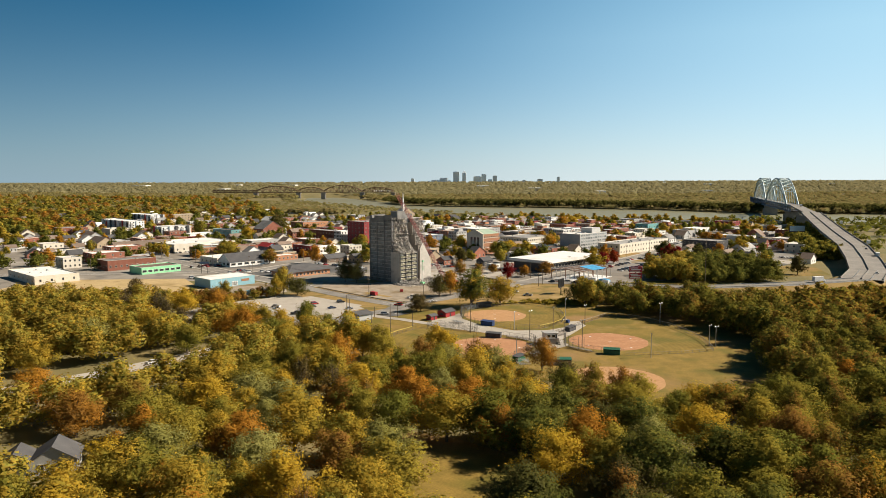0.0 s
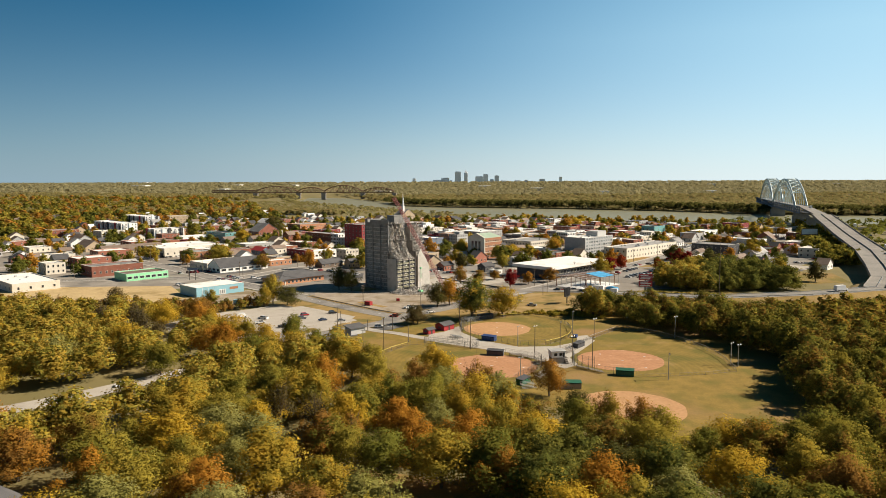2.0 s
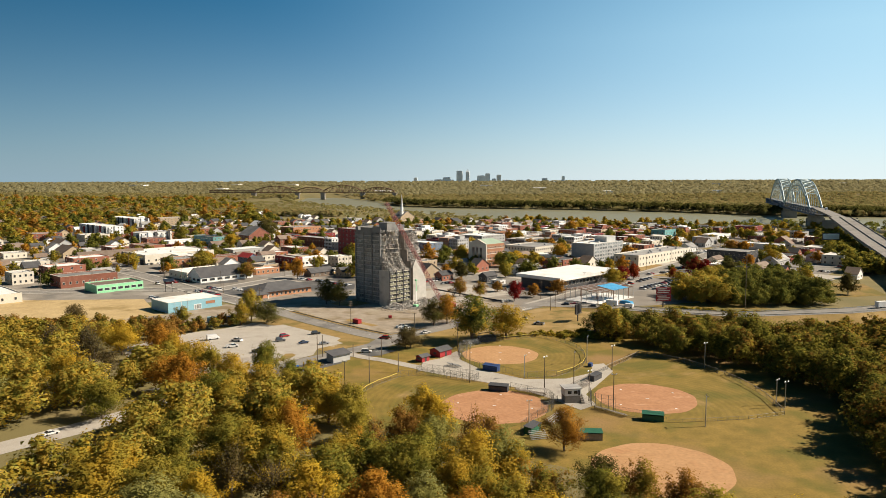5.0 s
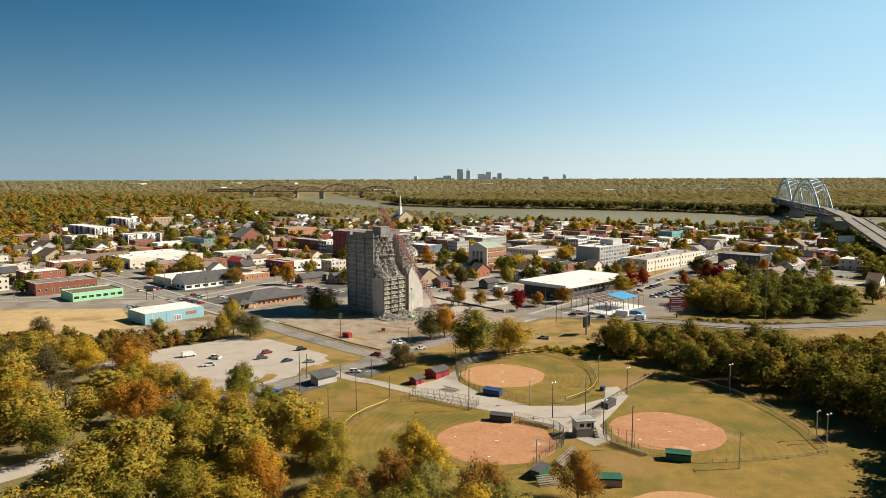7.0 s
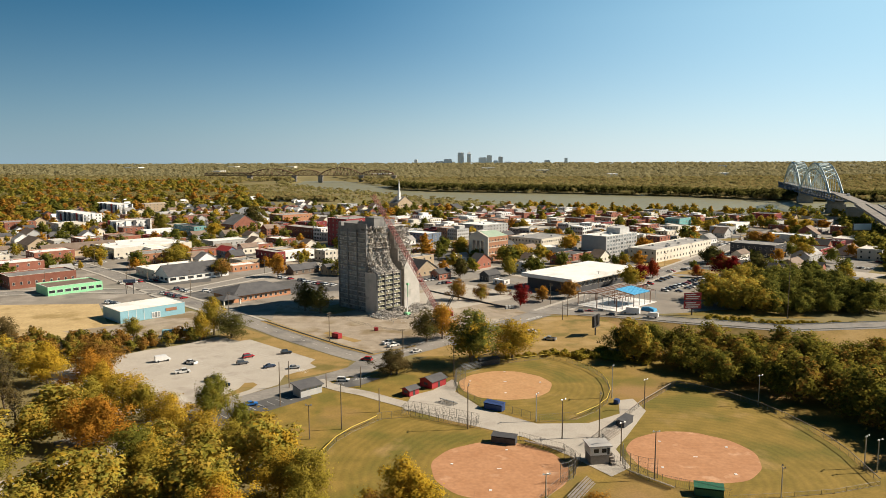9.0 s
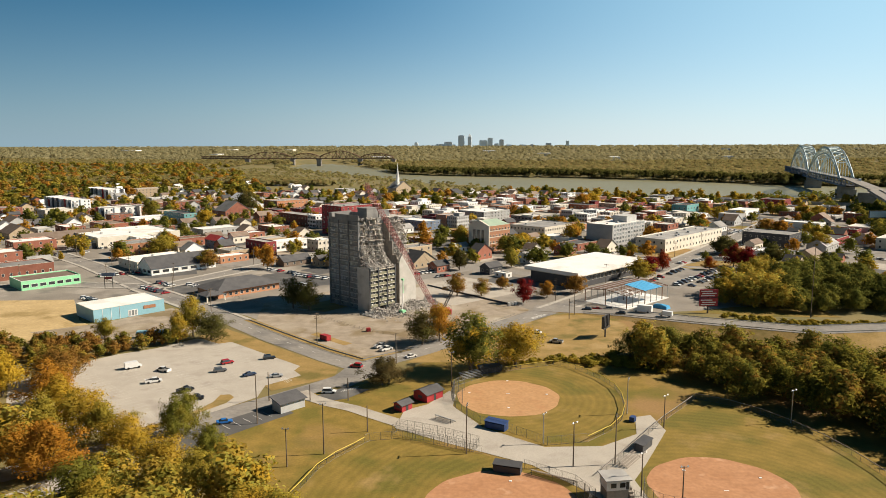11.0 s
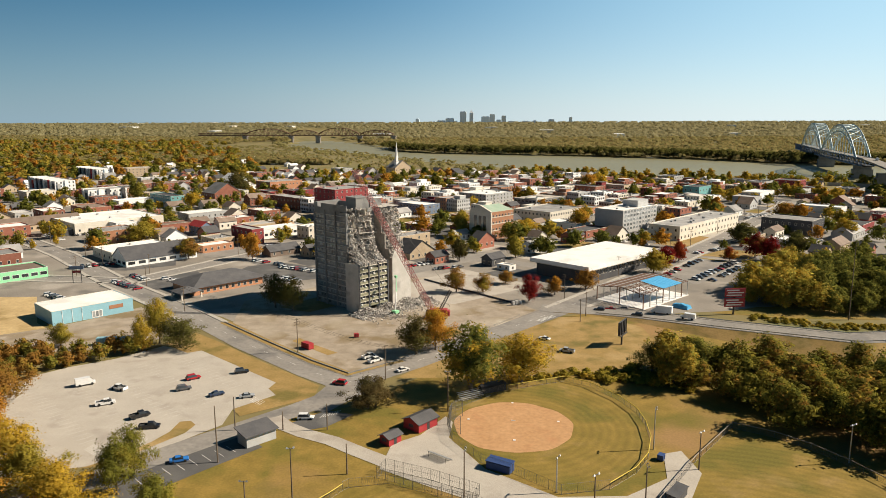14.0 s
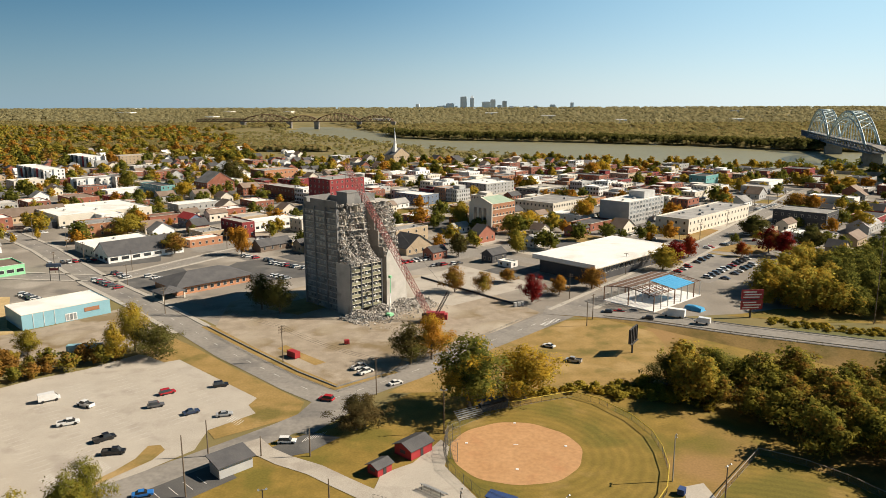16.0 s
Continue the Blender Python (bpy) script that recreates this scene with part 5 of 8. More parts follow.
# ---- tower being pulled down ----
def chunks(rng, spots, small, large, flat=0.6):
    """Broken lumps: jittered blocks, turned at random."""
    s = Solid()
    for x, y, z in spots:
        k = rng.uniform(small, large)
        m = Matrix.Translation((x, y, z)) @ Euler((rng.uniform(0, 6.3), rng.uniform(0, 6.3), rng.uniform(0, 6.3))).to_matrix().to_4x4()
        dx, dy, dz = k * rng.uniform(0.5, 1.3), k * rng.uniform(0.3, 0.9), k * rng.uniform(0.15, flat)
        p = [m @ Vector((sx * dx * rng.uniform(0.6, 1), sy * dy * rng.uniform(0.6, 1), sz * dz * rng.uniform(0.6, 1))) for sz in (-1, 1) for sx, sy in ((-1, -1), (1, -1), (1, 1), (-1, 1))]
        s.add(p, [(3, 2, 1, 0), (4, 5, 6, 7), (0, 1, 5, 4), (1, 2, 6, 5), (2, 3, 7, 6), (3, 0, 4, 7)])
    return s


def ruined_tower():
    rng = random.Random(21)
    FL = 2.65
    t = thing("apartment_tower", "grey concrete apartment tower half torn down, with exposed floors", "tower", local(-61, 0.5))
    part("slab", Solid().box(-33, 1.6, 0, -14, 33, 44.6), "grey_concrete", t, "weathered grey concrete slab still standing")
    part("side_wall", Solid().box(-14, 1.6, 0, -9, 2.2, 44), "grey_concrete", t)
    # parapet with a gap in it
    s = Solid().box(-33, 1.5, 44.6, -30.5, 1.9, 47.6).box(-28, 1.5, 44.6, -9.4, 1.9, 47.4).box(-30.5, 1.5, 44.6, -28, 1.9, 45.6).box(-33, 1.9, 44.6, -32.6, 16, 47.6).box(-32.6, 15.6, 44.6, -20, 16, 47)
    part("parapet", s, "grey_concrete", t)
    part("penthouse", Solid().box(-17, 7.5, 44.6, -9.8, 15, 50.2).box(-17.2, 7.3, 50.2, -9.6, 15.2, 50.6), "grey_concrete", t, "flat concrete stair head on the roof")
    part("penthouse", Solid().box(-26, 20, 44.6, -15, 27, 48.2), "grey_concrete", t, "low concrete plant room on the roof")
    # ribs and window bays on the shaded wall
    for x in (-32.7, -25.0, -17.1, -9.35):
        part("rib", Solid().box(x - 0.35, 0.95, 0, x + 0.35, 1.6, 44.2), "grey_concrete", t)
    for k in range(1, 17):
        part("floor_band", Solid().box(-32.35, 1.35, k * FL - 0.18, -9.7, 1.6, k * FL + 0.18), "concrete", t)
    s = Solid().box(-0.75, -0.12, 0, 0.75, 0.1, 1.35).box(-0.66, -0.16, 0.08, -0.04, 0, 1.27).box(0.04, -0.16, 0.08, 0.66, 0, 1.27)
    wm = s.mesh("window")
    wm.materials.append(M["grey"])
    wm.materials.append(M["pale_glass"])
    for i in range(6, 18):
        wm.polygons[i].material_index = 1
    for k in range(16):
        for x in (-31.0, -28.8, -26.6, -23.3, -21.0, -18.8, -15.4, -13.2, -11.0):
            if rng.random() < 0.9:
                part("window", wm, None, t).location = (x, 1.6, k * FL + 0.95)
    # front wing: blank end wall, open floors and glazed bays
    part("end_wall", Solid().box(-9, 0, 0, 0, 0.5, 22.0), "concrete", t, "blank pale concrete end wall")
    part("wing_core", Solid().box(-9, 0.5, 2.6, -1.0, 17.4, 21.4), "dust", t, "dim dusty rooms of the wing")
    part("base_columns", Solid().box(-2, 0.6, 0, -1.2, 1.4, 2.6).box(-2, 5.8, 0, -1.2, 6.6, 2.6).box(-2, 11.6, 0, -1.2, 12.4, 2.6).box(-2, 16.6, 0, -1.2, 17.4, 2.6).box(-9, 0.5, 0, -6, 17.4, 2.6), "grey_concrete", t)
    for y in (0.5, 6.0, 11.8, 17.2):
        part("pilaster", Solid().box(-1.0, y - 0.3, 2.4, 0.25, y + 0.3, 22.2), "charcoal", t, "dark vertical pilaster")
    gm = Solid().box(0, 0, 0, 0.08, 4.9, 1.5)
    for i in range(4):
        gm.box(0.05, i * 1.6, 0, 0.16, i * 1.6 + 0.1, 1.5)
    gm.box(0.05, 0, 1.4, 0.16, 4.9, 1.5).box(0.05, 0, 0, 0.16, 4.9, 0.1)
    gm = gm.mesh("window")
    gm.materials.append(M["glass"])
    gm.materials.append(M["cream"])
    for i in range(6, len(gm.polygons)):
        gm.polygons[i].material_index = 1
    for k in range(7):
        for y0 in (0.9, 6.4, 12.1):
            z = 2.6 + k * FL
            part("spandrel", Solid().box(-1.0, y0 - 0.05, z, 0.05, y0 + 5.0, z + 1.0), "olive_panel", t)
            if rng.random() < 0.93:
                part("window", gm, None, t).location = (-0.5, y0, z + 1.1)
            part("floor_band", Solid().box(-1.0, y0 - 0.05, z + 2.47, 0.12, y0 + 5.0, z + 2.65), "cream", t)
            if rng.random() < 0.75:
                yy = y0 + rng.uniform(0.4, 3.8)
                part("air_conditioner", Solid().box(-0.3, yy, z + 1.1, 0.35, yy + 0.7, z + 1.6), "white", t, "white window air conditioner")
    # torn floors above the wing
    for k in range(8, 18):
        z = k * FL
        pts = [(-14, 2.2)]
        for i in range(15):
            y = 2.2 + i * 1.0
            lift = max(0, (z - 24) / 23)
            pts.append((-9.2 + (1 - lift) * 2.5 + rng.uniform(-1.6, 1.2) - (2.5 if 5 < y < 8 else 0), y))
        pts.append((-14, 16.4))
        part("torn_floor", Solid().prism(pts, z - 0.3, z), "rubble", t, "broken concrete floor edge")
        for y in (5.2, 8.4, 11.6, 14.8):
            if k < 17 and rng.random() < 0.8:
                e = rng.uniform(-3.6, -0.2)
                part("partition", Solid().box(-14, y - 0.1, z, -9.5 + e + 2, y + 0.1, z + rng.uniform(1.4, 2.5)), rng.choice(["dust", "cream", "rubble"]), t)
        pts = [(-20, 22)]
        for i in range(8):
            pts.append((-6.5 + rng.uniform(-1.6, 1.2) - max(0, (z - 27) / 4.5), 22 + i * 1.6))
        pts.append((-20, 34))
        part("torn_floor", Solid().prism(pts, z - 0.3, z), "rubble", t, "broken concrete floor edge")
    for k in range(0, 8):
        part("torn_floor", Solid().box(-14, 22, k * FL + 2.5, -4 - rng.uniform(0, 2), 31, k * FL + 2.8), "rubble", t, "broken concrete floor edge")
    # the standing piece of outer wall
    prof = [(20.5, 0), (32.2, 0), (32.0, 9.5), (31.6, 14.2), (30.2, 17.0), (28.6, 20.5), (26.6, 23.2), (25.4, 26.6), (23.6, 28.4), (21.8, 25.2), (20.7, 23.0)]
    s = Solid()
    n = len(prof)
    s.add([(-0.6, y, z) for y, z in prof] + [(-1.1, y, z) for y, z in prof], [tuple(range(n)), tuple(range(2 * n - 1, n - 1, -1))] + [(i, i + n, (i + 1) % n + n, (i + 1) % n) for i in range(n)])
    part("standing_wall", s, "concrete", t, "pale jagged remnant of outer wall")
    part("return_wall", Solid().box(-14, 21.4, 0, -1.1, 21.9, 22).box(-14, 21.4, 22, -3.5, 21.9, 26).box(-14, 21.4, 26, -6.5, 21.9, 33).box(-14, 21.4, 33, -9, 21.9, 42), "dust", t, "torn inner wall beside a deep gap")
    # heaps caught on the wing and hanging pieces
    spots = []
    for _ in range(1300):
        y, x = rng.uniform(0.3, 17), rng.uniform(-9, 0)
        top = 21.6 + max(0, -x - 0.5) * (1.0 + 0.5 * math.sin(y * 0.6)) * rng.random() ** 0.4
        spots.append((x, y, top))
    for _ in range(620):
        z = rng.randint(9, 17) * FL + abs(rng.gauss(0, 0.5))
        spots.append((-9.9 + rng.uniform(-2.5, 1.3), rng.uniform(2.5, 16.4), z))
    for _ in range(1700):
        z, y = rng.uniform(21, 43.5), rng.uniform(2.4, 16.6)
        k = (z - 21) / 23
        spots.append((-10.4 + (1 - k) ** 1.5 * 6 * (0.6 + 0.4 * math.sin(y * 0.9)) + rng.uniform(-0.9, 0.5), y, z - rng.random() * 0.6))
    for _ in range(1500):
        z = rng.uniform(10, 44)
        spots.append((-7.2 + rng.uniform(-0.8, 1.2) - max(0, z - 27) * 0.22, rng.uniform(22, 33), z))
    for _ in range(420):
        z = rng.uniform(4, 44)
        spots.append((-8 + rng.uniform(-2.5, 2) - max(0, z - 27) * 0.2, rng.uniform(21.8, 34), z))
    for _ in range(160):
        z = rng.uniform(0, 40)
        spots.append((-13.2 + rng.uniform(-0.8, 2.2) + max(0, 12 - z) * 0.6, rng.uniform(17.4, 22), z))
    tagged(part("debris", chunks(rng, spots, 0.12, 0.6), "rubble", t, "loose broken concrete and plaster"), kind="stuff")
    s = Solid()
    for _ in range(170):
        y, z = rng.choice([rng.uniform(3, 16), rng.uniform(22, 30)]), rng.uniform(25, 44)
        a = Vector((-9.5 + rng.uniform(-1, 1.2), y, z))
        s.tube(a, a + Vector((rng.uniform(0, 1.2), rng.uniform(-0.8, 0.8), rng.uniform(-2.6, 0.4))), 0.05, 0.03, 3)
    part("bent_bars", s, "rust_iron", t, "bent reinforcing bars")
    # rubble on the ground
    spots = []
    for _ in range(3400):
        y = rng.uniform(-5, 40)
        x = abs(rng.gauss(0, 7)) - 1.0
        hgt = max(0.1, 2.8 - 0.22 * x) * (0.6 + 0.4 * math.sin(y * 0.5))
        w = local(-61, 0.5) @ Vector((x, y, 0))
        spots.append((w.x, w.y, rng.uniform(0.0, 1) * max(0.2, hgt)))
    tagged(new("rubble_heap", chunks(rng, spots, 0.15, 0.7).mesh("rubble_heap")), "pale heap of broken concrete at the tower foot", "rubble", kind="stuff").data.materials.append(M["rubble"])


ruined_tower()


def lattice(s, a, b, wide, seg, r):
    a, b = Vector(a), Vector(b)
    q = (b - a).to_track_quat("Z", "Y")
    cor = [q @ Vector((sx * wide / 2, sy * wide / 2, 0)) for sx, sy in ((-1, -1), (1, -1), (1, 1), (-1, 1))]
    for i in range(seg):
        p0, p1 = a.lerp(b, i / seg), a.lerp(b, (i + 1) / seg)
        for j in range(4):
            s.tube(p0 + cor[j], p1 + cor[j], r, n=4).tube(p0 + cor[j], p1 + cor[(j + 1) % 4], r * 0.7, n=3)
            s.tube(p0 + cor[j], p0 + cor[(j + 1) % 4], r * 0.7, n=3)
    return s


def crane():
    c = thing("crane", "red lattice-boom crawler crane beside the torn tower", "crane", pose(-27, -4, 0))
    off = Vector((27, 4, 0))
    foot, tip = Vector((-28, -3, 3)) + off, Vector((-64, 12, 63)) + off
    part("boom", lattice(Solid(), foot, tip, 1.8, 34, 0.12), "crane_red", c, "long red lattice boom")
    part("jib_mast", lattice(Solid(), (2, 0, 3), (7, -2, 13), 1.0, 8, 0.09), "dark_metal", c)
    part("cable", Solid().tube((7, -2, 13), tip, 0.06, n=3).tube(tip, tip + Vector((0, 0, -18)), 0.06, n=3), "dark_metal", c)
    part("hook_ball", Solid().tube(tip + Vector((0, 0, -19.2)), tip + Vector((0, 0, -18)), 0.6, 0.4, 8), "dark_metal", c)
    part("house", Solid().box(-2, -1.8, 1.4, 5.5, 1.8, 4.2).box(5.5, -1.6, 1.4, 6.6, 1.6, 3.6), "red_paint", c, "red machinery house")
    part("cab", Solid().box(-3.6, -2.4, 1.5, -1.6, -0.8, 4.0), "glass", c)
    for y in (-2.6, 2.6):
        part("crawler_track", Solid().prism([(-3.5, y - 0.5), (4.5, y - 0.5), (4.5, y + 0.5), (-3.5, y + 0.5)], 0.2, 1.3).box(-4, y - 0.5, 0.4, 5, y + 0.5, 1.0), "dark_metal", c)


crane()
lift = thing("boom_lift", "green boom lift with a raised white arm", "lift", local(-45, 2))
part("chassis", Solid().box(-1.3, -1.1, 0.5, 1.3, 1.1, 1.6), "mint", lift)
for x in (-0.9, 0.9):
    for y in (-1.1, 1.1):
        part("wheel", Solid().tube((x, y - 0.15, 0.45), (x, y + 0.15, 0.45), 0.45, n=10), "tyre", lift)
part("arm", Solid().tube((0, 0, 1.5), (-3.2, 3.5, 9.0), 0.25, 0.2, 6), "white", lift, "white telescopic arm")
part("arm_joint", Solid().tube((-3.2, 3.5, 9.0), (-4.6, 4.8, 15.0), 0.24, 0.18, 6), "mint", lift, "green upper arm")
part("basket", Solid().box(-5.4, 4.4, 15.0, -4.0, 5.2, 16.0), "mint", lift)


# ---- vehicles ----
def vehicle(kind, paint):
    """A parked vehicle: body, glasshouse, roof, lamps and four wheels."""
    L, W, H = {"sedan": (4.7, 1.82, 1.45), "suv": (4.8, 1.92, 1.75), "pickup": (5.7, 2.0, 1.85), "van": (6.0, 2.1, 2.6), "truck": (9.0, 2.5, 3.6)}[kind]
    names = {"white": "white", "black": "black", "silver": "silver", "red": "bright red", "blue": "bright blue", "navy": "dark blue", "grey": "dark grey"}
    t = thing({"sedan": "car", "suv": "car", "pickup": "pickup_truck", "van": "van", "truck": "box_truck"}[kind], names[paint] + {"sedan": " sedan car parked on the asphalt", "suv": " sport utility car on the asphalt", "pickup": " pickup truck parked on the ground", "van": " delivery van on the road", "truck": " box truck on the road"}[kind], "car" if kind in ("sedan", "suv") else kind, pose(0, 0, -200), "vehicles")
    p = M["car_" + paint]
    h, w = L / 2, W / 2
    if kind in ("van", "truck"):
        nose = 1.5 if kind == "van" else 2.2
        box_mat = p if kind == "van" else M["white"]
        part("cargo_body", Solid().box(-h, -w, 0.55, h - nose, w, H), box_mat, t)
        s = Solid()
        s.add([(h - nose + 0.02, -w + 0.05, 0.5), (h, -w + 0.1, 0.5), (h, w - 0.1, 0.5), (h - nose + 0.02, w - 0.05, 0.5), (h - nose + 0.02, -w + 0.05, min(H, 2.4)), (h - 0.5, -w + 0.15, 1.3), (h - 0.5, w - 0.15, 1.3), (h - nose + 0.02, w - 0.05, min(H, 2.4)), (h, -w + 0.1, 1.1), (h, w - 0.1, 1.1)],
              [(0, 1, 8, 5, 4), (3, 7, 6, 9, 2), (1, 2, 9, 8), (8, 9, 6, 5), (5, 6, 7, 4), (0, 4, 7, 3), (0, 3, 2, 1)])
        part("cab", s, p, t)
        part("windscreen", Solid().add([(h - 0.47, -w + 0.3, 1.36), (h - 0.47, w - 0.3, 1.36), (h - nose + 0.12, w - 0.25, min(H, 2.4) - 0.08), (h - nose + 0.12, -w + 0.25, min(H, 2.4) - 0.08)], [(0, 1, 2, 3)]), "glass", t)
    else:
        b = 0.85 if kind != "pickup" else 1.0
        s = Solid()
        prof = [(-h, 0.35), (h - 0.1, 0.32), (h, 0.6), (h - 0.15, b - 0.08), (h * 0.45, b + 0.04), (-h + 0.1, b + 0.04), (-h, 0.7)]
        n = len(prof)
        s.add([(x, -w, z) for x, z in prof] + [(x, w, z) for x, z in prof], [tuple(range(n)), tuple(range(2 * n - 1, n - 1, -1))] + [(i, i + n, (i + 1) % n + n, (i + 1) % n) for i in range(n)])
        part("body", s, p, t)
        x0, x1, x2, x3 = {"sedan": (-h + 0.7, -h + 1.5, h - 2.0, h - 1.3), "suv": (-h + 0.15, -h + 0.5, h - 1.9, h - 1.2), "pickup": (-0.5, -0.35, 1.1, 1.8)}[kind]
        s = Solid().add([(x0, -w + 0.06, b + 0.02), (x3, -w + 0.06, b + 0.02), (x3, w - 0.06, b + 0.02), (x0, w - 0.06, b + 0.02), (x1, -w + 0.24, H - 0.07), (x2, -w + 0.24, H - 0.07), (x2, w - 0.24, H - 0.07), (x1, w - 0.24, H - 0.07)],
                        [(0, 1, 5, 4), (1, 2, 6, 5), (2, 3, 7, 6), (3, 0, 4, 7), (4, 5, 6, 7)])
        part("glasshouse", s, "glass", t)
        part("roof", Solid().box(x1 - 0.05, -w + 0.22, H - 0.08, x2 + 0.05, w - 0.22, H), p, t)
        if kind == "pickup":
            part("cargo_bed", Solid().box(-h + 0.2, -w + 0.15, b + 0.02, -0.6, w - 0.15, b + 0.06), "dark_metal", t)
            part("bed_rail", Solid().box(-h, -w, b, -0.5, -w + 0.12, b + 0.3).box(-h, w - 0.12, b, -0.5, w, b + 0.3).box(-h, -w + 0.12, b, -h + 0.1, w - 0.12, b + 0.3), p, t)
    r = 0.34 if kind in ("sedan", "suv") else 0.42
    for x in (-h * 0.62, h * 0.62):
        for y in (-w, w):
            part("wheel", Solid().tube((x, y - 0.1, r), (x, y + 0.1, r), r, n=10), "tyre", t)
    return t


STOCK = {}
for kind, paint in [(k, c) for k in ("sedan", "suv") for c in ("white", "black", "silver", "red", "navy", "grey")] + [("sedan", "blue"), ("pickup", "white"), ("pickup", "black"), ("pickup", "silver"), ("van", "white"), ("truck", "white")]:
    STOCK[kind, paint] = vehicle(kind, paint)
used = set()


def park(kind, paint, x, y, turn, z=0.1):
    key = kind, paint
    m = pose(x, y, z, 0, 0, turn)
    if key in used:
        return copy_thing(STOCK[key], m)
    used.add(key)
    STOCK[key].matrix_world = m
    return STOCK[key]


# park lot
park("van", "white", -134.4, -90.7, 40)
park("pickup", "white", -121.3, -93.7, 160)
park("pickup", "white", -119.2, -105.9, 30)
park("pickup", "black", -104.1, -114.3, 48)
park("pickup", "black", -97.6, -121.5, 15)
park("suv", "red", -101.3, -83, 42)
park("suv", "grey", -100.4, -92.6, 30)
park("suv", "black", -87.2, -76.1, 25)
park("sedan", "navy", -88, -96.5, 40)
park("sedan", "silver", -77.9, -97.4, 22)
park("sedan", "blue", -80.6, -140.4, 25)
park("suv", "white", -55.2, -112.5, 5)
park("suv", "red", -51.3, -84.6, 165)
park("pickup", "white", -46.4, -57.8, 50)
park("pickup", "white", -43.5, -62, 50)
park("sedan", "white", -32.3, -70.8, 40)
park("sedan", "white", 18.5, -32, 150)
park("pickup", "silver", 25.9, -46.9, 160)
park("suv", "black", 45.8, 12.5, 165)
park("sedan", "red", 51.2, 14.2, 165)
park("suv", "grey", 56.7, 14.6, 165)
park("suv", "black", 60.5, 1.5, 158, 1.0)
park("truck", "white", 71.5, 4.5, 155, 1.5)
park("van", "white", 80, -6.5, 150, 2.2)
# parking rows by the highway
lot_rng = random.Random(31)
PAINTS = ["white", "black", "silver", "grey", "navy", "black", "grey", "white", "red"]
for a, b, n in (((88, 82), (124, 134), 9), ((104, 76), (142, 127), 11), ((112, 74), (140, 112), 7)):
    for i in range(n):
        if lot_rng.random() < 0.85:
            k = (i + 0.5) / n
            park(lot_rng.choice(["sedan", "suv"]), lot_rng.choice(PAINTS), a[0] + (b[0] - a[0]) * k, a[1] + (b[1] - a[1]) * k, -38 + lot_rng.uniform(-3, 3))
# car yards
ROWS = (((-148, 116), (-126, 103), 50), ((-126, 98), (-102, 86), 50), ((-117, 70), (-105, 62), 50), ((-180, 64), (-160, 52), 50), ((-203, 55), (-179, 37), 50), ((-201, 70), (-188, 60), 50), ((-219, 107), (-207, 121), -35), ((-221, 126), (-200, 112), 50), ((-248, 86), (-218, 108), -40), ((-344, 181), (-318, 164), 50), ((-335, 198), (-310, 181), 50),
        ((-317, 199), (-300, 211), -40), ((-222, 26), (-204, 14), 50), ((211, 317), (238, 348), -40), ((164, 201), (184, 226), -40), ((192, 243), (216, 236), 70), ((123, 152), (145, 169), -40), ((-36, 96), (-20, 104), 50), ((5, 184), (22, 172), 50), ((82, 242), (112, 284), -40), ((-296, 205), (-280, 217), -40), ((-157, 166), (-130, 159), 60), ((-60, 96), (-34, 118), -30), ((180, 180), (205, 215), -40), ((-30, 260), (10, 300), -40), ((-120, 230), (-90, 270), -40))
for a, b, turn in ROWS:
    if a[1] > 150:
        continue
    n = int(math.hypot(b[0] - a[0], b[1] - a[1]) / 2.9)
    for i in range(n):
        if lot_rng.random() < 0.88:
            k = (i + 0.5) / n
            park(lot_rng.choice(["sedan", "suv", "suv"]), lot_rng.choice(["white", "white", "white", "silver", "black", "grey", "red"]), a[0] + (b[0] - a[0]) * k, a[1] + (b[1] - a[1]) * k, turn + lot_rng.uniform(-4, 4))


# ---- more of the town ----
block(-373, 201, 16, 60, 5.5, "tan", "brown_roof", "long low motel with a brown shingle roof", 1, "motel", gable=1, nd=14)
block(-318, -14, 60, 30, 5.5, "cream", "white_roof", "low cream warehouse with a white flat roof", 1, "warehouse", nw=6, nd=4, units=4)
block(-219, 207, 18, 10, 6.5, "steel_blue", "red_roof", "small blue house with a red metal roof", 2, "house", gable=2, nw=4, nd=2)
block(-244, 389, 12, 18, 7.5, "brick", "brown_roof", "red brick gabled chapel", 2, "chapel", gable=1, nw=3, nd=4)
block(-287, 407, 24, 30, 10, "brick", "grey_roof", "red brick school wing with a hipped roof", 2, "building", nw=5, nd=6, gable=2)
block(-402, 527, 22, 50, 8.5, "brick", "brown_roof", "long red brick building with a brown roof", 2, "building", nw=4, nd=9)
block(-333, 574, 26, 26, 8, "white", "white_roof", "white gabled hall with a pale roof", 1, "hall", gable=2, nw=4, nd=4)
block(-58, 237, 19, 12, 4.3, "brick", "white_roof", "low brick shop with a white roof", 1, "shop", nw=4, nd=2)
block(-60, 190, 14, 8, 5, "cream", "grey_roof", "low pink-cream shop with a flat roof", 1, "shop", nw=3, nd=1)
block(-189, 138, 12, 22, 4.5, "orange_brick", "white_roof", "low orange brick shop with a white roof", 1, "shop", nw=2, nd=5)
block(217, 161, 11, 20, 5, "tan", "brown_roof", "tan gabled house with a brown roof", 1, "house", gable=1, nd=4)
block(246, 207, 14, 30, 5, "grey", "grey_roof", "long grey house with a low gabled roof", 1, "house", gable=1, nd=5)
block(37, 380, 27, 48, 8, "grey_concrete", "lot", "open concrete parking deck", 2, "parking deck", nw=6, nd=10, wsize=3.5)
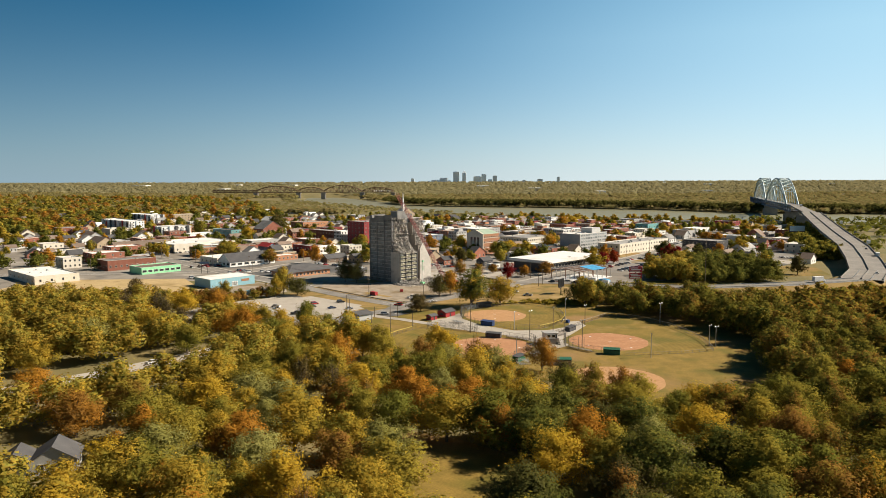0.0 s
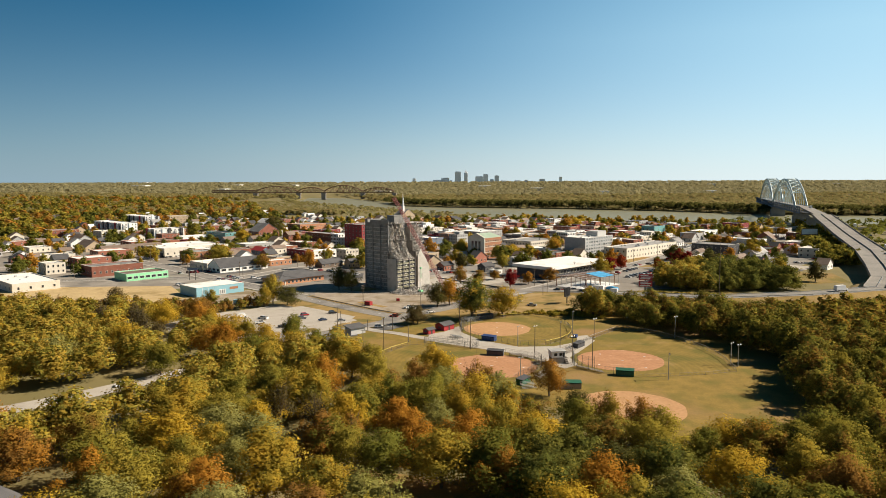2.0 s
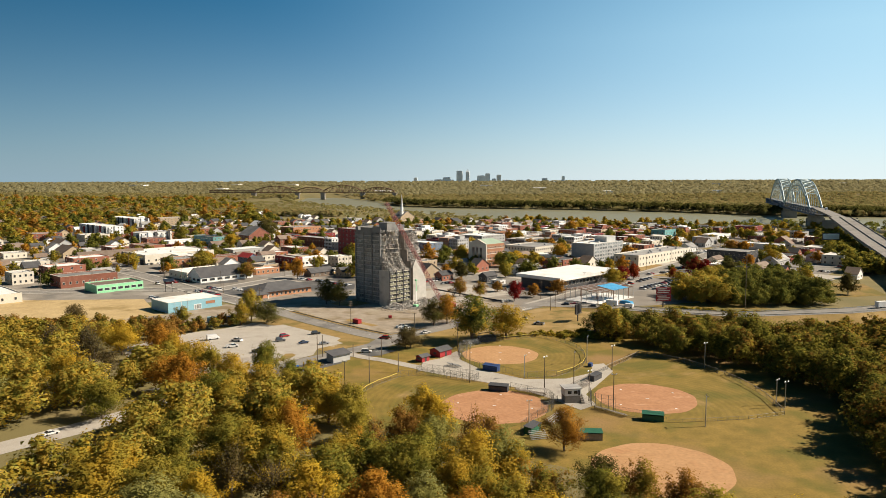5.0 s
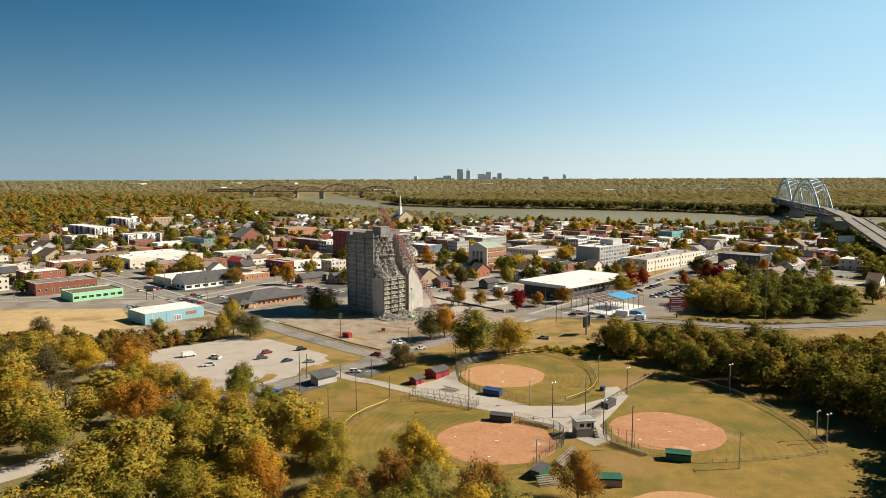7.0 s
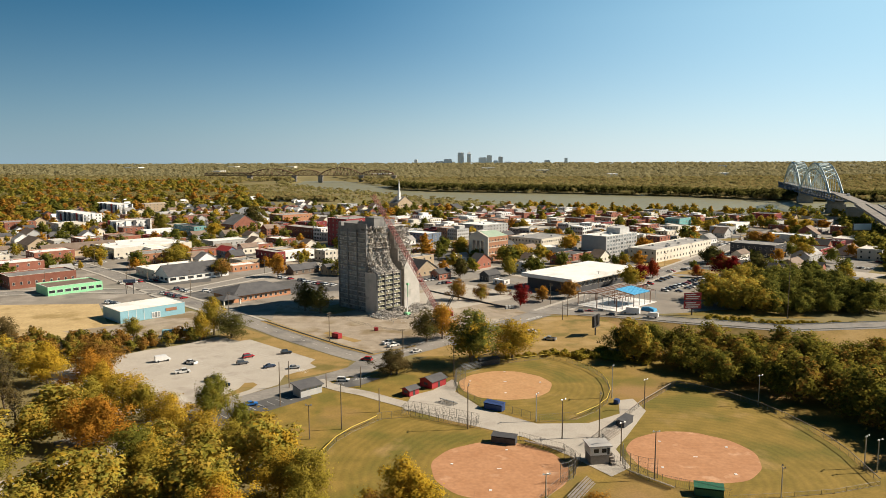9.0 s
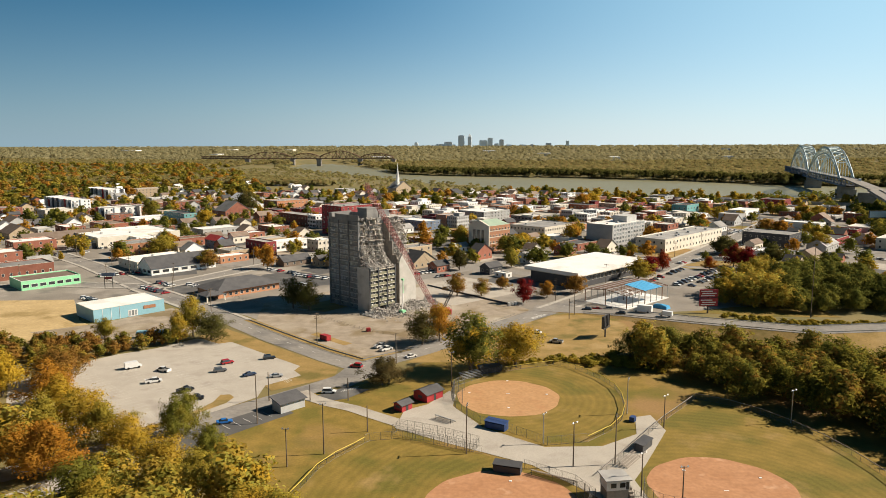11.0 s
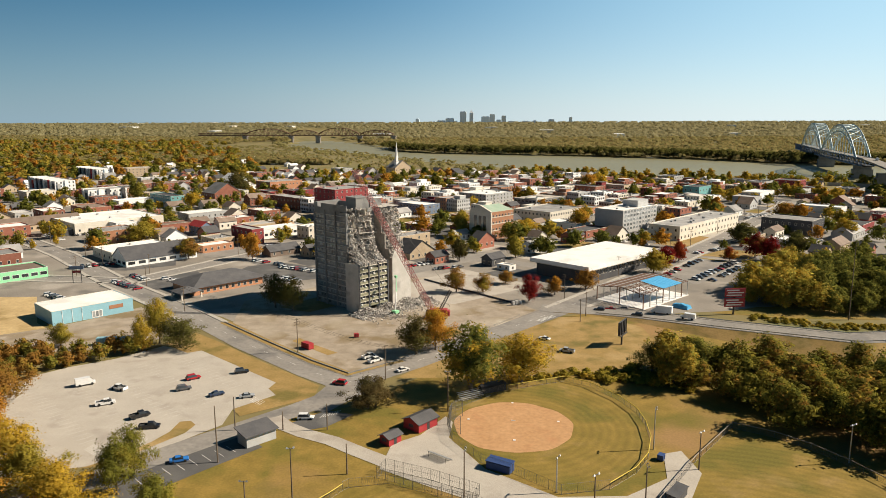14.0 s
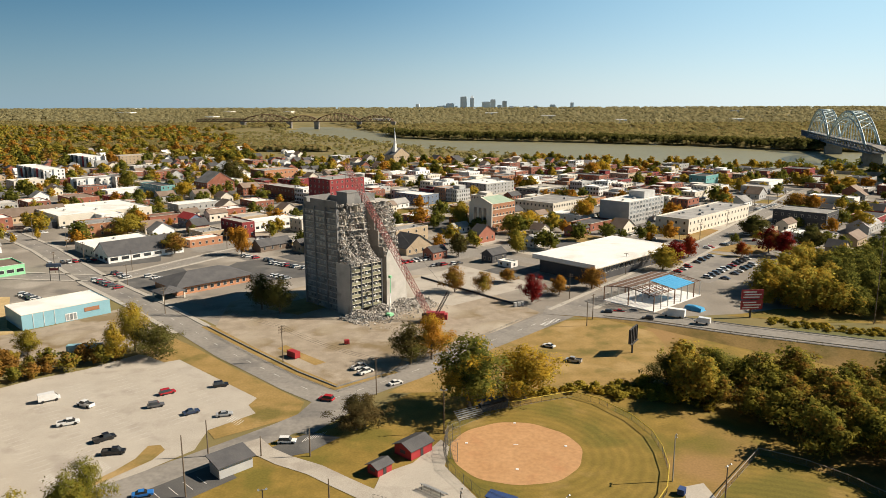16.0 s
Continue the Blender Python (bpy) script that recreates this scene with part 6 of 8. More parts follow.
block(-3, 106, 8, 12, 4.6, "charcoal", "dark_roof", "dark gabled house with a white gable front", 1, "house", gable=1, nw=2, nd=2)
block(22, 150, 8, 12, 5, "white", "grey_roof", "white gabled house with a grey roof", 2, "house", gable=1, nw=2, nd=3)
block(30, 158, 7, 10, 4.6, "white", "grey_roof", "small white gabled house", 1, "house", gable=1, nw=2, nd=2)
block(51, 187, 9, 16, 5, "brick", "dark_roof", "red brick gabled house with a dark roof", 1, "house", gable=1, nw=2, nd=4)
block(7, 95, 9, 6, 2.8, "white", "white_roof", "small white trailer hut with a pale roof", 1, "hut", nw=2, nd=1)
block(300, 250, 12, 18, 5, "cream", "brown_roof", "cream gabled house with a brown roof", 1, "house", gable=1, nd=3)
block(275, 130, 9, 14, 4.4, "white", "brown_roof", "small white house with a brown roof", 1, "house", gable=2, nd=2)
block(330, 400, 14, 16, 6, "brick", "brown_roof", "red brick house with a gabled roof", 1, "house", gable=1, nd=3)
block(180, 395, 18, 26, 5.5, "white", "white_roof", "low white workshop with a flat roof", 1, "workshop", nw=3, nd=4)
block(275, 470, 20, 40, 6.5, "white", "white_roof", "long white shed near the floodwall", 0, "shed")
block(-420, 250, 30, 20, 5, "tan", "brown_roof", "low tan building with a brown roof", 1, "building", nw=5, nd=3, gable=2)
block(-470, 320, 26, 18, 6, "grey", "brown_roof", "grey gabled building with a brown roof", 1, "building", nw=4, nd=3, gable=2)
block(-103, -327, 11, 9, 3.4, "grey", "dark_roof", "pale grey wooden house with a grey gabled roof", 1, "house", turn=22, gable=1, nw=2, nd=3, group="")
block(-113, -330, 8, 8, 3.2, "grey", "dark_roof", "small pale grey side house with a grey roof", 1, "house", turn=22, gable=1, nw=2, nd=2, group="")

# hipped office
hip = thing("office", "low brick office under a broad dark hipped roof", "office", local(-148, 26))
part("wall", Solid().box(-24, 1.5, 0, -1.5, 40, 3.8), "orange_brick", hip)


def hipped(x0, y0, x1, y1, z, rise):
    w, d = x1 - x0, y1 - y0
    c = min(w, d) / 2
    if w < d:
        r = [(x0 + c, y0 + c, z + rise), (x0 + c, y1 - c, z + rise)]
        f = [(0, 1, 4), (1, 2, 5, 4), (2, 3, 5), (3, 0, 4, 5)]
    else:
        r = [(x0 + c, y0 + c, z + rise), (x1 - c, y0 + c, z + rise)]
        f = [(0, 1, 5, 4), (1, 2, 5), (2, 3, 4, 5), (3, 0, 4)]
    return Solid().add([(x0, y0, z), (x1, y0, z), (x1, y1, z), (x0, y1, z)] + r, f + [(3, 2, 1, 0)])


part("roof", hipped(-26, 0, 0, 42, 3.8, 4.6), "dark_roof", hip)
part("porch_roof", hipped(-8, -8, 4, 4, 3.4, 2.2), "dark_roof", hip)
for x, y in ((-7, -7), (3, -7), (3, 3)):
    part("post", Solid().box(x - 0.3, y - 0.3, 0, x + 0.3, y + 0.3, 3.4), "cream", hip)
window_row(hip, "y", -1.5, 4, 1.0, 34, 1, 3, 1.6, 1.7, 10)

# steel skeleton of a new building
frame_house = thing("steel_frame", "bare steel frame of a new building with blue roof sheets", "construction", local(66, 15, -43))
part("slab", Solid().box(-26, 0, 0, 0, 40, 0.4), "white_roof", frame_house, "pale concrete floor slab")
for i in range(8):
    y = 0.3 + i * 5.6
    for x in (-25.5, -13, -0.5):
        part("column", Solid().box(x - 0.18, y - 0.18, 0.4, x + 0.18, y + 0.18, 6.8 if x != -13 else 8.4), "rust_iron" if i % 3 == 0 else "metal", frame_house)
    part("rafter", Solid().tube((-25.5, y, 6.8), (-13, y, 8.4), 0.2, n=4).tube((-13, y, 8.4), (-0.5, y, 6.8), 0.2, n=4), "rust_iron", frame_house)
for j in range(23):
    x = -25.5 + j * 1.13
    z = 6.95 + 1.6 * (1 - abs(x + 13) / 12.5)
    part("purlin", Solid().box(x - 0.13, 0.2, z, x + 0.13, 39.6, z + 0.22), "rust_iron" if j % 4 else "metal", frame_house)
for j in range(7):
    y0 = 17 + j * 2.4
    part("roof_sheet", Solid().add([(-12.8, y0, 8.75), (-0.3, y0, 7.15), (-0.3, y0 + 2.2, 7.15), (-12.8, y0 + 2.2, 8.75), (-12.8, y0, 8.83), (-0.3, y0, 7.23), (-0.3, y0 + 2.2, 7.23), (-12.8, y0 + 2.2, 8.83)], [(3, 2, 1, 0), (4, 5, 6, 7), (0, 1, 5, 4), (1, 2, 6, 5), (2, 3, 7, 6), (3, 0, 4, 7)]), "tarp", frame_house, "bright blue roof sheet")
tarp_rng = random.Random(4)
pile = thing("covered_stack", "building material stacked under a blue tarpaulin", "stack", local(84, 20, -43))
s = Solid()
ring = [[(x, y * 2.2, z) for x, y, z in ((-4, -1, 0), (-3.6, -0.6, 1.5 + tarp_rng.random() * 0.6), (0, -0.3, 2.1), (3.6, -0.6, 1.4), (4, -1, 0))], [(-4, 1, 0), (-3.6, 0.6, 1.6), (0, 0.3, 2.2), (3.6, 0.6, 1.7), (4, 1, 0)]]
s.add([*ring[0], *[(x, y * 2.2, z) for x, y, z in ring[1]]], [(0, 5, 6, 1), (1, 6, 7, 2), (2, 7, 8, 3), (3, 8, 9, 4), (0, 1, 2, 3, 4), (9, 8, 7, 6, 5)])
part("tarpaulin", s, "tarp", pile)
part("pallet", Solid().box(-4.2, -2.3, 0, 4.2, 2.3, 0.15), "timber", pile)

# church spire
spire = thing("church", "white church tower with a slender pointed spire", "church", local(-148, 752))
part("tower", Solid().box(-5, 0, 0, 0, 5, 22), "white", spire)
part("belfry", Solid().box(-4.4, 0.6, 22, -0.6, 4.4, 29), "white", spire)
part("spire", Solid().tube((-2.5, 2.5, 29), (-2.5, 2.5, 51), 2.0, 0.12, 8), "white", spire)
part("cornice", Solid().box(-5.4, -0.4, 21.6, 0.4, 5.4, 22.2), "cream", spire)

# houses past downtown
house_rng = random.Random(17)
HOMES = [(-640, 480), (-420, 600), (-300, 640), (-250, 780), (-420, 1080), (-900, 1250), (-950, 560)]
made = 0
while made < 120:
    x, y = house_rng.uniform(-950, -250), house_rng.uniform(560, 1250)
    if inside(x, y, HOMES) and not any(math.hypot(x - a, y - b) < 22 for a, b in taken):
        taken.append((x, y))
        wall, roof, words = house_rng.choice([("white", "grey_roof", "white wooden house with a grey gabled roof"), ("cream", "brown_roof", "cream house with a brown gabled roof"), ("brick", "dark_roof", "red brick house with a dark gabled roof"), ("white", "white_roof", "white house with a pale metal roof")])
        block(x, y, house_rng.uniform(8, 13), house_rng.uniform(10, 16), house_rng.uniform(4, 7), wall, roof, words, 1, "house", turn=house_rng.choice([-40, 50]), gable=house_rng.choice([1, 2]), group="far houses")
        made += 1
KEEP_OPEN = [(-262, 80), (-225, 20), (-170, -10), (-90, -60), (40, -20), (120, 20), (180, 60), (178, 175), (120, 150), (60, 185), (40, 120), (-20, 96), (-60, 115), (-100, 118), (-150, 112), (-200, 145), (-240, 150)]
made = tries = 0
while made < 235 and tries < 12000:
    tries += 1
    x, y = house_rng.uniform(-600, 390), house_rng.uniform(70, 800)
    small = house_rng.random() < 0.55
    w, d = (house_rng.uniform(8, 13), house_rng.uniform(10, 17)) if small else (house_rng.uniform(13, 28), house_rng.uniform(14, 34))
    if not inside(x, y, TOWN) or inside(x, y, KEEP_OPEN) or not free(x, y, w, d, 4):
        continue
    made += 1
    taken.append((x, y))
    far_off = y > 330
    if small:
        wall, roof, words = house_rng.choice(gables)
        block(x, y, w, d, house_rng.uniform(3.4, 6), wall, roof, words, 1, "house", gable=house_rng.choice([1, 2]), nw=2, nd=3, joined=far_off)
    else:
        wall, roof, words = house_rng.choice(styles)
        fl = house_rng.choice([1, 1, 1, 2])
        block(x, y, w, d, fl * 3.6 + 1.4, wall, roof, words, fl, "building", nw=3, nd=4, units=house_rng.choice([0, 1, 2]), joined=far_off)

# floodwall by the river
s = Solid().ribbon([(-160, 860, 4), (60, 780, 4), (200, 705, 4), (359, 655, 4), (470, 600, 4), (800, 560, 4)], 1.2, 0, 4.0)
setting("floodwall", s, "concrete", "long pale concrete floodwall before the river", "wall")

# signs
sign = thing("billboard", "tall billboard seen from behind on a dark post", "billboard", pose(47.6, -36.3, 0, 0, 0, 62))
part("post", Solid().tube((0, 0, 0), (0, 0, 5), 0.35, n=8), "dark_metal", sign)
part("panel", Solid().box(-4.0, -0.25, 4.4, 4.0, 0.25, 9.6), "charcoal", sign)
for i in range(5):
    part("brace", Solid().box(-3.6 + i * 1.8 - 0.1, -0.6, 4.4, -3.6 + i * 1.8 + 0.1, -0.25, 9.6), "dark_metal", sign)
part("catwalk", Solid().box(-4, -1.1, 4.2, 4, -0.3, 4.3), "dark_metal", sign)
red = thing("billboard", "double red billboard on a dark post by the highway", "billboard", pose(104, 10, 0, 0, 0, 8))
part("post", Solid().tube((0, 0.5, 0), (0, 0.5, 11.5), 0.4, n=8), "dark_metal", red)
for z in (3.6, 8.0):
    panel = part("panel", Solid().box(-4.6, -0.2, z, 4.6, 0.2, z + 3.9), "red_paint", red, "red poster panel with pale bars")
    for i, (a, b) in enumerate(((-3.9, 3.0), (-3.4, 3.8), (-3.9, 1.8))):
        part("lettering_bar", Solid().box(a, -0.24, z + 0.6 + i * 1.1, b, -0.2, z + 1.1 + i * 1.1), "white", panel)
far_sign = thing("billboard", "wide billboard with a pale blue poster on a post", "billboard", pose(352, 345, 0, 0, 0, 5))
part("post", Solid().tube((0, 0.6, 0), (0, 0.6, 14), 0.6, n=8), "dark_metal", far_sign)
part("panel", Solid().box(-9, -0.4, 12, 9, 0.4, 19), "charcoal", far_sign)
part("poster", Solid().box(-8.4, -0.5, 12.8, 8.4, -0.4, 18.4), "bridge_blue", far_sign)
shop_sign = thing("shop_sign", "dark shop sign on two posts at the corner", "sign", pose(-222, 52, 0, 0, 0, 10))
for x in (-2.2, 2.2):
    part("post", Solid().tube((x, 0, 0), (x, 0, 9), 0.18, n=6), "dark_metal", shop_sign)
part("panel", Solid().box(-3.6, -0.2, 7.4, 3.6, 0.2, 9.2), "steel_blue", shop_sign)
part("panel", Solid().box(-2.0, -0.2, 5.6, 2.0, 0.2, 6.8), "dark_red", shop_sign)


# ---- poles ----
def light_pole(x, y, h, lamps=2, wood=True):
    p = thing("light_pole", "tall wooden floodlight pole beside the ball field" if wood else "slim grey steel floodlight pole by the field", "light pole", pose(x, y, 0, 0, 0, (x * 37) % 90), "floodlight poles")
    part("pole", Solid().tube((0, 0, 0), (0, 0, h), 0.19, 0.12, 7), "pole_wood" if wood else "metal", p)
    part("crossarm", Solid().box(-0.9, -0.06, h - 0.25, 0.9, 0.06, h - 0.1), "metal", p)
    for i in range(lamps):
        lx = -0.75 + 1.5 * i / max(1, lamps - 1)
        part("floodlight", Solid().tube((lx, -0.1, h), (lx, -0.4, h + 0.18), 0.12, 0.24, 8), "metal", p)
    return p


for x, y, h, wood in ((41.6, -189.1, 13, True), (68.1, -201.8, 9.9, False), (12.6, -208.2, 9.5, False), (-7.3, -157.3, 14, True), (20.6, -163.1, 12, True), (31.6, -161.3, 13.5, True), (41, -125.5, 11.5, False), (49.8, -136, 10.1, True), (88.4, -129.8, 10.3, False), (13.8, -149.5, 9, False), (-45.7, -159.8, 14.3, True), (-53.5, -168, 10.5, True), (-14.5, -104, 12.5, True), (98.5, -178.5, 9.0, False), (100.5, -181, 9.0, False), (35, -178, 11, True)):
    light_pole(x, y, h, 2, wood)


def utility_pole(x, y, h, arms=2, turn=50.0):
    p = thing("utility_pole", "weathered wooden utility pole with crossarms", "utility pole", pose(x, y, 0, 0, 0, turn), "utility poles")
    part("pole", Solid().tube((0, 0, 0), (0, 0, h), 0.2, 0.13, 7), "pole_wood", p)
    for i in range(arms):
        arm = Solid().box(-1.3, -0.07, h - 0.5 - i * 1.0, 1.3, 0.07, h - 0.34 - i * 1.0)
        for lx in (-1.15, -0.4, 0.4, 1.15):
            arm.tube((lx, 0, h - 0.34 - i), (lx, 0, h - 0.12 - i), 0.07, n=5)
        part("crossarm", arm, "pole_wood", p)
    return p


for x, y, h, arms in ((-73.8, -53.6, 13.2, 3), (-70.6, -140.2, 15.2, 0), (-73, -121.2, 9.9, 0), (-59.7, -120.1, 5.5, 0), (-47.3, -119.3, 7.8, 0), (-36.6, -144, 8, 0), (-140.8, 0.3, 11.7, 2), (-37, -79.4, 12, 1), (-94, -140, 6, 0), (35.4, -5.4, 9.8, 0), (38.8, 3.5, 10.8, 1), (150, 4, 34, 0)):
    utility_pole(x, y, h, arms)
pole_rng = random.Random(14)
for line, off, gap in ((CROSS, 8, 34), (ROAD_A, 8, 36), (STREET, 8.5, 40)):
    for (x0, y0), (x1, y1) in zip(line, line[1:]):
        d = math.hypot(x1 - x0, y1 - y0)
        for i in range(int(d / gap)):
            k = (i + 0.5) * gap / d
            px, py = x0 + (x1 - x0) * k - (y1 - y0) / d * off, y0 + (y1 - y0) * k + (x1 - x0) / d * off
            if py > 15:
                utility_pole(px, py, pole_rng.uniform(10, 13), pole_rng.choice([1, 2]), math.degrees(math.atan2(y1 - y0, x1 - x0)) + 90)

# wires of the street line
s = Solid()
stops = [(-140.8, 0.3, 11.5), (-73.8, -53.6, 12.8), (-37, -79.4, 11.6)]
for a, b in zip(stops, stops[1:]):
    for off in (-0.8, 0, 0.8):
        last = None
        for i in range(9):
            k = i / 8
            p = (a[0] + (b[0] - a[0]) * k + off, a[1] + (b[1] - a[1]) * k + off, a[2] + (b[2] - a[2]) * k - 4 * k * (1 - k) * 1.2)
            if last:
                s.tube(last, p, 0.03, n=3)
            last = p
tagged(part("overhead_wires", s, "dark_metal"), "thin dark overhead wires along the street", "wires", kind="structure")


# ---- ball park ----
def fence(pts, high, label, cap=None, gap=3.6, rails=2):
    f = thing("fence", label, "fence", group="park fences")
    post = Solid().tube((0, 0, 0), (0, 0, high), 0.05, n=5).mesh("post")
    for (x0, y0), (x1, y1) in zip(pts, pts[1:]):
        d = math.hypot(x1 - x0, y1 - y0)
        n = max(1, round(d / gap))
        for i in range(n):
            part("post", post, "mesh", f).location = (x0 + (x1 - x0) * i / n, y0 + (y1 - y0) * i / n, 0.05)
        s = Solid()
        for k in range(rails):
            z = 0.15 + (high - 0.15) * k / max(1, rails - 1)
            s.tube((x0, y0, z), (x1, y1, z), 0.03, n=4)
        m = max(2, int(d / 0.5))
        for i in range(m):
            ax, ay = x0 + (x1 - x0) * i / m, y0 + (y1 - y0) * i / m
            bx, by = x0 + (x1 - x0) * (i + 1) / m, y0 + (y1 - y0) * (i + 1) / m
            s.tube((ax, ay, 0.1), (bx, by, high), 0.012, n=3).tube((ax, ay, high), (bx, by, 0.1), 0.012, n=3)
        part("netting", s, "mesh", f)
        if cap:
            part("cap", Solid().tube((x0, y0, high + 0.03), (x1, y1, high + 0.03), 0.11, n=6), cap, f, "yellow plastic fence cap")
    return f


fence([(3.4, -86.5), (13, -81.5), (22.4, -77), (30, -82), (37.4, -92.5), (41, -102), (41.8, -111), (41.2, -121), (38.5, -131), (34, -139), (26.4, -147.2)], 1.8, "chain-link outfield fence with a yellow cap", "yellow")
fence([(26.4, -147.2), (14.9, -150.3), (3.8, -141.1), (-4, -136), (-12, -124), (-14, -114), (-13.4, -103.3), (-5, -94), (3.4, -86.5)], 2.6, "grey chain-link fence round the infield")
fence([(27, -168), (36.5, -153.4), (50, -132), (65.7, -110.6), (75.2, -116.1), (82, -123), (87.7, -131.8), (92.5, -142), (95.4, -151.8), (97.4, -162), (98.1, -170.9), (97.3, -188.8)], 1.8, "chain-link outfield fence of the far field", "timber")
fence([(97.3, -188.8), (84, -194), (70, -197), (58, -199)], 1.2, "low chain-link boundary fence")
fence([(27, -168), (33, -180), (40, -190), (58, -199)], 2.6, "grey chain-link fence behind the infield")
fence([(-50, -196), (-48.5, -187), (-46.8, -179.2), (-45.1, -169.5), (-42, -162), (-38.2, -156.1), (-36, -152)], 1.8, "chain-link outfield fence with a yellow cap", "yellow")
fence([(-36, -152), (-34.8, -150.5), (-25.9, -148), (-13.6, -153), (-3, -157)], 2.4, "grey chain-link fence along the path")
fence([(-27.5, -141), (-16, -145.5), (-4, -152), (-5.5, -156), (-17.5, -150), (-29, -145.5), (-27.5, -141)], 3.0, "tall grey chain-link batting cage", gap=2.5, rails=3)
fence([(8, -165), (20, -173), (24, -180), (20, -190), (14, -200), (10, -208)], 2.6, "grey chain-link fence behind the infield")
fence([(-112, -24), (-88, -47), (-64, -68), (-49, -78), (-30, -56), (-12, -30), (10, 2)], 0.7, "low wire fence round the demolition yard", gap=4)


def dugout(x, y, turn, long, wide, high, mat, label, roof=None):
    d = thing("dugout", label, "dugout", pose(x, y, 0.05, 0, 0, turn), "team dugouts")
    l, w = long / 2, wide / 2
    part("back_wall", Solid().box(-l, w - 0.12, 0, l, w, high - 0.25), mat, d)
    part("front_wall", Solid().box(-l, -w, 0, l, -w + 0.12, high * 0.72), mat, d)
    for sx in (-1, 1):
        part("end_wall", Solid().box(sx * l - 0.06, -w, 0, sx * l + 0.06, w, high - 0.2), mat, d)
    s = Solid().add([(-l - 0.2, -w - 0.3, high - 0.3), (l + 0.2, -w - 0.3, high - 0.3), (l + 0.2, w + 0.2, high), (-l - 0.2, w + 0.2, high), (-l - 0.2, -w - 0.3, high - 0.2), (l + 0.2, -w - 0.3, high - 0.2), (l + 0.2, w + 0.2, high + 0.1), (-l - 0.2, w + 0.2, high + 0.1)],
                    [(3, 2, 1, 0), (4, 5, 6, 7), (0, 1, 5, 4), (1, 2, 6, 5), (2, 3, 7, 6), (3, 0, 4, 7)])
    part("roof", s, roof or mat, d)
    part("bench", Solid().box(-l + 0.3, w - 0.7, 0.4, l - 0.3, w - 0.3, 0.48), "timber", d)


dugout(0.8, -139.0, -27, 6.4, 2.6, 2.4, "dugout_blue", "navy blue block dugout with a flat roof")
dugout(3.6, -167.0, -14, 7.0, 2.6, 2.4, "charcoal", "dark block dugout with a flat roof")
dugout(53, -196.6, -12, 6.6, 2.8, 2.5, "dugout_green", "dark green block dugout with a flat roof")
dugout(30, -214.6, 0, 8.0, 3.0, 2.6, "timber", "open timber dugout with a green roof", "dugout_green")
dugout(13.6, -209.5, 60, 6.4, 2.6, 2.4, "dugout_green", "dark green dugout at the infield corner", "charcoal")
dugout(-1.5, -87.0, 28, 8.5, 2.6, 2.6, "charcoal", "dark block dugout below the fence")
dugout(41, -150.5, 56, 6.5, 2.4, 2.4, "charcoal", "dark block dugout beside the plaza")


def bleacher(x, y, turn, long, rows, label, mat="metal"):
    b = thing("bleacher", label, "bleacher", pose(x, y, 0.12, 0, 0, turn), "bleachers")
    for i in range(rows):
        part("seat_plank", Solid().box(-long / 2, i * 0.62, 0.42 + i * 0.34, long / 2, i * 0.62 + 0.26, 0.48 + i * 0.34), mat, b)
        part("foot_plank", Solid().box(-long / 2, i * 0.62 - 0.3, 0.1 + i * 0.34, long / 2, i * 0.62 - 0.06, 0.15 + i * 0.34), mat, b)
    for x0 in (-long / 2 + 0.4, 0, long / 2 - 0.4):
        part("support", Solid().tube((x0, -0.3, 0), (x0, rows * 0.62 - 0.3, rows * 0.34 + 0.1), 0.05, n=4).tube((x0, rows * 0.62 - 0.4, 0), (x0, rows * 0.62 - 0.4, rows * 0.34 + 0.1), 0.05, n=4), "dark_metal", b)


bleacher(15.5, -169.5, 153, 12, 4, "weathered timber bleacher behind a chain-link fence", "timber")
bleacher(41, -189.5, 136, 12.5, 3, "weathered timber bleacher on the plaza edge", "timber")
bleacher(-14, -133.5, 145, 6.5, 4, "small silver metal bleacher on the plaza")
bleacher(-7.5, -94.0, 35, 8.5, 5, "silver metal bleacher beside the infield")
bleacher(36.5, -160.0, 56, 9, 4, "weathered timber bleacher beside the plaza", "timber")
bleacher(23, -198, 62, 13, 4, "weathered timber bleacher behind the backstop", "timber")
bleacher(15.5, -216, 20, 5.5, 5, "silver metal bleacher behind a dugout")

booth = thing("scorers_booth", "two-storey grey scorers booth with pale upper walls", "booth", pose(28.6, -178.4, 0.1, 0, 0, 12))
part("lower_wall", Solid().box(-2.6, -2.2, 0, 2.6, 2.2, 2.6), "timber", booth)
part("upper_wall", Solid().box(-2.8, -2.4, 2.6, 2.8, 2.4, 5.0), "white", booth)
part("roof", Solid().box(-3.2, -2.9, 5.0, 3.2, 2.9, 5.3), "grey_roof", booth)
for x in (-1.8, 0.4):
    part("window", Solid().box(x, -2.5, 3.3, x + 1.3, -2.4, 4.4), "glass", booth)
part("door", Solid().box(1.9, -2.45, 2.7, 2.6, -2.4, 4.6), "dark_metal", booth)
part("stair", Solid().box(2.9, -3.6, 0.0, 3.9, -2.8, 0.6).box(2.9, -2.8, 0, 3.9, -2.0, 1.2).box(2.9, -2.0, 0, 3.9, -1.2, 1.8).box(2.9, -1.2, 0, 3.9, 0.4, 2.5), "timber", booth)


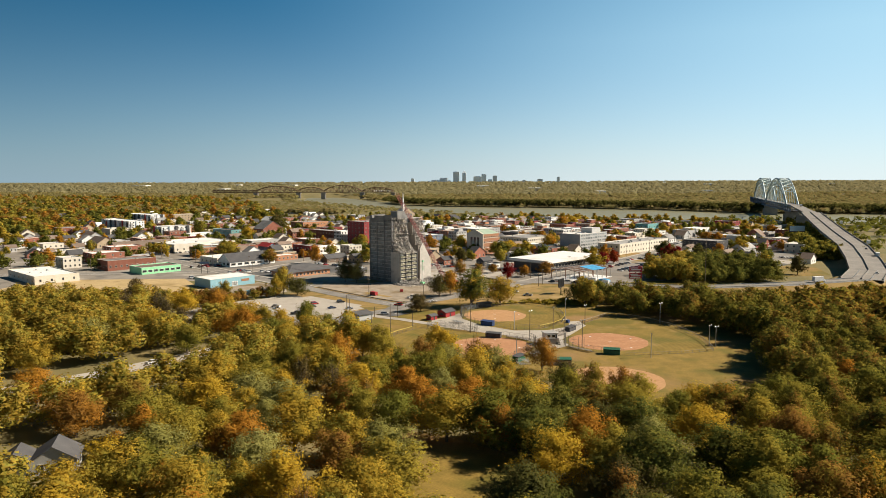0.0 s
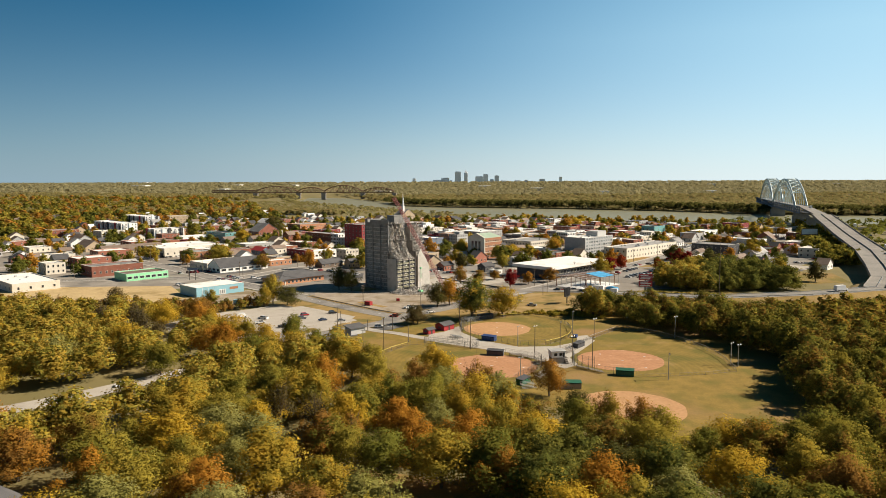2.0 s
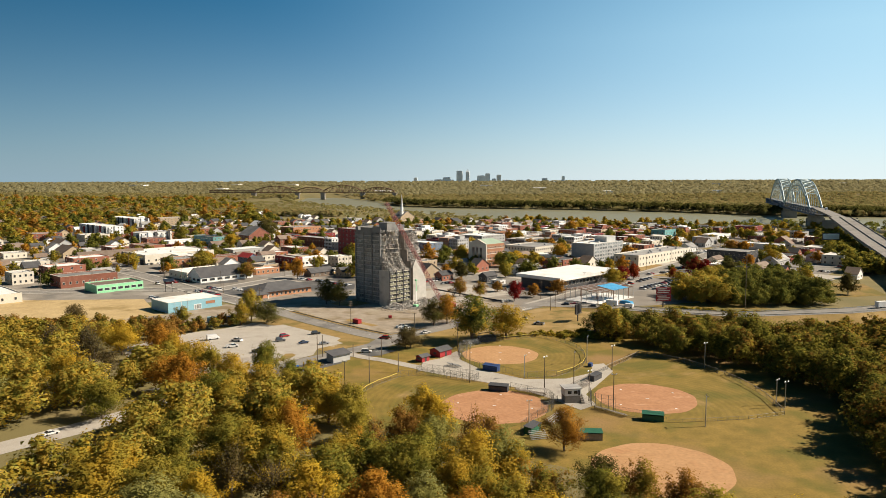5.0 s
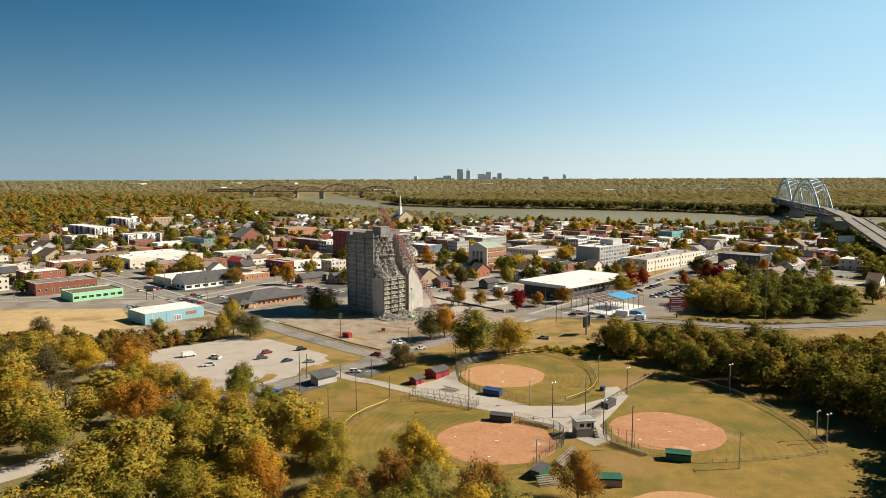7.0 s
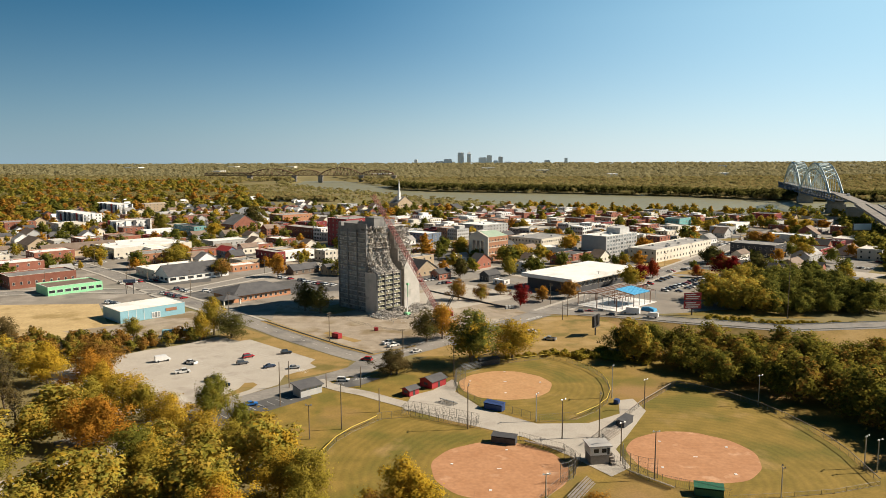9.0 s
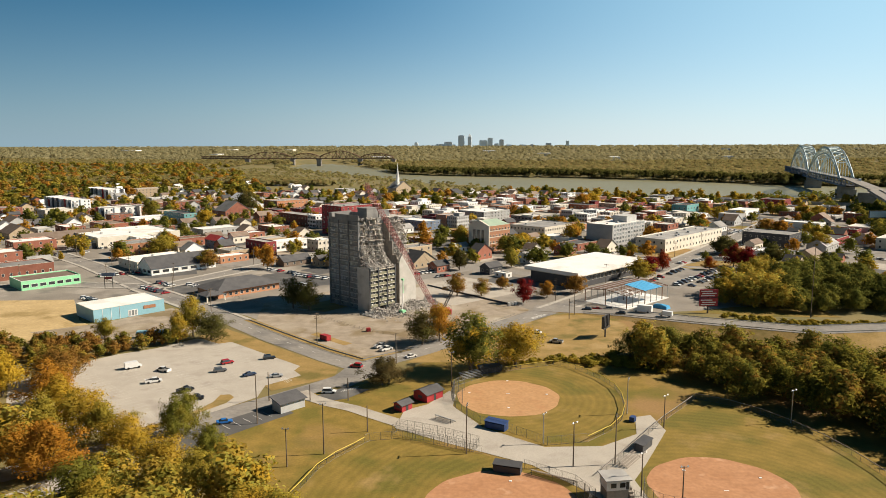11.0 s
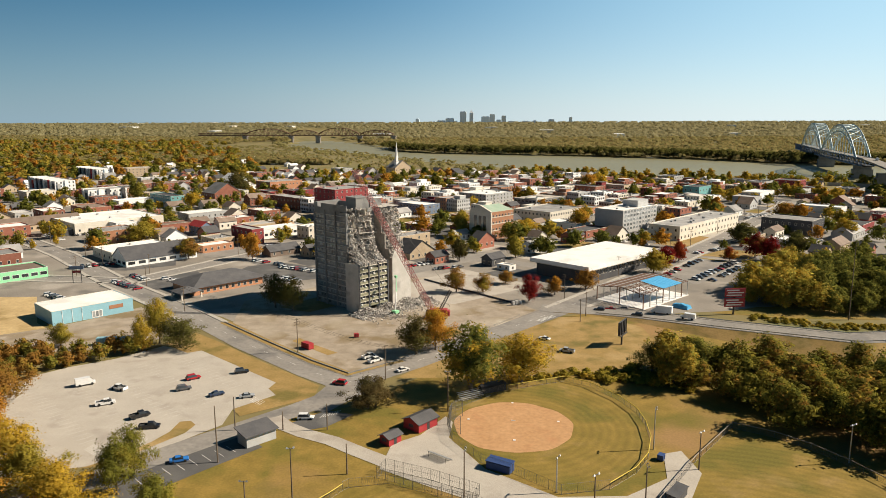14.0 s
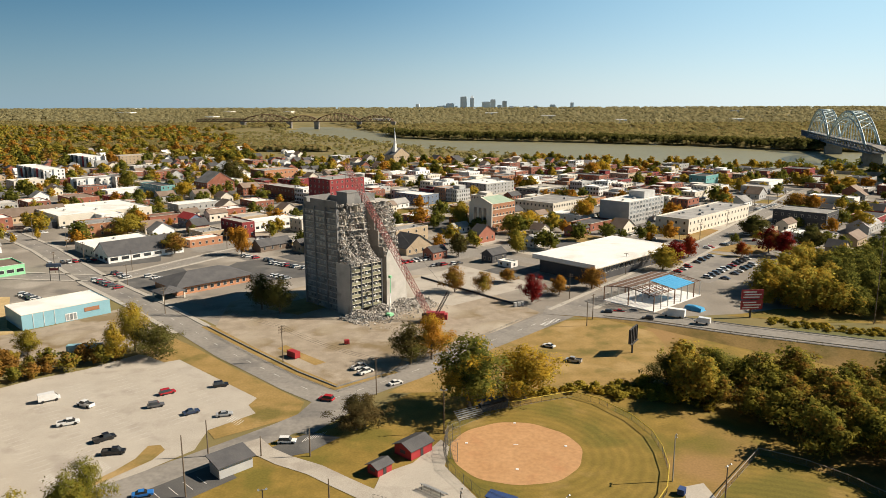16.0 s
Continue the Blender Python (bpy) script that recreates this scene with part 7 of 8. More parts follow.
def backstop(cx, cy, toward, label):
    b = thing("backstop", label, "backstop", pose(cx, cy, 0, 0, 0, toward), "backstops")
    for i in range(7):
        a = radians(-60 + 20 * i)
        x, y = 7 * math.cos(a), 7 * math.sin(a)
        part("post", Solid().tube((x, y, 0), (x, y, 5.2), 0.07, n=5), "mesh", b)
    s = Solid()
    for i in range(6):
        a, c = radians(-60 + 20 * i), radians(-40 + 20 * i)
        for z in (0.2, 1.4, 2.6, 3.9, 5.2):
            s.tube((7 * math.cos(a), 7 * math.sin(a), z), (7 * math.cos(c), 7 * math.sin(c), z), 0.03, n=4)
        for k in range(10):
            p = Vector((7 * math.cos(a), 7 * math.sin(a), 0)).lerp(Vector((7 * math.cos(c), 7 * math.sin(c), 0)), k / 10)
            s.tube(p, p + Vector((0, 0, 5.2)), 0.014, n=3)
    part("netting", s, "mesh", b)


backstop(-6.5, -113.5, 180, "tall chain-link backstop behind the plate")
backstop(42, -181, 215, "tall chain-link backstop behind the plate")
backstop(15, -186, -10, "tall chain-link backstop behind the plate")

for k, (cx, cy, a0) in enumerate(((4.7, -109.5, 180), (56, -174, 215), (2, -185, -10))):
    base_mesh = Solid().prism([(-0.35, -0.35), (0.35, -0.35), (0.35, 0.35), (-0.35, 0.35)], 0, 0.09).mesh("base")
    base_mesh.materials.append(M["white"])
    for q in range(4):
        a = radians(a0 + 90 * q)
        ob = tagged(new("base", base_mesh), "small white square base on the clay", "base", "bases")
        ob.location = (cx + 12.9 * math.cos(a), cy + 12.9 * math.sin(a), 0.07)
    mound = tagged(new("pitching_plate", Solid().prism([(-0.6, -0.15), (0.6, -0.15), (0.6, 0.15), (-0.6, 0.15)], 0, 0.08).mesh("plate")), "narrow white pitching plate on the clay", "plate")
    mound.data.materials.append(M["white"])
    mound.location = (cx, cy, 0.07)


def hut(x, y, turn, w, d, h, wall, roof, label, name="shed", rise=0.3):
    b = thing(name, label, "shed", pose(x, y, 0.12, 0, 0, turn))
    part("wall", Solid().add([(-w, -d, 0), (w, -d, 0), (w, d, 0), (-w, d, 0), (-w, -d, h), (w, -d, h), (w, d, h), (-w, d, h), (0, -d, h + w * rise * 2), (0, d, h + w * rise * 2)],
                             [(0, 1, 5, 8, 4), (1, 2, 6, 5), (2, 3, 7, 9, 6), (3, 0, 4, 7), (4, 8, 9, 7), (5, 6, 9, 8)]), wall, b)
    for sx in (-1, 1):
        e, zt = 0.5, h + w * rise * 2 + 0.05
        x0, z0 = sx * (w + e), h - e * rise * 2 + 0.05
        part("roof", Solid().add([(x0, -d - e, z0), (x0, d + e, z0), (0, d + e, zt), (0, -d - e, zt), (x0, -d - e, z0 + 0.14), (x0, d + e, z0 + 0.14), (0, d + e, zt + 0.14), (0, -d - e, zt + 0.14)],
                                 [(0, 1, 2, 3), (7, 6, 5, 4), (0, 4, 5, 1), (1, 5, 6, 2), (3, 7, 4, 0), (2, 6, 7, 3)]), roof, b)
    part("door", Solid().box(w, -0.5, 0, w + 0.06, 0.5, 2.0), "dark_metal", b)
    part("hatch", Solid().box(-0.9, -d - 0.06, 1.0, 0.9, -d, 1.9), "charcoal", b)
    return b


hut(-21.5, -115.2, -38, 3.0, 3.8, 2.6, "red_paint", "dark_roof", "red concession hut with a dark gabled roof", "concession_hut", 0.2)
hut(-28.5, -125.8, -38, 1.8, 2.3, 2.2, "red_paint", "dark_roof", "small red hut with a dark roof", "hut", 0.2)
shelter = thing("shelter", "grey block shelter with a dark lean-to roof", "shelter", pose(-65.8, -132.2, 0.1, 0, 0, 48))
part("front_wall", Solid().box(0, 0, 0, 8.8, 0.25, 3.0), "grey", shelter)
part("end_wall", Solid().box(0, 0.25, 0, 0.25, 5, 3.4), "grey", shelter)
part("end_wall", Solid().box(8.55, 0.25, 0, 8.8, 5, 3.4), "grey", shelter)
part("roof", Solid().add([(-0.6, -0.7, 3.0), (9.4, -0.7, 3.0), (9.4, 5.8, 4.1), (-0.6, 5.8, 4.1), (-0.6, -0.7, 3.25), (9.4, -0.7, 3.25), (9.4, 5.8, 4.35), (-0.6, 5.8, 4.35)], [(3, 2, 1, 0), (4, 5, 6, 7), (0, 1, 5, 4), (1, 2, 6, 5), (2, 3, 7, 6), (3, 0, 4, 7)]), "dark_roof", shelter)
for x in (0.2, 4.4, 8.6):
    part("post", Solid().box(x - 0.1, 4.9, 0, x + 0.1, 5.1, 4.0), "timber", shelter)


def container(x, y, turn, l, w, h, mat, label, name):
    c = thing(name, label, "container", pose(x, y, 0.1, 0, 0, turn))
    part("body", Solid().box(-l / 2, -w / 2, 0.15, l / 2, w / 2, h), mat, c)
    s = Solid()
    for i in range(int(l / 0.6)):
        s.box(-l / 2 + i * 0.6, -w / 2 - 0.06, 0.2, -l / 2 + i * 0.6 + 0.3, -w / 2, h - 0.1)
    part("corrugation", s, mat, c)
    part("skid", Solid().box(-l / 2, -w / 2, 0, l / 2, -w / 2 + 0.2, 0.15).box(-l / 2, w / 2 - 0.2, 0, l / 2, w / 2, 0.15), "dark_metal", c)


container(-71.5, -48.5, -38, 4.6, 2.3, 2.3, "red_paint", "dark red steel container on the dirt yard", "container")
container(-55.7, -33.5, 20, 1.8, 1.4, 1.6, "red_paint", "small red bin on the dirt", "bin")
container(41.7, -131.2, 60, 2.0, 1.5, 1.5, "dugout_blue", "dark blue waste skip on the path", "skip")
container(-148, -48, 12, 12, 2.5, 2.8, "blue", "light blue storage container behind the hedge", "container")
for k in range(3):
    container(7.5 + k * 1.6, 20 + k * 1.0, 30, 1.2, 1.2, 1.9, "grey", "small grey toilet cabin on the yard", "cabin")

# faded bay lines on the parking lot
s = Solid()
for ax, ay, n in ((-118, -60, 17), (-126, -70, 19), (-134, -79, 20), (-142, -88, 20), (-150, -97, 20), (-152, -108, 18), (-148, -120, 14), (-138, -131, 12)):
    for i in range(n):
        x, y = ax + 0.76 * i * 2.75, ay - 0.65 * i * 2.75
        if x < -76 - max(0, -y - 110) * 0.5:
            s.box(-2.3, -0.06, 0, 2.3, 0.06, 0.004, pose(x, y, 0.09, 0, 0, 50))
tagged(part("faded_bay_lines", s, "faded_line"), "faint worn parking bay lines", "markings", kind="structure")
s = Solid()
for x, y, k in ((-99, -127, 6), (-108, -134, 6), (-75.5, -99, 6)):
    for i in range(k):
        s.box(-1.7, -0.07, 0, 1.7, 0.07, 0.004, pose(x + i * 0.75, y - i * 0.55, 0.09, 0, 0, 75))
for i in range(9):
    s.box(-2.4, -0.06, 0, 2.4, 0.06, 0.004, pose(-86 + i * 2.3, -151 + i * 2.6, 0.09, 0, 0, -40))
for i in range(7):
    s.box(-1.6, -0.06, 0, 1.6, 0.06, 0.004, pose(-51 + i * 0.7, -110.2 + i * 0.55, 0.14, 0, 0, 75))
tagged(part("bay_lines", s, "line"), "white parking bay lines and hatching", "markings", kind="structure")
patch("bay_paving", [(-60, -117), (-50.5, -106), (-42, -108.5), (-48, -117.5), (-55, -121)], 0.12, "dark_asphalt", "small dark parking bay beside the drive", "parking lot")
s = Solid()
for line, z in ((STREET, 0.12), (ROAD_A, 0.11), (CROSS, 0.1)):
    for (x0, y0), (x1, y1) in zip(line, line[1:]):
        d = math.hypot(x1 - x0, y1 - y0)
        for i in range(int(d / 9)):
            k = (i + 0.5) * 9 / d
            s.box(-1.6, -0.07, 0, 1.6, 0.07, 0.004, pose(x0 + (x1 - x0) * k, y0 + (y1 - y0) * k, z, 0, 0, math.degrees(math.atan2(y1 - y0, x1 - x0))))
for i in range(8):
    s.box(-1.4, -0.25, 0, 1.4, 0.25, 0.004, pose(18 + i * 0.95, -3.5 + i * 1.1 - 2, 0.13, 0, 0, -40))
tagged(part("road_lines", s, "line"), "worn white and yellow road markings", "markings", kind="structure")

# low wall round the demolition yard
s = Solid().ribbon([(-116, -16), (-89, -41.5), (-66, -62.5), (-50.5, -74.5), (-36, -60.5), (-20, -41)], 0.4, 0.45, 0.45)
setting("yard_wall", s, "grey_concrete", "low dark concrete wall along the street", "wall")
s = Solid().ribbon([(-38.8, 70.3), (-23, 54), (-11, 42), (8.3, 22.8)], 0.5, 0.8, 0.8)
setting("lot_wall", s, "charcoal", "low dark wall along the lot behind the tower", "wall")
patch("wall_verge", [(-118, -17), (-90, -43.5), (-67, -64.5), (-50.5, -77), (-33, -61), (-35, -58), (-50, -73), (-66, -60), (-88, -40), (-115, -14)], 0.12, "grass", "strip of dry grass below the wall", "lawn")

# dark car yards and small greens in town
for pts, mat, label in (([(-206, 44), (-186, 36), (-158, 44), (-152, 60), (-170, 84), (-184, 78), (-206, 68)], "dark_asphalt", "dark asphalt car yard"), ([(-150, 66), (-118, 58), (-96, 70), (-100, 96), (-130, 112), (-146, 100)], "dark_asphalt", "dark asphalt office parking"), ([(-250, 86), (-212, 84), (-190, 100), (-204, 132), (-236, 142)], "dark_asphalt", "dark asphalt car yard"), ([(80, 78), (104, 68), (146, 118), (122, 142)], "asphalt", "grey parking lot by the highway"), ([(126, 148), (152, 140), (172, 160), (150, 172)], "grass", "small dry lawn at the corner"), ([(-275, 160), (-235, 155), (-225, 180), (-265, 190)], "grass", "small lawn between shops"), ([(-62, 40), (-20, 20), (20, 60), (-20, 100)], "lot", "pale parking yard behind the tower"), ([(95, 12), (125, 5), (165, 5), (160, 22), (120, 24)], "lawn", "small green lawn by the highway"), ([(190, 40), (260, 60), (270, 110), (230, 120), (185, 90)], "lawn", "green lawn below the bridge road"), ([(-100, 10), (-84, 2), (-70, 20), (-84, 34)], "grass", "dry grass beside the tower")):
    patch("yard", pts, 0.075, mat, label, "paving")

# lots and streets between the blocks
lots = {}
lot_pick = random.Random(23)
for i in range(-24, 22):
    for j in range(-1, 32):
        c = u * ((i - 0.5) * 22) + v * ((j + 0.5) * 26) + Vector((-60, 60))
        street = j % 4 == 3 or i % 6 == 0
        mat = "asphalt" if street else lot_pick.choice(["lot", "dark_asphalt", "dark_asphalt", "grass", "asphalt", "lawn", "dark_asphalt", "dirt", "", "", ""])
        if mat and inside(c.x, c.y, TOWN) and c.y > 85 + abs(c.x) * 0.12:
            lots.setdefault(mat, Solid())
            hw, hd = (5.5 if i % 6 == 0 and j % 4 != 3 else 11), (5.5 if j % 4 == 3 and i % 6 else 13)
            lots[mat].add([(*(c + u * a * hw + v * b * hd), 0.05) for a, b in ((-1, -1), (1, -1), (1, 1), (-1, 1))], [(0, 1, 2, 3)])
for mat, s in lots.items():
    setting("town_lots", s, mat, {"lot": "pale asphalt lots between the buildings", "dark_asphalt": "dark asphalt lots between the buildings", "concrete": "pale concrete yards in town", "grass": "dry grass plots in town", "asphalt": "grey streets of the town grid", "lawn": "green plots between the buildings", "dirt": "bare dirt plots in town"}[mat], "paving")

# cars past counting along the streets
full_bays = set()
for hue, n in (("car_white", 260), ("car_black", 170), ("car_silver", 130), ("car_red", 40)):
    s, done = Solid(), 0
    while done < n:
        i, j = lot_pick.randint(-22, 20), lot_pick.choice([3, 7, 11, 15, 19, 23, 1, 5, 9, 13, 17])
        side = lot_pick.choice([-4.2, 4.2])
        c = u * (i * 22 + lot_pick.uniform(-11, 11)) + v * ((j + 0.5) * 26 + side) + Vector((-60, 60))
        done += 1
        if not inside(c.x, c.y, TOWN) or c.y < 150 or not free(c.x + 1.5, c.y, 3, 3, 1.5):
            continue
        for q in range(lot_pick.choice([1, 1, 2, 4])):
            m = pose(c.x + u.x * 2.8 * q, c.y + u.y * 2.8 * q, 0.06, 0, 0, GRID if q == 0 and lot_pick.random() < 0.5 else GRID + 90)
            if q and not free(c.x + u.x * 2.8 * q + 1.5, c.y + u.y * 2.8 * q, 3, 3, 0.5):
                break
            s.box(-2.3, -0.9, 0.3, 2.3, 0.9, 0.85, m).box(-1.35, -0.72, 1.32, 0.75, 0.72, 1.46, m).box(-1.6, -0.78, 0.85, 1.1, 0.78, 1.32, m)
    for a, b, turn in ROWS:
        n = int(math.hypot(b[0] - a[0], b[1] - a[1]) / 2.9)
        for i in range(n if a[1] > 150 else 0):
            if lot_pick.random() < {"car_white": 0.4, "car_black": 0.25, "car_silver": 0.2, "car_red": 0.08}[hue] and (a, i) not in full_bays:
                full_bays.add((a, i))
                m = pose(a[0] + (b[0] - a[0]) * (i + 0.5) / n, a[1] + (b[1] - a[1]) * (i + 0.5) / n, 0.09, 0, 0, turn)
                s.box(-2.3, -0.9, 0.3, 2.3, 0.9, 0.85, m).box(-1.35, -0.72, 1.32, 0.75, 0.72, 1.46, m).box(-1.6, -0.78, 0.85, 1.1, 0.78, 1.32, m)
    row = tagged(part("parked_cars", s, M[hue]), hue[4:] + " cars parked along the town streets", "cars", kind="stuff")
    row.data.materials.append(M["glass"])
    for i in range(len(s.f)):
        row.data.polygons[i].material_index = 1 if i % 18 >= 12 else 0

# town trees
tt = np.random.default_rng(12)
spots = []
while len(spots) < 780:
    x, y = tt.uniform(-640, 400), tt.uniform(60, 840)
    if inside(x, y, TOWN) and not inside(x, y, KEEP_OPEN) and free(x + u.x * 3 - v.x * 3, y + u.y * 3 - v.y * 3, 6, 6, 0.5):
        h = tt.uniform(6, 14)
        spots.append((x, y, h, h * tt.uniform(0.42, 0.6)))
for name, leaf, words, n0, n1 in (("town_trees", "mixed", "autumn street trees scattered through the town", 0, 260), ("town_maples", "orange", "orange maples scattered through the town", 260, 370), ("town_evergreens", "grove", "green trees scattered through the town", 370, 780)):
    joined_trees(name, [p for p in spots[n0:n1] if p[1] < 330], FAR_TREES, leaf, words, n0 + 5)
    joined_trees("distant_" + name, [p for p in spots[n0:n1] if p[1] >= 330], HILL_TREES, leaf, words, n0 + 6)


# ---- bridges and skyline ----
AX = Vector((102, 450)).normalized()


def arch_bridge():
    b = thing("arch_bridge", "pale blue steel double-arch river bridge with roadway deck", "bridge")
    start, mid, end = Vector((512, 752)), Vector((566, 990)), Vector((618, 1200))
    side = Vector((AX.y, -AX.x))
    s = Solid()
    s.ribbon([(446, 530, 25.5), (507, 727, 28), (566, 990, 28), (618, 1200, 28), (640, 1290, 27)], 16, 0, 2.0)
    part("deck", s, "asphalt", b)
    g = Solid()
    line = [(507, 727), (566, 990), (618, 1200), (640, 1290)]
    for off in (-8.2, 8.2):
        for (x0, y0), (x1, y1) in zip(line, line[1:]):
            for zz in (27.6, 17.5):
                g.tube((x0 + off, y0, zz), (x1 + off, y1, zz), 1.0, n=4)
            for i in range(12):
                k0, k1 = i / 12, (i + 1) / 12
                g.tube((x0 + (x1 - x0) * k0 + off, y0 + (y1 - y0) * k0, 17.5), (x0 + (x1 - x0) * k1 + off, y0 + (y1 - y0) * k1, 27.6), 0.5, n=4)
                g.tube((x0 + (x1 - x0) * k0 + off, y0 + (y1 - y0) * k0, 17.5), (x0 + (x1 - x0) * k0 + off, y0 + (y1 - y0) * k0, 27.6), 0.5, n=4)
    # girder colour is darker than the arches, for the shade under the deck
    part("girder", g, "steel_blue", b, "steel girders under the deck, coloured darker for its shade")
    part("lower_deck", Solid().ribbon([(507, 727, 18), (566, 990, 18), (618, 1200, 18), (640, 1290, 18)], 15, 0, 1.0), "dark_metal", b)
    for p, q in ((start, mid), (mid, end)):
        for sd in (-1, 1):
            rib = Solid()
            n = 14
            up = []
            for i in range(n + 1):
                c = p.lerp(q, i / n) + side * 9 * sd
                k = 1 - (2 * i / n - 1) ** 2
                up.append((Vector((c.x, c.y, 28 + 44 * k)), Vector((c.x, c.y, 26 + 36 * k)), Vector((c.x, c.y, 28))))
            for i in range(n):
                rib.tube(up[i][0], up[i + 1][0], 1.2, n=4).tube(up[i][1], up[i + 1][1], 1.1, n=4).tube(up[i][0], up[i + 1][1], 0.55, n=4)
            for i in range(1, n):
                rib.tube(up[i][0], up[i][1], 0.4, n=4).tube(up[i][1], up[i][2], 0.45, n=4)
            part("arch_rib", rib, "bridge_blue", b)
        br = Solid()
        for i in range(2, 13):
            c = p.lerp(q, i / 14)
            k = 28 + 44 * (1 - (2 * i / 14 - 1) ** 2)
            c2 = p.lerp(q, (i + 1) / 14)
            k2 = 28 + 44 * (1 - (2 * (i + 1) / 14 - 1) ** 2)
            a, d = Vector((*(c - side * 9), k)), Vector((*(c + side * 9), k))
            br.tube(a, d, 0.7, n=4)
            if i < 12:
                br.tube(a, Vector((*(c2 + side * 9), k2)), 0.5, n=4).tube(d, Vector((*(c2 - side * 9), k2)), 0.5, n=4)
        tagged(part("bracing", br, "bridge_blue", b), kind="stuff")
    for c in (start, mid, end, Vector((468, 600))):
        pier = Solid()
        a, d = c - side * 10, c + side * 10
        m = Matrix.Translation((c.x, c.y, 0)) @ Matrix.Rotation(math.atan2(AX.y, AX.x), 4, "Z")
        pier.box(-5, -13, -10, 5, 13, 12, m).box(-3.5, -11, 12, 3.5, 11, 17.4, m)
        part("pier", pier, "grey_concrete", b)
    return b


arch_bridge()
APPROACH = [(245, -14, 7.2), (272, 30, 7.6), (298, 90, 9), (330, 172, 12), (366, 290, 17), (405, 410, 22), (446, 530, 25.5)]
s = Solid().ribbon(APPROACH, 25, 0, 1.6)
s.ribbon([(x, y, z + 0.9) for x, y, z in APPROACH], 0.6, 0, 0.9)
for off in (-12.2, 12.2):
    s.ribbon([(x + 0.92 * off, y - 0.38 * off, z + 0.9) for x, y, z in APPROACH], 0.4, 0, 0.9)
for x, y, z in APPROACH[1:-1]:
    for off in (-7, 7):
        s.tube((x + 0.92 * off, y - 0.38 * off, 0), (x + 0.92 * off, y - 0.38 * off, z - 1.6), 1.0, n=8)
setting("bridge_approach", s, "asphalt", "elevated grey bridge approach road", "road")


def truss_bridge():
    b = thing("railway_bridge", "dark steel truss railway bridge with stone piers", "bridge")
    Y, Z = 2150, 25
    for x0, x1, low, rise in ((-1030, -950, 8, 9), (-950, -866, 8, 9), (-866, -706, 5, 23), (-704, -612, 8, 19), (-610, -467, 5, 26), (-465, -350, 5, 18)):
        s = Solid()
        n = 12
        for i in range(n):
            p, q = x0 + (x1 - x0) * i / n, x0 + (x1 - x0) * (i + 1) / n
            h0, h1 = (low + (rise - low) * math.sin(math.pi * j / n) ** 0.8 for j in (i, i + 1))
            for off in (-5, 5):
                P, Q, R, T = (Vector((p, Y + off, Z)), Vector((q, Y + off, Z)), Vector((p, Y + off, Z + h0)), Vector((q, Y + off, Z + h1)))
                s.tube(P, Q, 1.2, n=4).tube(R, T, 1.1, n=4).tube(P, R, 0.55, n=4).tube(R if i % 2 else P, Q if i % 2 else T, 0.55, n=4)
        part("truss", s, "rust_iron", b)
    for x in (-866, -705, -611, -466, -350):
        part("pier", Solid().box(x - 7, Y - 9, -12, x + 7, Y + 9, 20).box(x - 8.5, Y - 10, 20, x + 8.5, Y + 10, 23.5), "timber", b, "weathered stone pier")


truss_bridge()
for x0, x1, top in ((-536, -514, 76), (-466, -440, 54), (-425, -403, 58), (-395, -340, 65), (-338, -284, 79), (-281, -262, 61), (-244, -203, 122), (-181, -156, 126), (-104, -50, 89), (-49, -16, 104), (-5, 24, 68), (28, 57, 94), (68, 112, 60), (160, 207, 60), (232, 254, 63), (334, 370, 70), (467, 485, 84), (594, 648, 55)):
    w, base = x1 - x0, land(x0, 4500)
    t = thing("skyscraper", "distant hazy city tower on the skyline", "skyscraper", pose((x0 + x1) / 2, 4500, base), "far skyline")
    h = top - base
    if top == 126:
        part("shaft", Solid().box(-w / 2, -12, 0, w / 2, 12, h * 0.82), "city", t)
        part("crown", Solid().add([(-w / 2, -12, h * 0.82), (w / 2, -12, h * 0.82), (w / 2, 12, h * 0.82), (-w / 2, 12, h * 0.82), (0, 0, h + 6)], [(0, 1, 4), (1, 2, 4), (2, 3, 4), (3, 0, 4)]), "city", t)
    else:
        part("shaft", Solid().box(-w / 2, -12, 0, w / 2, 12, h - 3), "city", t)
        part("crown", Solid().box(-w / 2.6, -8, h - 3, w / 2.6, 8, h), "city", t)

# pale sheds far out on the plain
shed_rng = random.Random(40)
for _ in range(15):
    y = shed_rng.uniform(2300, 4400)
    x = shed_rng.uniform(-0.55, 0.6) * (y + 500)
    if y < 3450 and inside(x, y, RIVER):
        continue
    b = thing("warehouse", "distant pale warehouse among the far woods", "warehouse", pose(x, y, land(x, y)), "far warehouses")
    w, h = shed_rng.uniform(14, 40), shed_rng.uniform(10, 12)
    part("wall", Solid().box(-w, -35, -4, w, 35, h), shed_rng.choice(["cream", "white"]), b)
    part("roof", Solid().box(-w - 0.5, -35.5, h, w + 0.5, 35.5, h + 1), "white_roof", b)

# woods to the horizon
far_rng = np.random.default_rng(8)


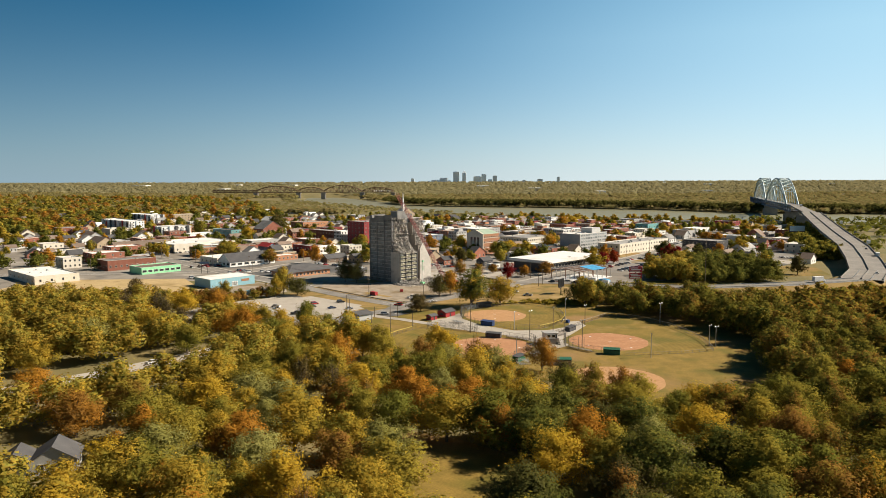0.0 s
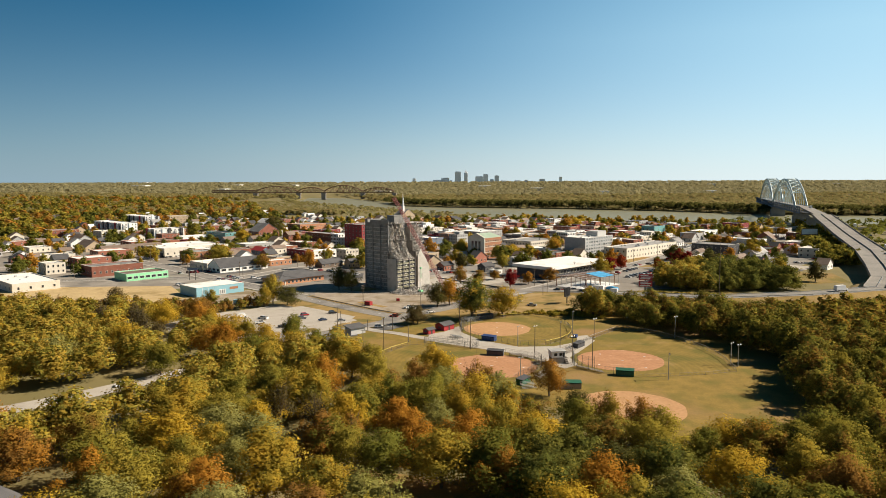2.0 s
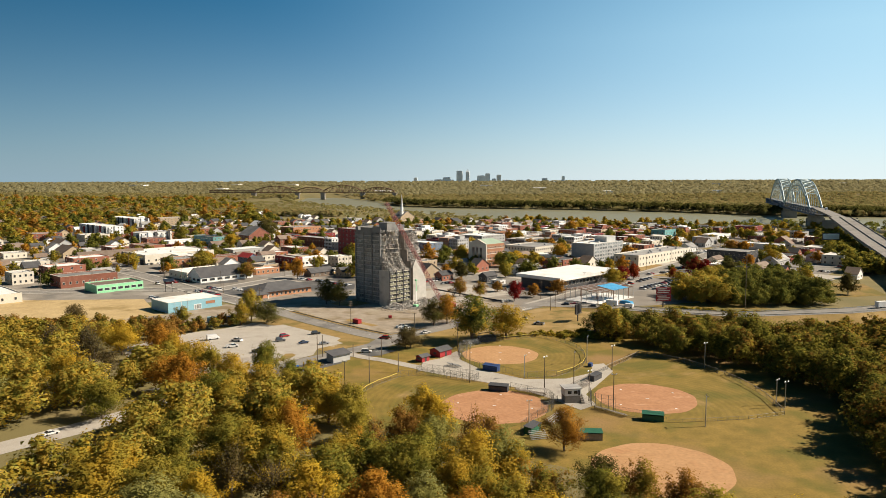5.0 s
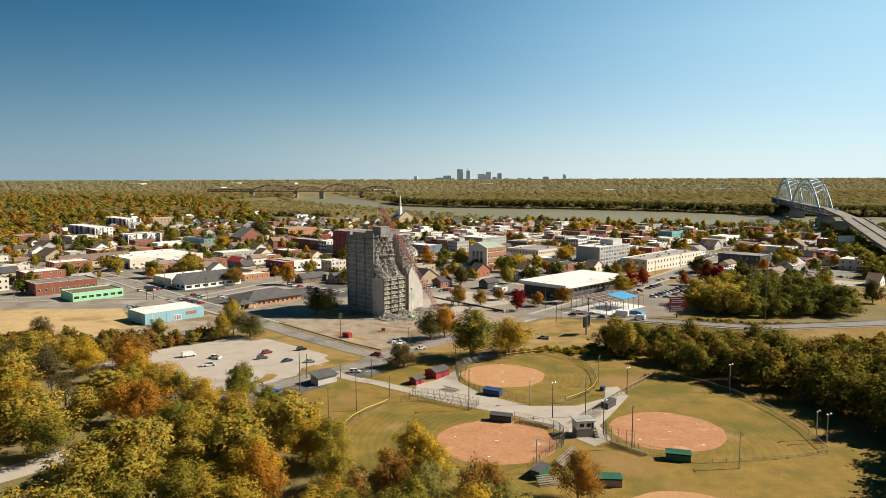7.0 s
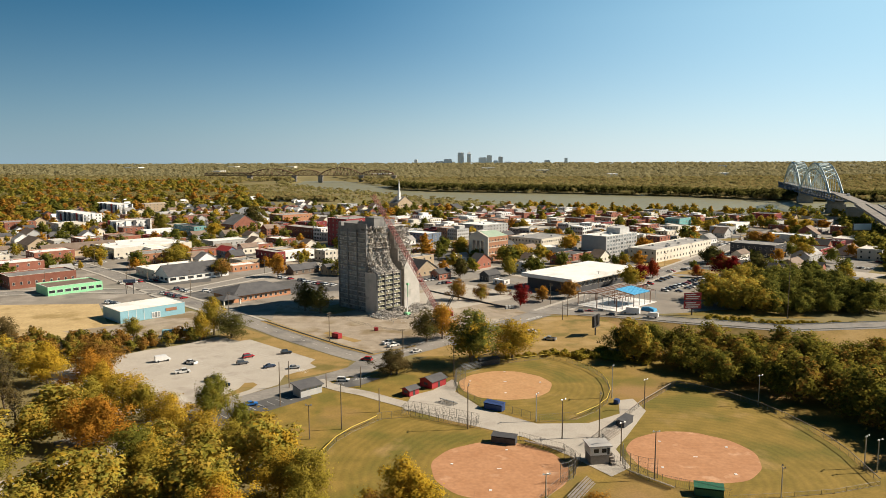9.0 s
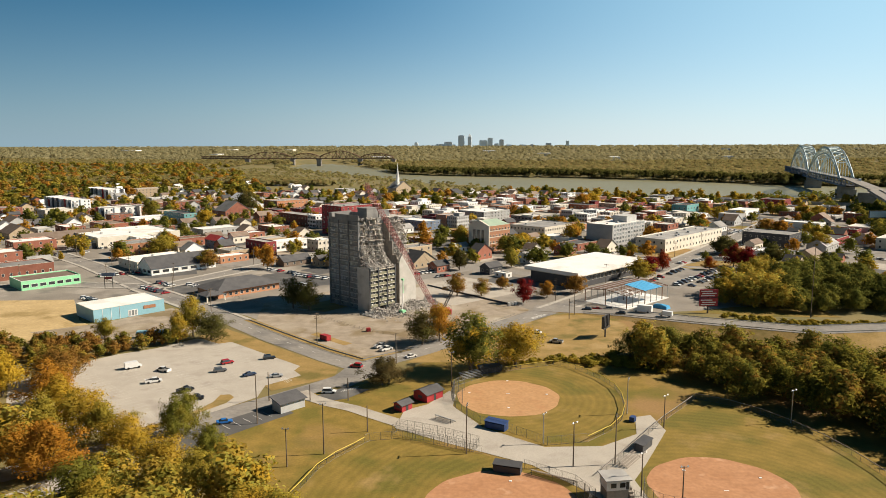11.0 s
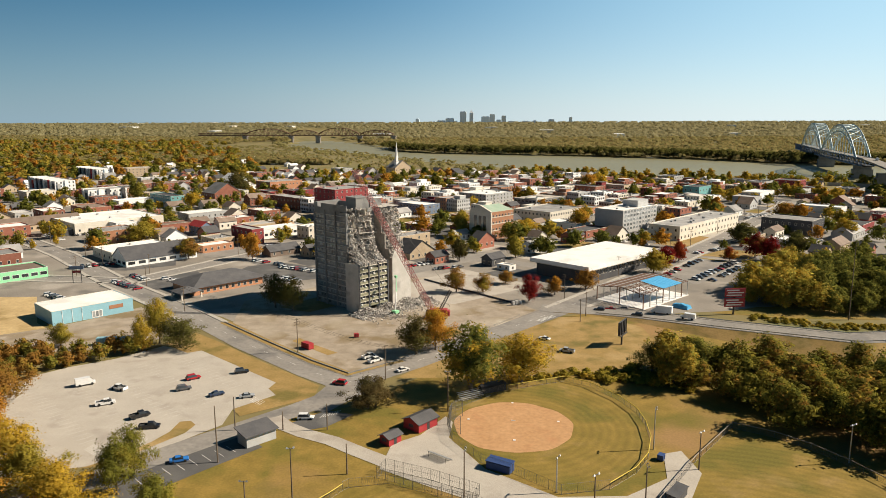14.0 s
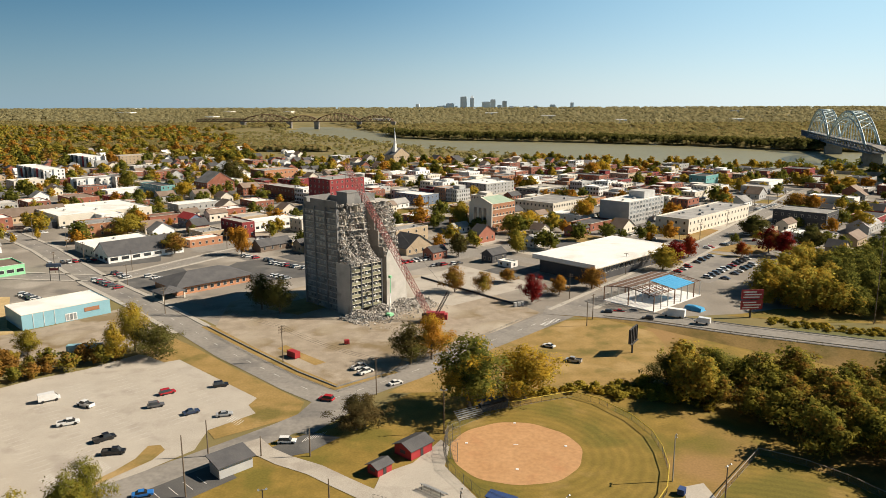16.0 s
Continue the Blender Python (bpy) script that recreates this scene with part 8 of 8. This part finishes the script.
def far_wood(name, spots, label, leaf, leaves=16):
    """Distant tree crowns, each a knot of leaf sheets standing on the land."""
    chunks, lean = [], []
    for x, y, h, r in spots:
        z = land(x, y)
        c = far_rng.normal(size=(leaves, 3))
        c /= np.linalg.norm(c, axis=1)[:, None]
        c[:, 2] = np.abs(c[:, 2]) * 1.3 - 0.3
        nrm = c + np.array([0, 0, 0.5]) + far_rng.normal(scale=0.3, size=c.shape)
        nrm /= np.linalg.norm(nrm, axis=1)[:, None]
        a = np.cross(nrm, far_rng.normal(size=c.shape))
        a /= np.linalg.norm(a, axis=1)[:, None]
        b = np.cross(nrm, a)
        k = r * far_rng.uniform(1.1, 2.1, (leaves, 1)) / math.sqrt(leaves)
        p = np.array([x, y, z + h * 0.58]) + c * np.array([r, r, h * 0.42]) * far_rng.uniform(0.7, 1.05, (leaves, 1))
        chunks.append(np.stack([p - a * k - b * k * 0.6, p + a * k - b * k * 0.6, p + b * k * 1.2], axis=1).reshape(-1, 3))
        q = c * 0.6 + np.array([0, 0, 0.95])
        lean.append(np.repeat(q / np.linalg.norm(q, axis=1)[:, None], 3, axis=0))
    me = sheet_mesh(name, np.concatenate(chunks), 3, np.concatenate(lean))
    me.materials.append(LEAF[leaf])
    return tagged(new(name, me), label, "trees", kind="stuff")


OPEN_BANK = [(-760, 2100), (-330, 1540), (-116, 1210), (40, 990), (10, 840), (-160, 830), (-420, 1150), (-900, 1700)]


def scatter(n, area, hmin, hmax, rmin, rmax):
    out = []
    while len(out) < n:
        x, y = area(far_rng.random(), far_rng.random())
        if inside(x, y, OPEN_BANK) or (650 < y < 3450 and inside(x, y, RIVER)) or (inside(x, y, TOWN) and y < 760):
            continue
        out.append((x, y, far_rng.uniform(hmin, hmax), far_rng.uniform(rmin, rmax)))
    return out


def bank_row(line, n, off, hmin, hmax):
    out = []
    seg = [(Vector(a), Vector(b)) for a, b in zip(line, line[1:])]
    wt = np.array([min((b - a).length, 1200) for a, b in seg])
    for i in far_rng.choice(len(seg), n, p=wt / wt.sum()):
        a, b = seg[i]
        p = a.lerp(b, far_rng.random())
        if abs(p.x) < 1700:
            out.append((p.x + far_rng.normal() * 12, p.y + off + abs(far_rng.normal()) * 25, far_rng.uniform(hmin, hmax), far_rng.uniform(5, 9)))
    return out


far_wood("far_bank_woods", bank_row(FAR_BANK[1:10], 2100, 12, 14, 22), "dark green riverside woods on the far bank", "dark", 44)
# bank, plain and horizon woods take the haze-paled leaf colours
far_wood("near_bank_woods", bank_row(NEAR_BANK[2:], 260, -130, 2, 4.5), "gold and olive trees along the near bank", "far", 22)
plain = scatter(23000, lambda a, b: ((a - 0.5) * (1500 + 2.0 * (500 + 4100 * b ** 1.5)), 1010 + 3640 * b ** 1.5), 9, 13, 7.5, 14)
far_wood("plain_woods", [p for p in plain if p[1] < 2300], "olive autumn woods of the far plain, slightly paled for haze", "far", 34)
far_wood("horizon_woods", [p for p in plain if p[1] >= 2300], "woods towards the horizon, paled for haze", "distant", 14)
hill = scatter(2150, lambda a, b: (-130 - a * 1250 - b * 700, 400 + 1500 * b ** 1.2), 12, 20, 8, 13)
hill = [p for p in hill if not any(math.hypot(p[0] - a, p[1] - b - 8) < 13 for a, b in taken)]
joined_trees("hill_woods", hill[:850], HILL_TREES, "mixed", "green and gold woods beyond the town", 31)
joined_trees("hill_maples", hill[850:1250], HILL_TREES, "orange", "orange and rust maples beyond the town", 32)
joined_trees("hill_evergreens", hill[1250:1450], HILL_TREES, "grove", "dark green trees beyond the town", 33)
joined_trees("hill_reds", hill[1450:1600], HILL_TREES, "rust", "russet trees beyond the town", 35)
joined_trees("hill_greens", hill[1600:], HILL_TREES, "woods", "broad green and gold trees beyond the town", 34)
low = [(x, y, h, r) for x, y, h, r in ((*p, far_rng.uniform(2, 4.5), far_rng.uniform(2.5, 5)) for p in (((-850 + 900 * far_rng.random()), 830 + 1000 * far_rng.random()) for _ in range(2200))) if inside(x, y, OPEN_BANK) and not inside(x, y, RIVER)]
# scrub takes the same leaf colour paled for haze
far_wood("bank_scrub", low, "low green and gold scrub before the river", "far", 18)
bank = [(60 + 420 * k + far_rng.uniform(-14, 14), 812 - 180 * k + far_rng.uniform(-16, 22), far_rng.uniform(7, 14), far_rng.uniform(4.5, 7.5)) for k in far_rng.random(60)]
joined_trees("bank_trees", bank, HILL_TREES, "mixed", "gold and green trees between floodwall and river", 41)
far_wood("east_woods", scatter(700, lambda a, b: (330 + a * 900, 60 + 640 * b), 9, 15, 5, 9), "gold and green woods beside the bridge road", "grove", 24)

for x, y, z, kind, paint, turn in ((300, 62, 7.9, "sedan", "silver", 68), (318, 108, 9.1, "truck", "white", 68), (330, 150, 10.7, "suv", "black", 68), (352, 190, 12.2, "truck", "white", 69), (360, 235, 14, "sedan", "white", 69), (384, 280, 15.7, "suv", "grey", 70), (395, 335, 17.8, "sedan", "black", 71), (412, 370, 19.3, "truck", "white", 71), (418, 410, 21.1, "sedan", "red", 72), (440, 470, 23.3, "suv", "white", 74), (455, 505, 24.3, "sedan", "grey", 75), (500, 690, 27.5, "truck", "white", 77), (268, 12, 7.4, "sedan", "white", 58)):
    park(kind, paint, x, y, turn, z)
park("truck", "white", 214, -23, 20, 6.6)
park("sedan", "white", -134, -221, 55)
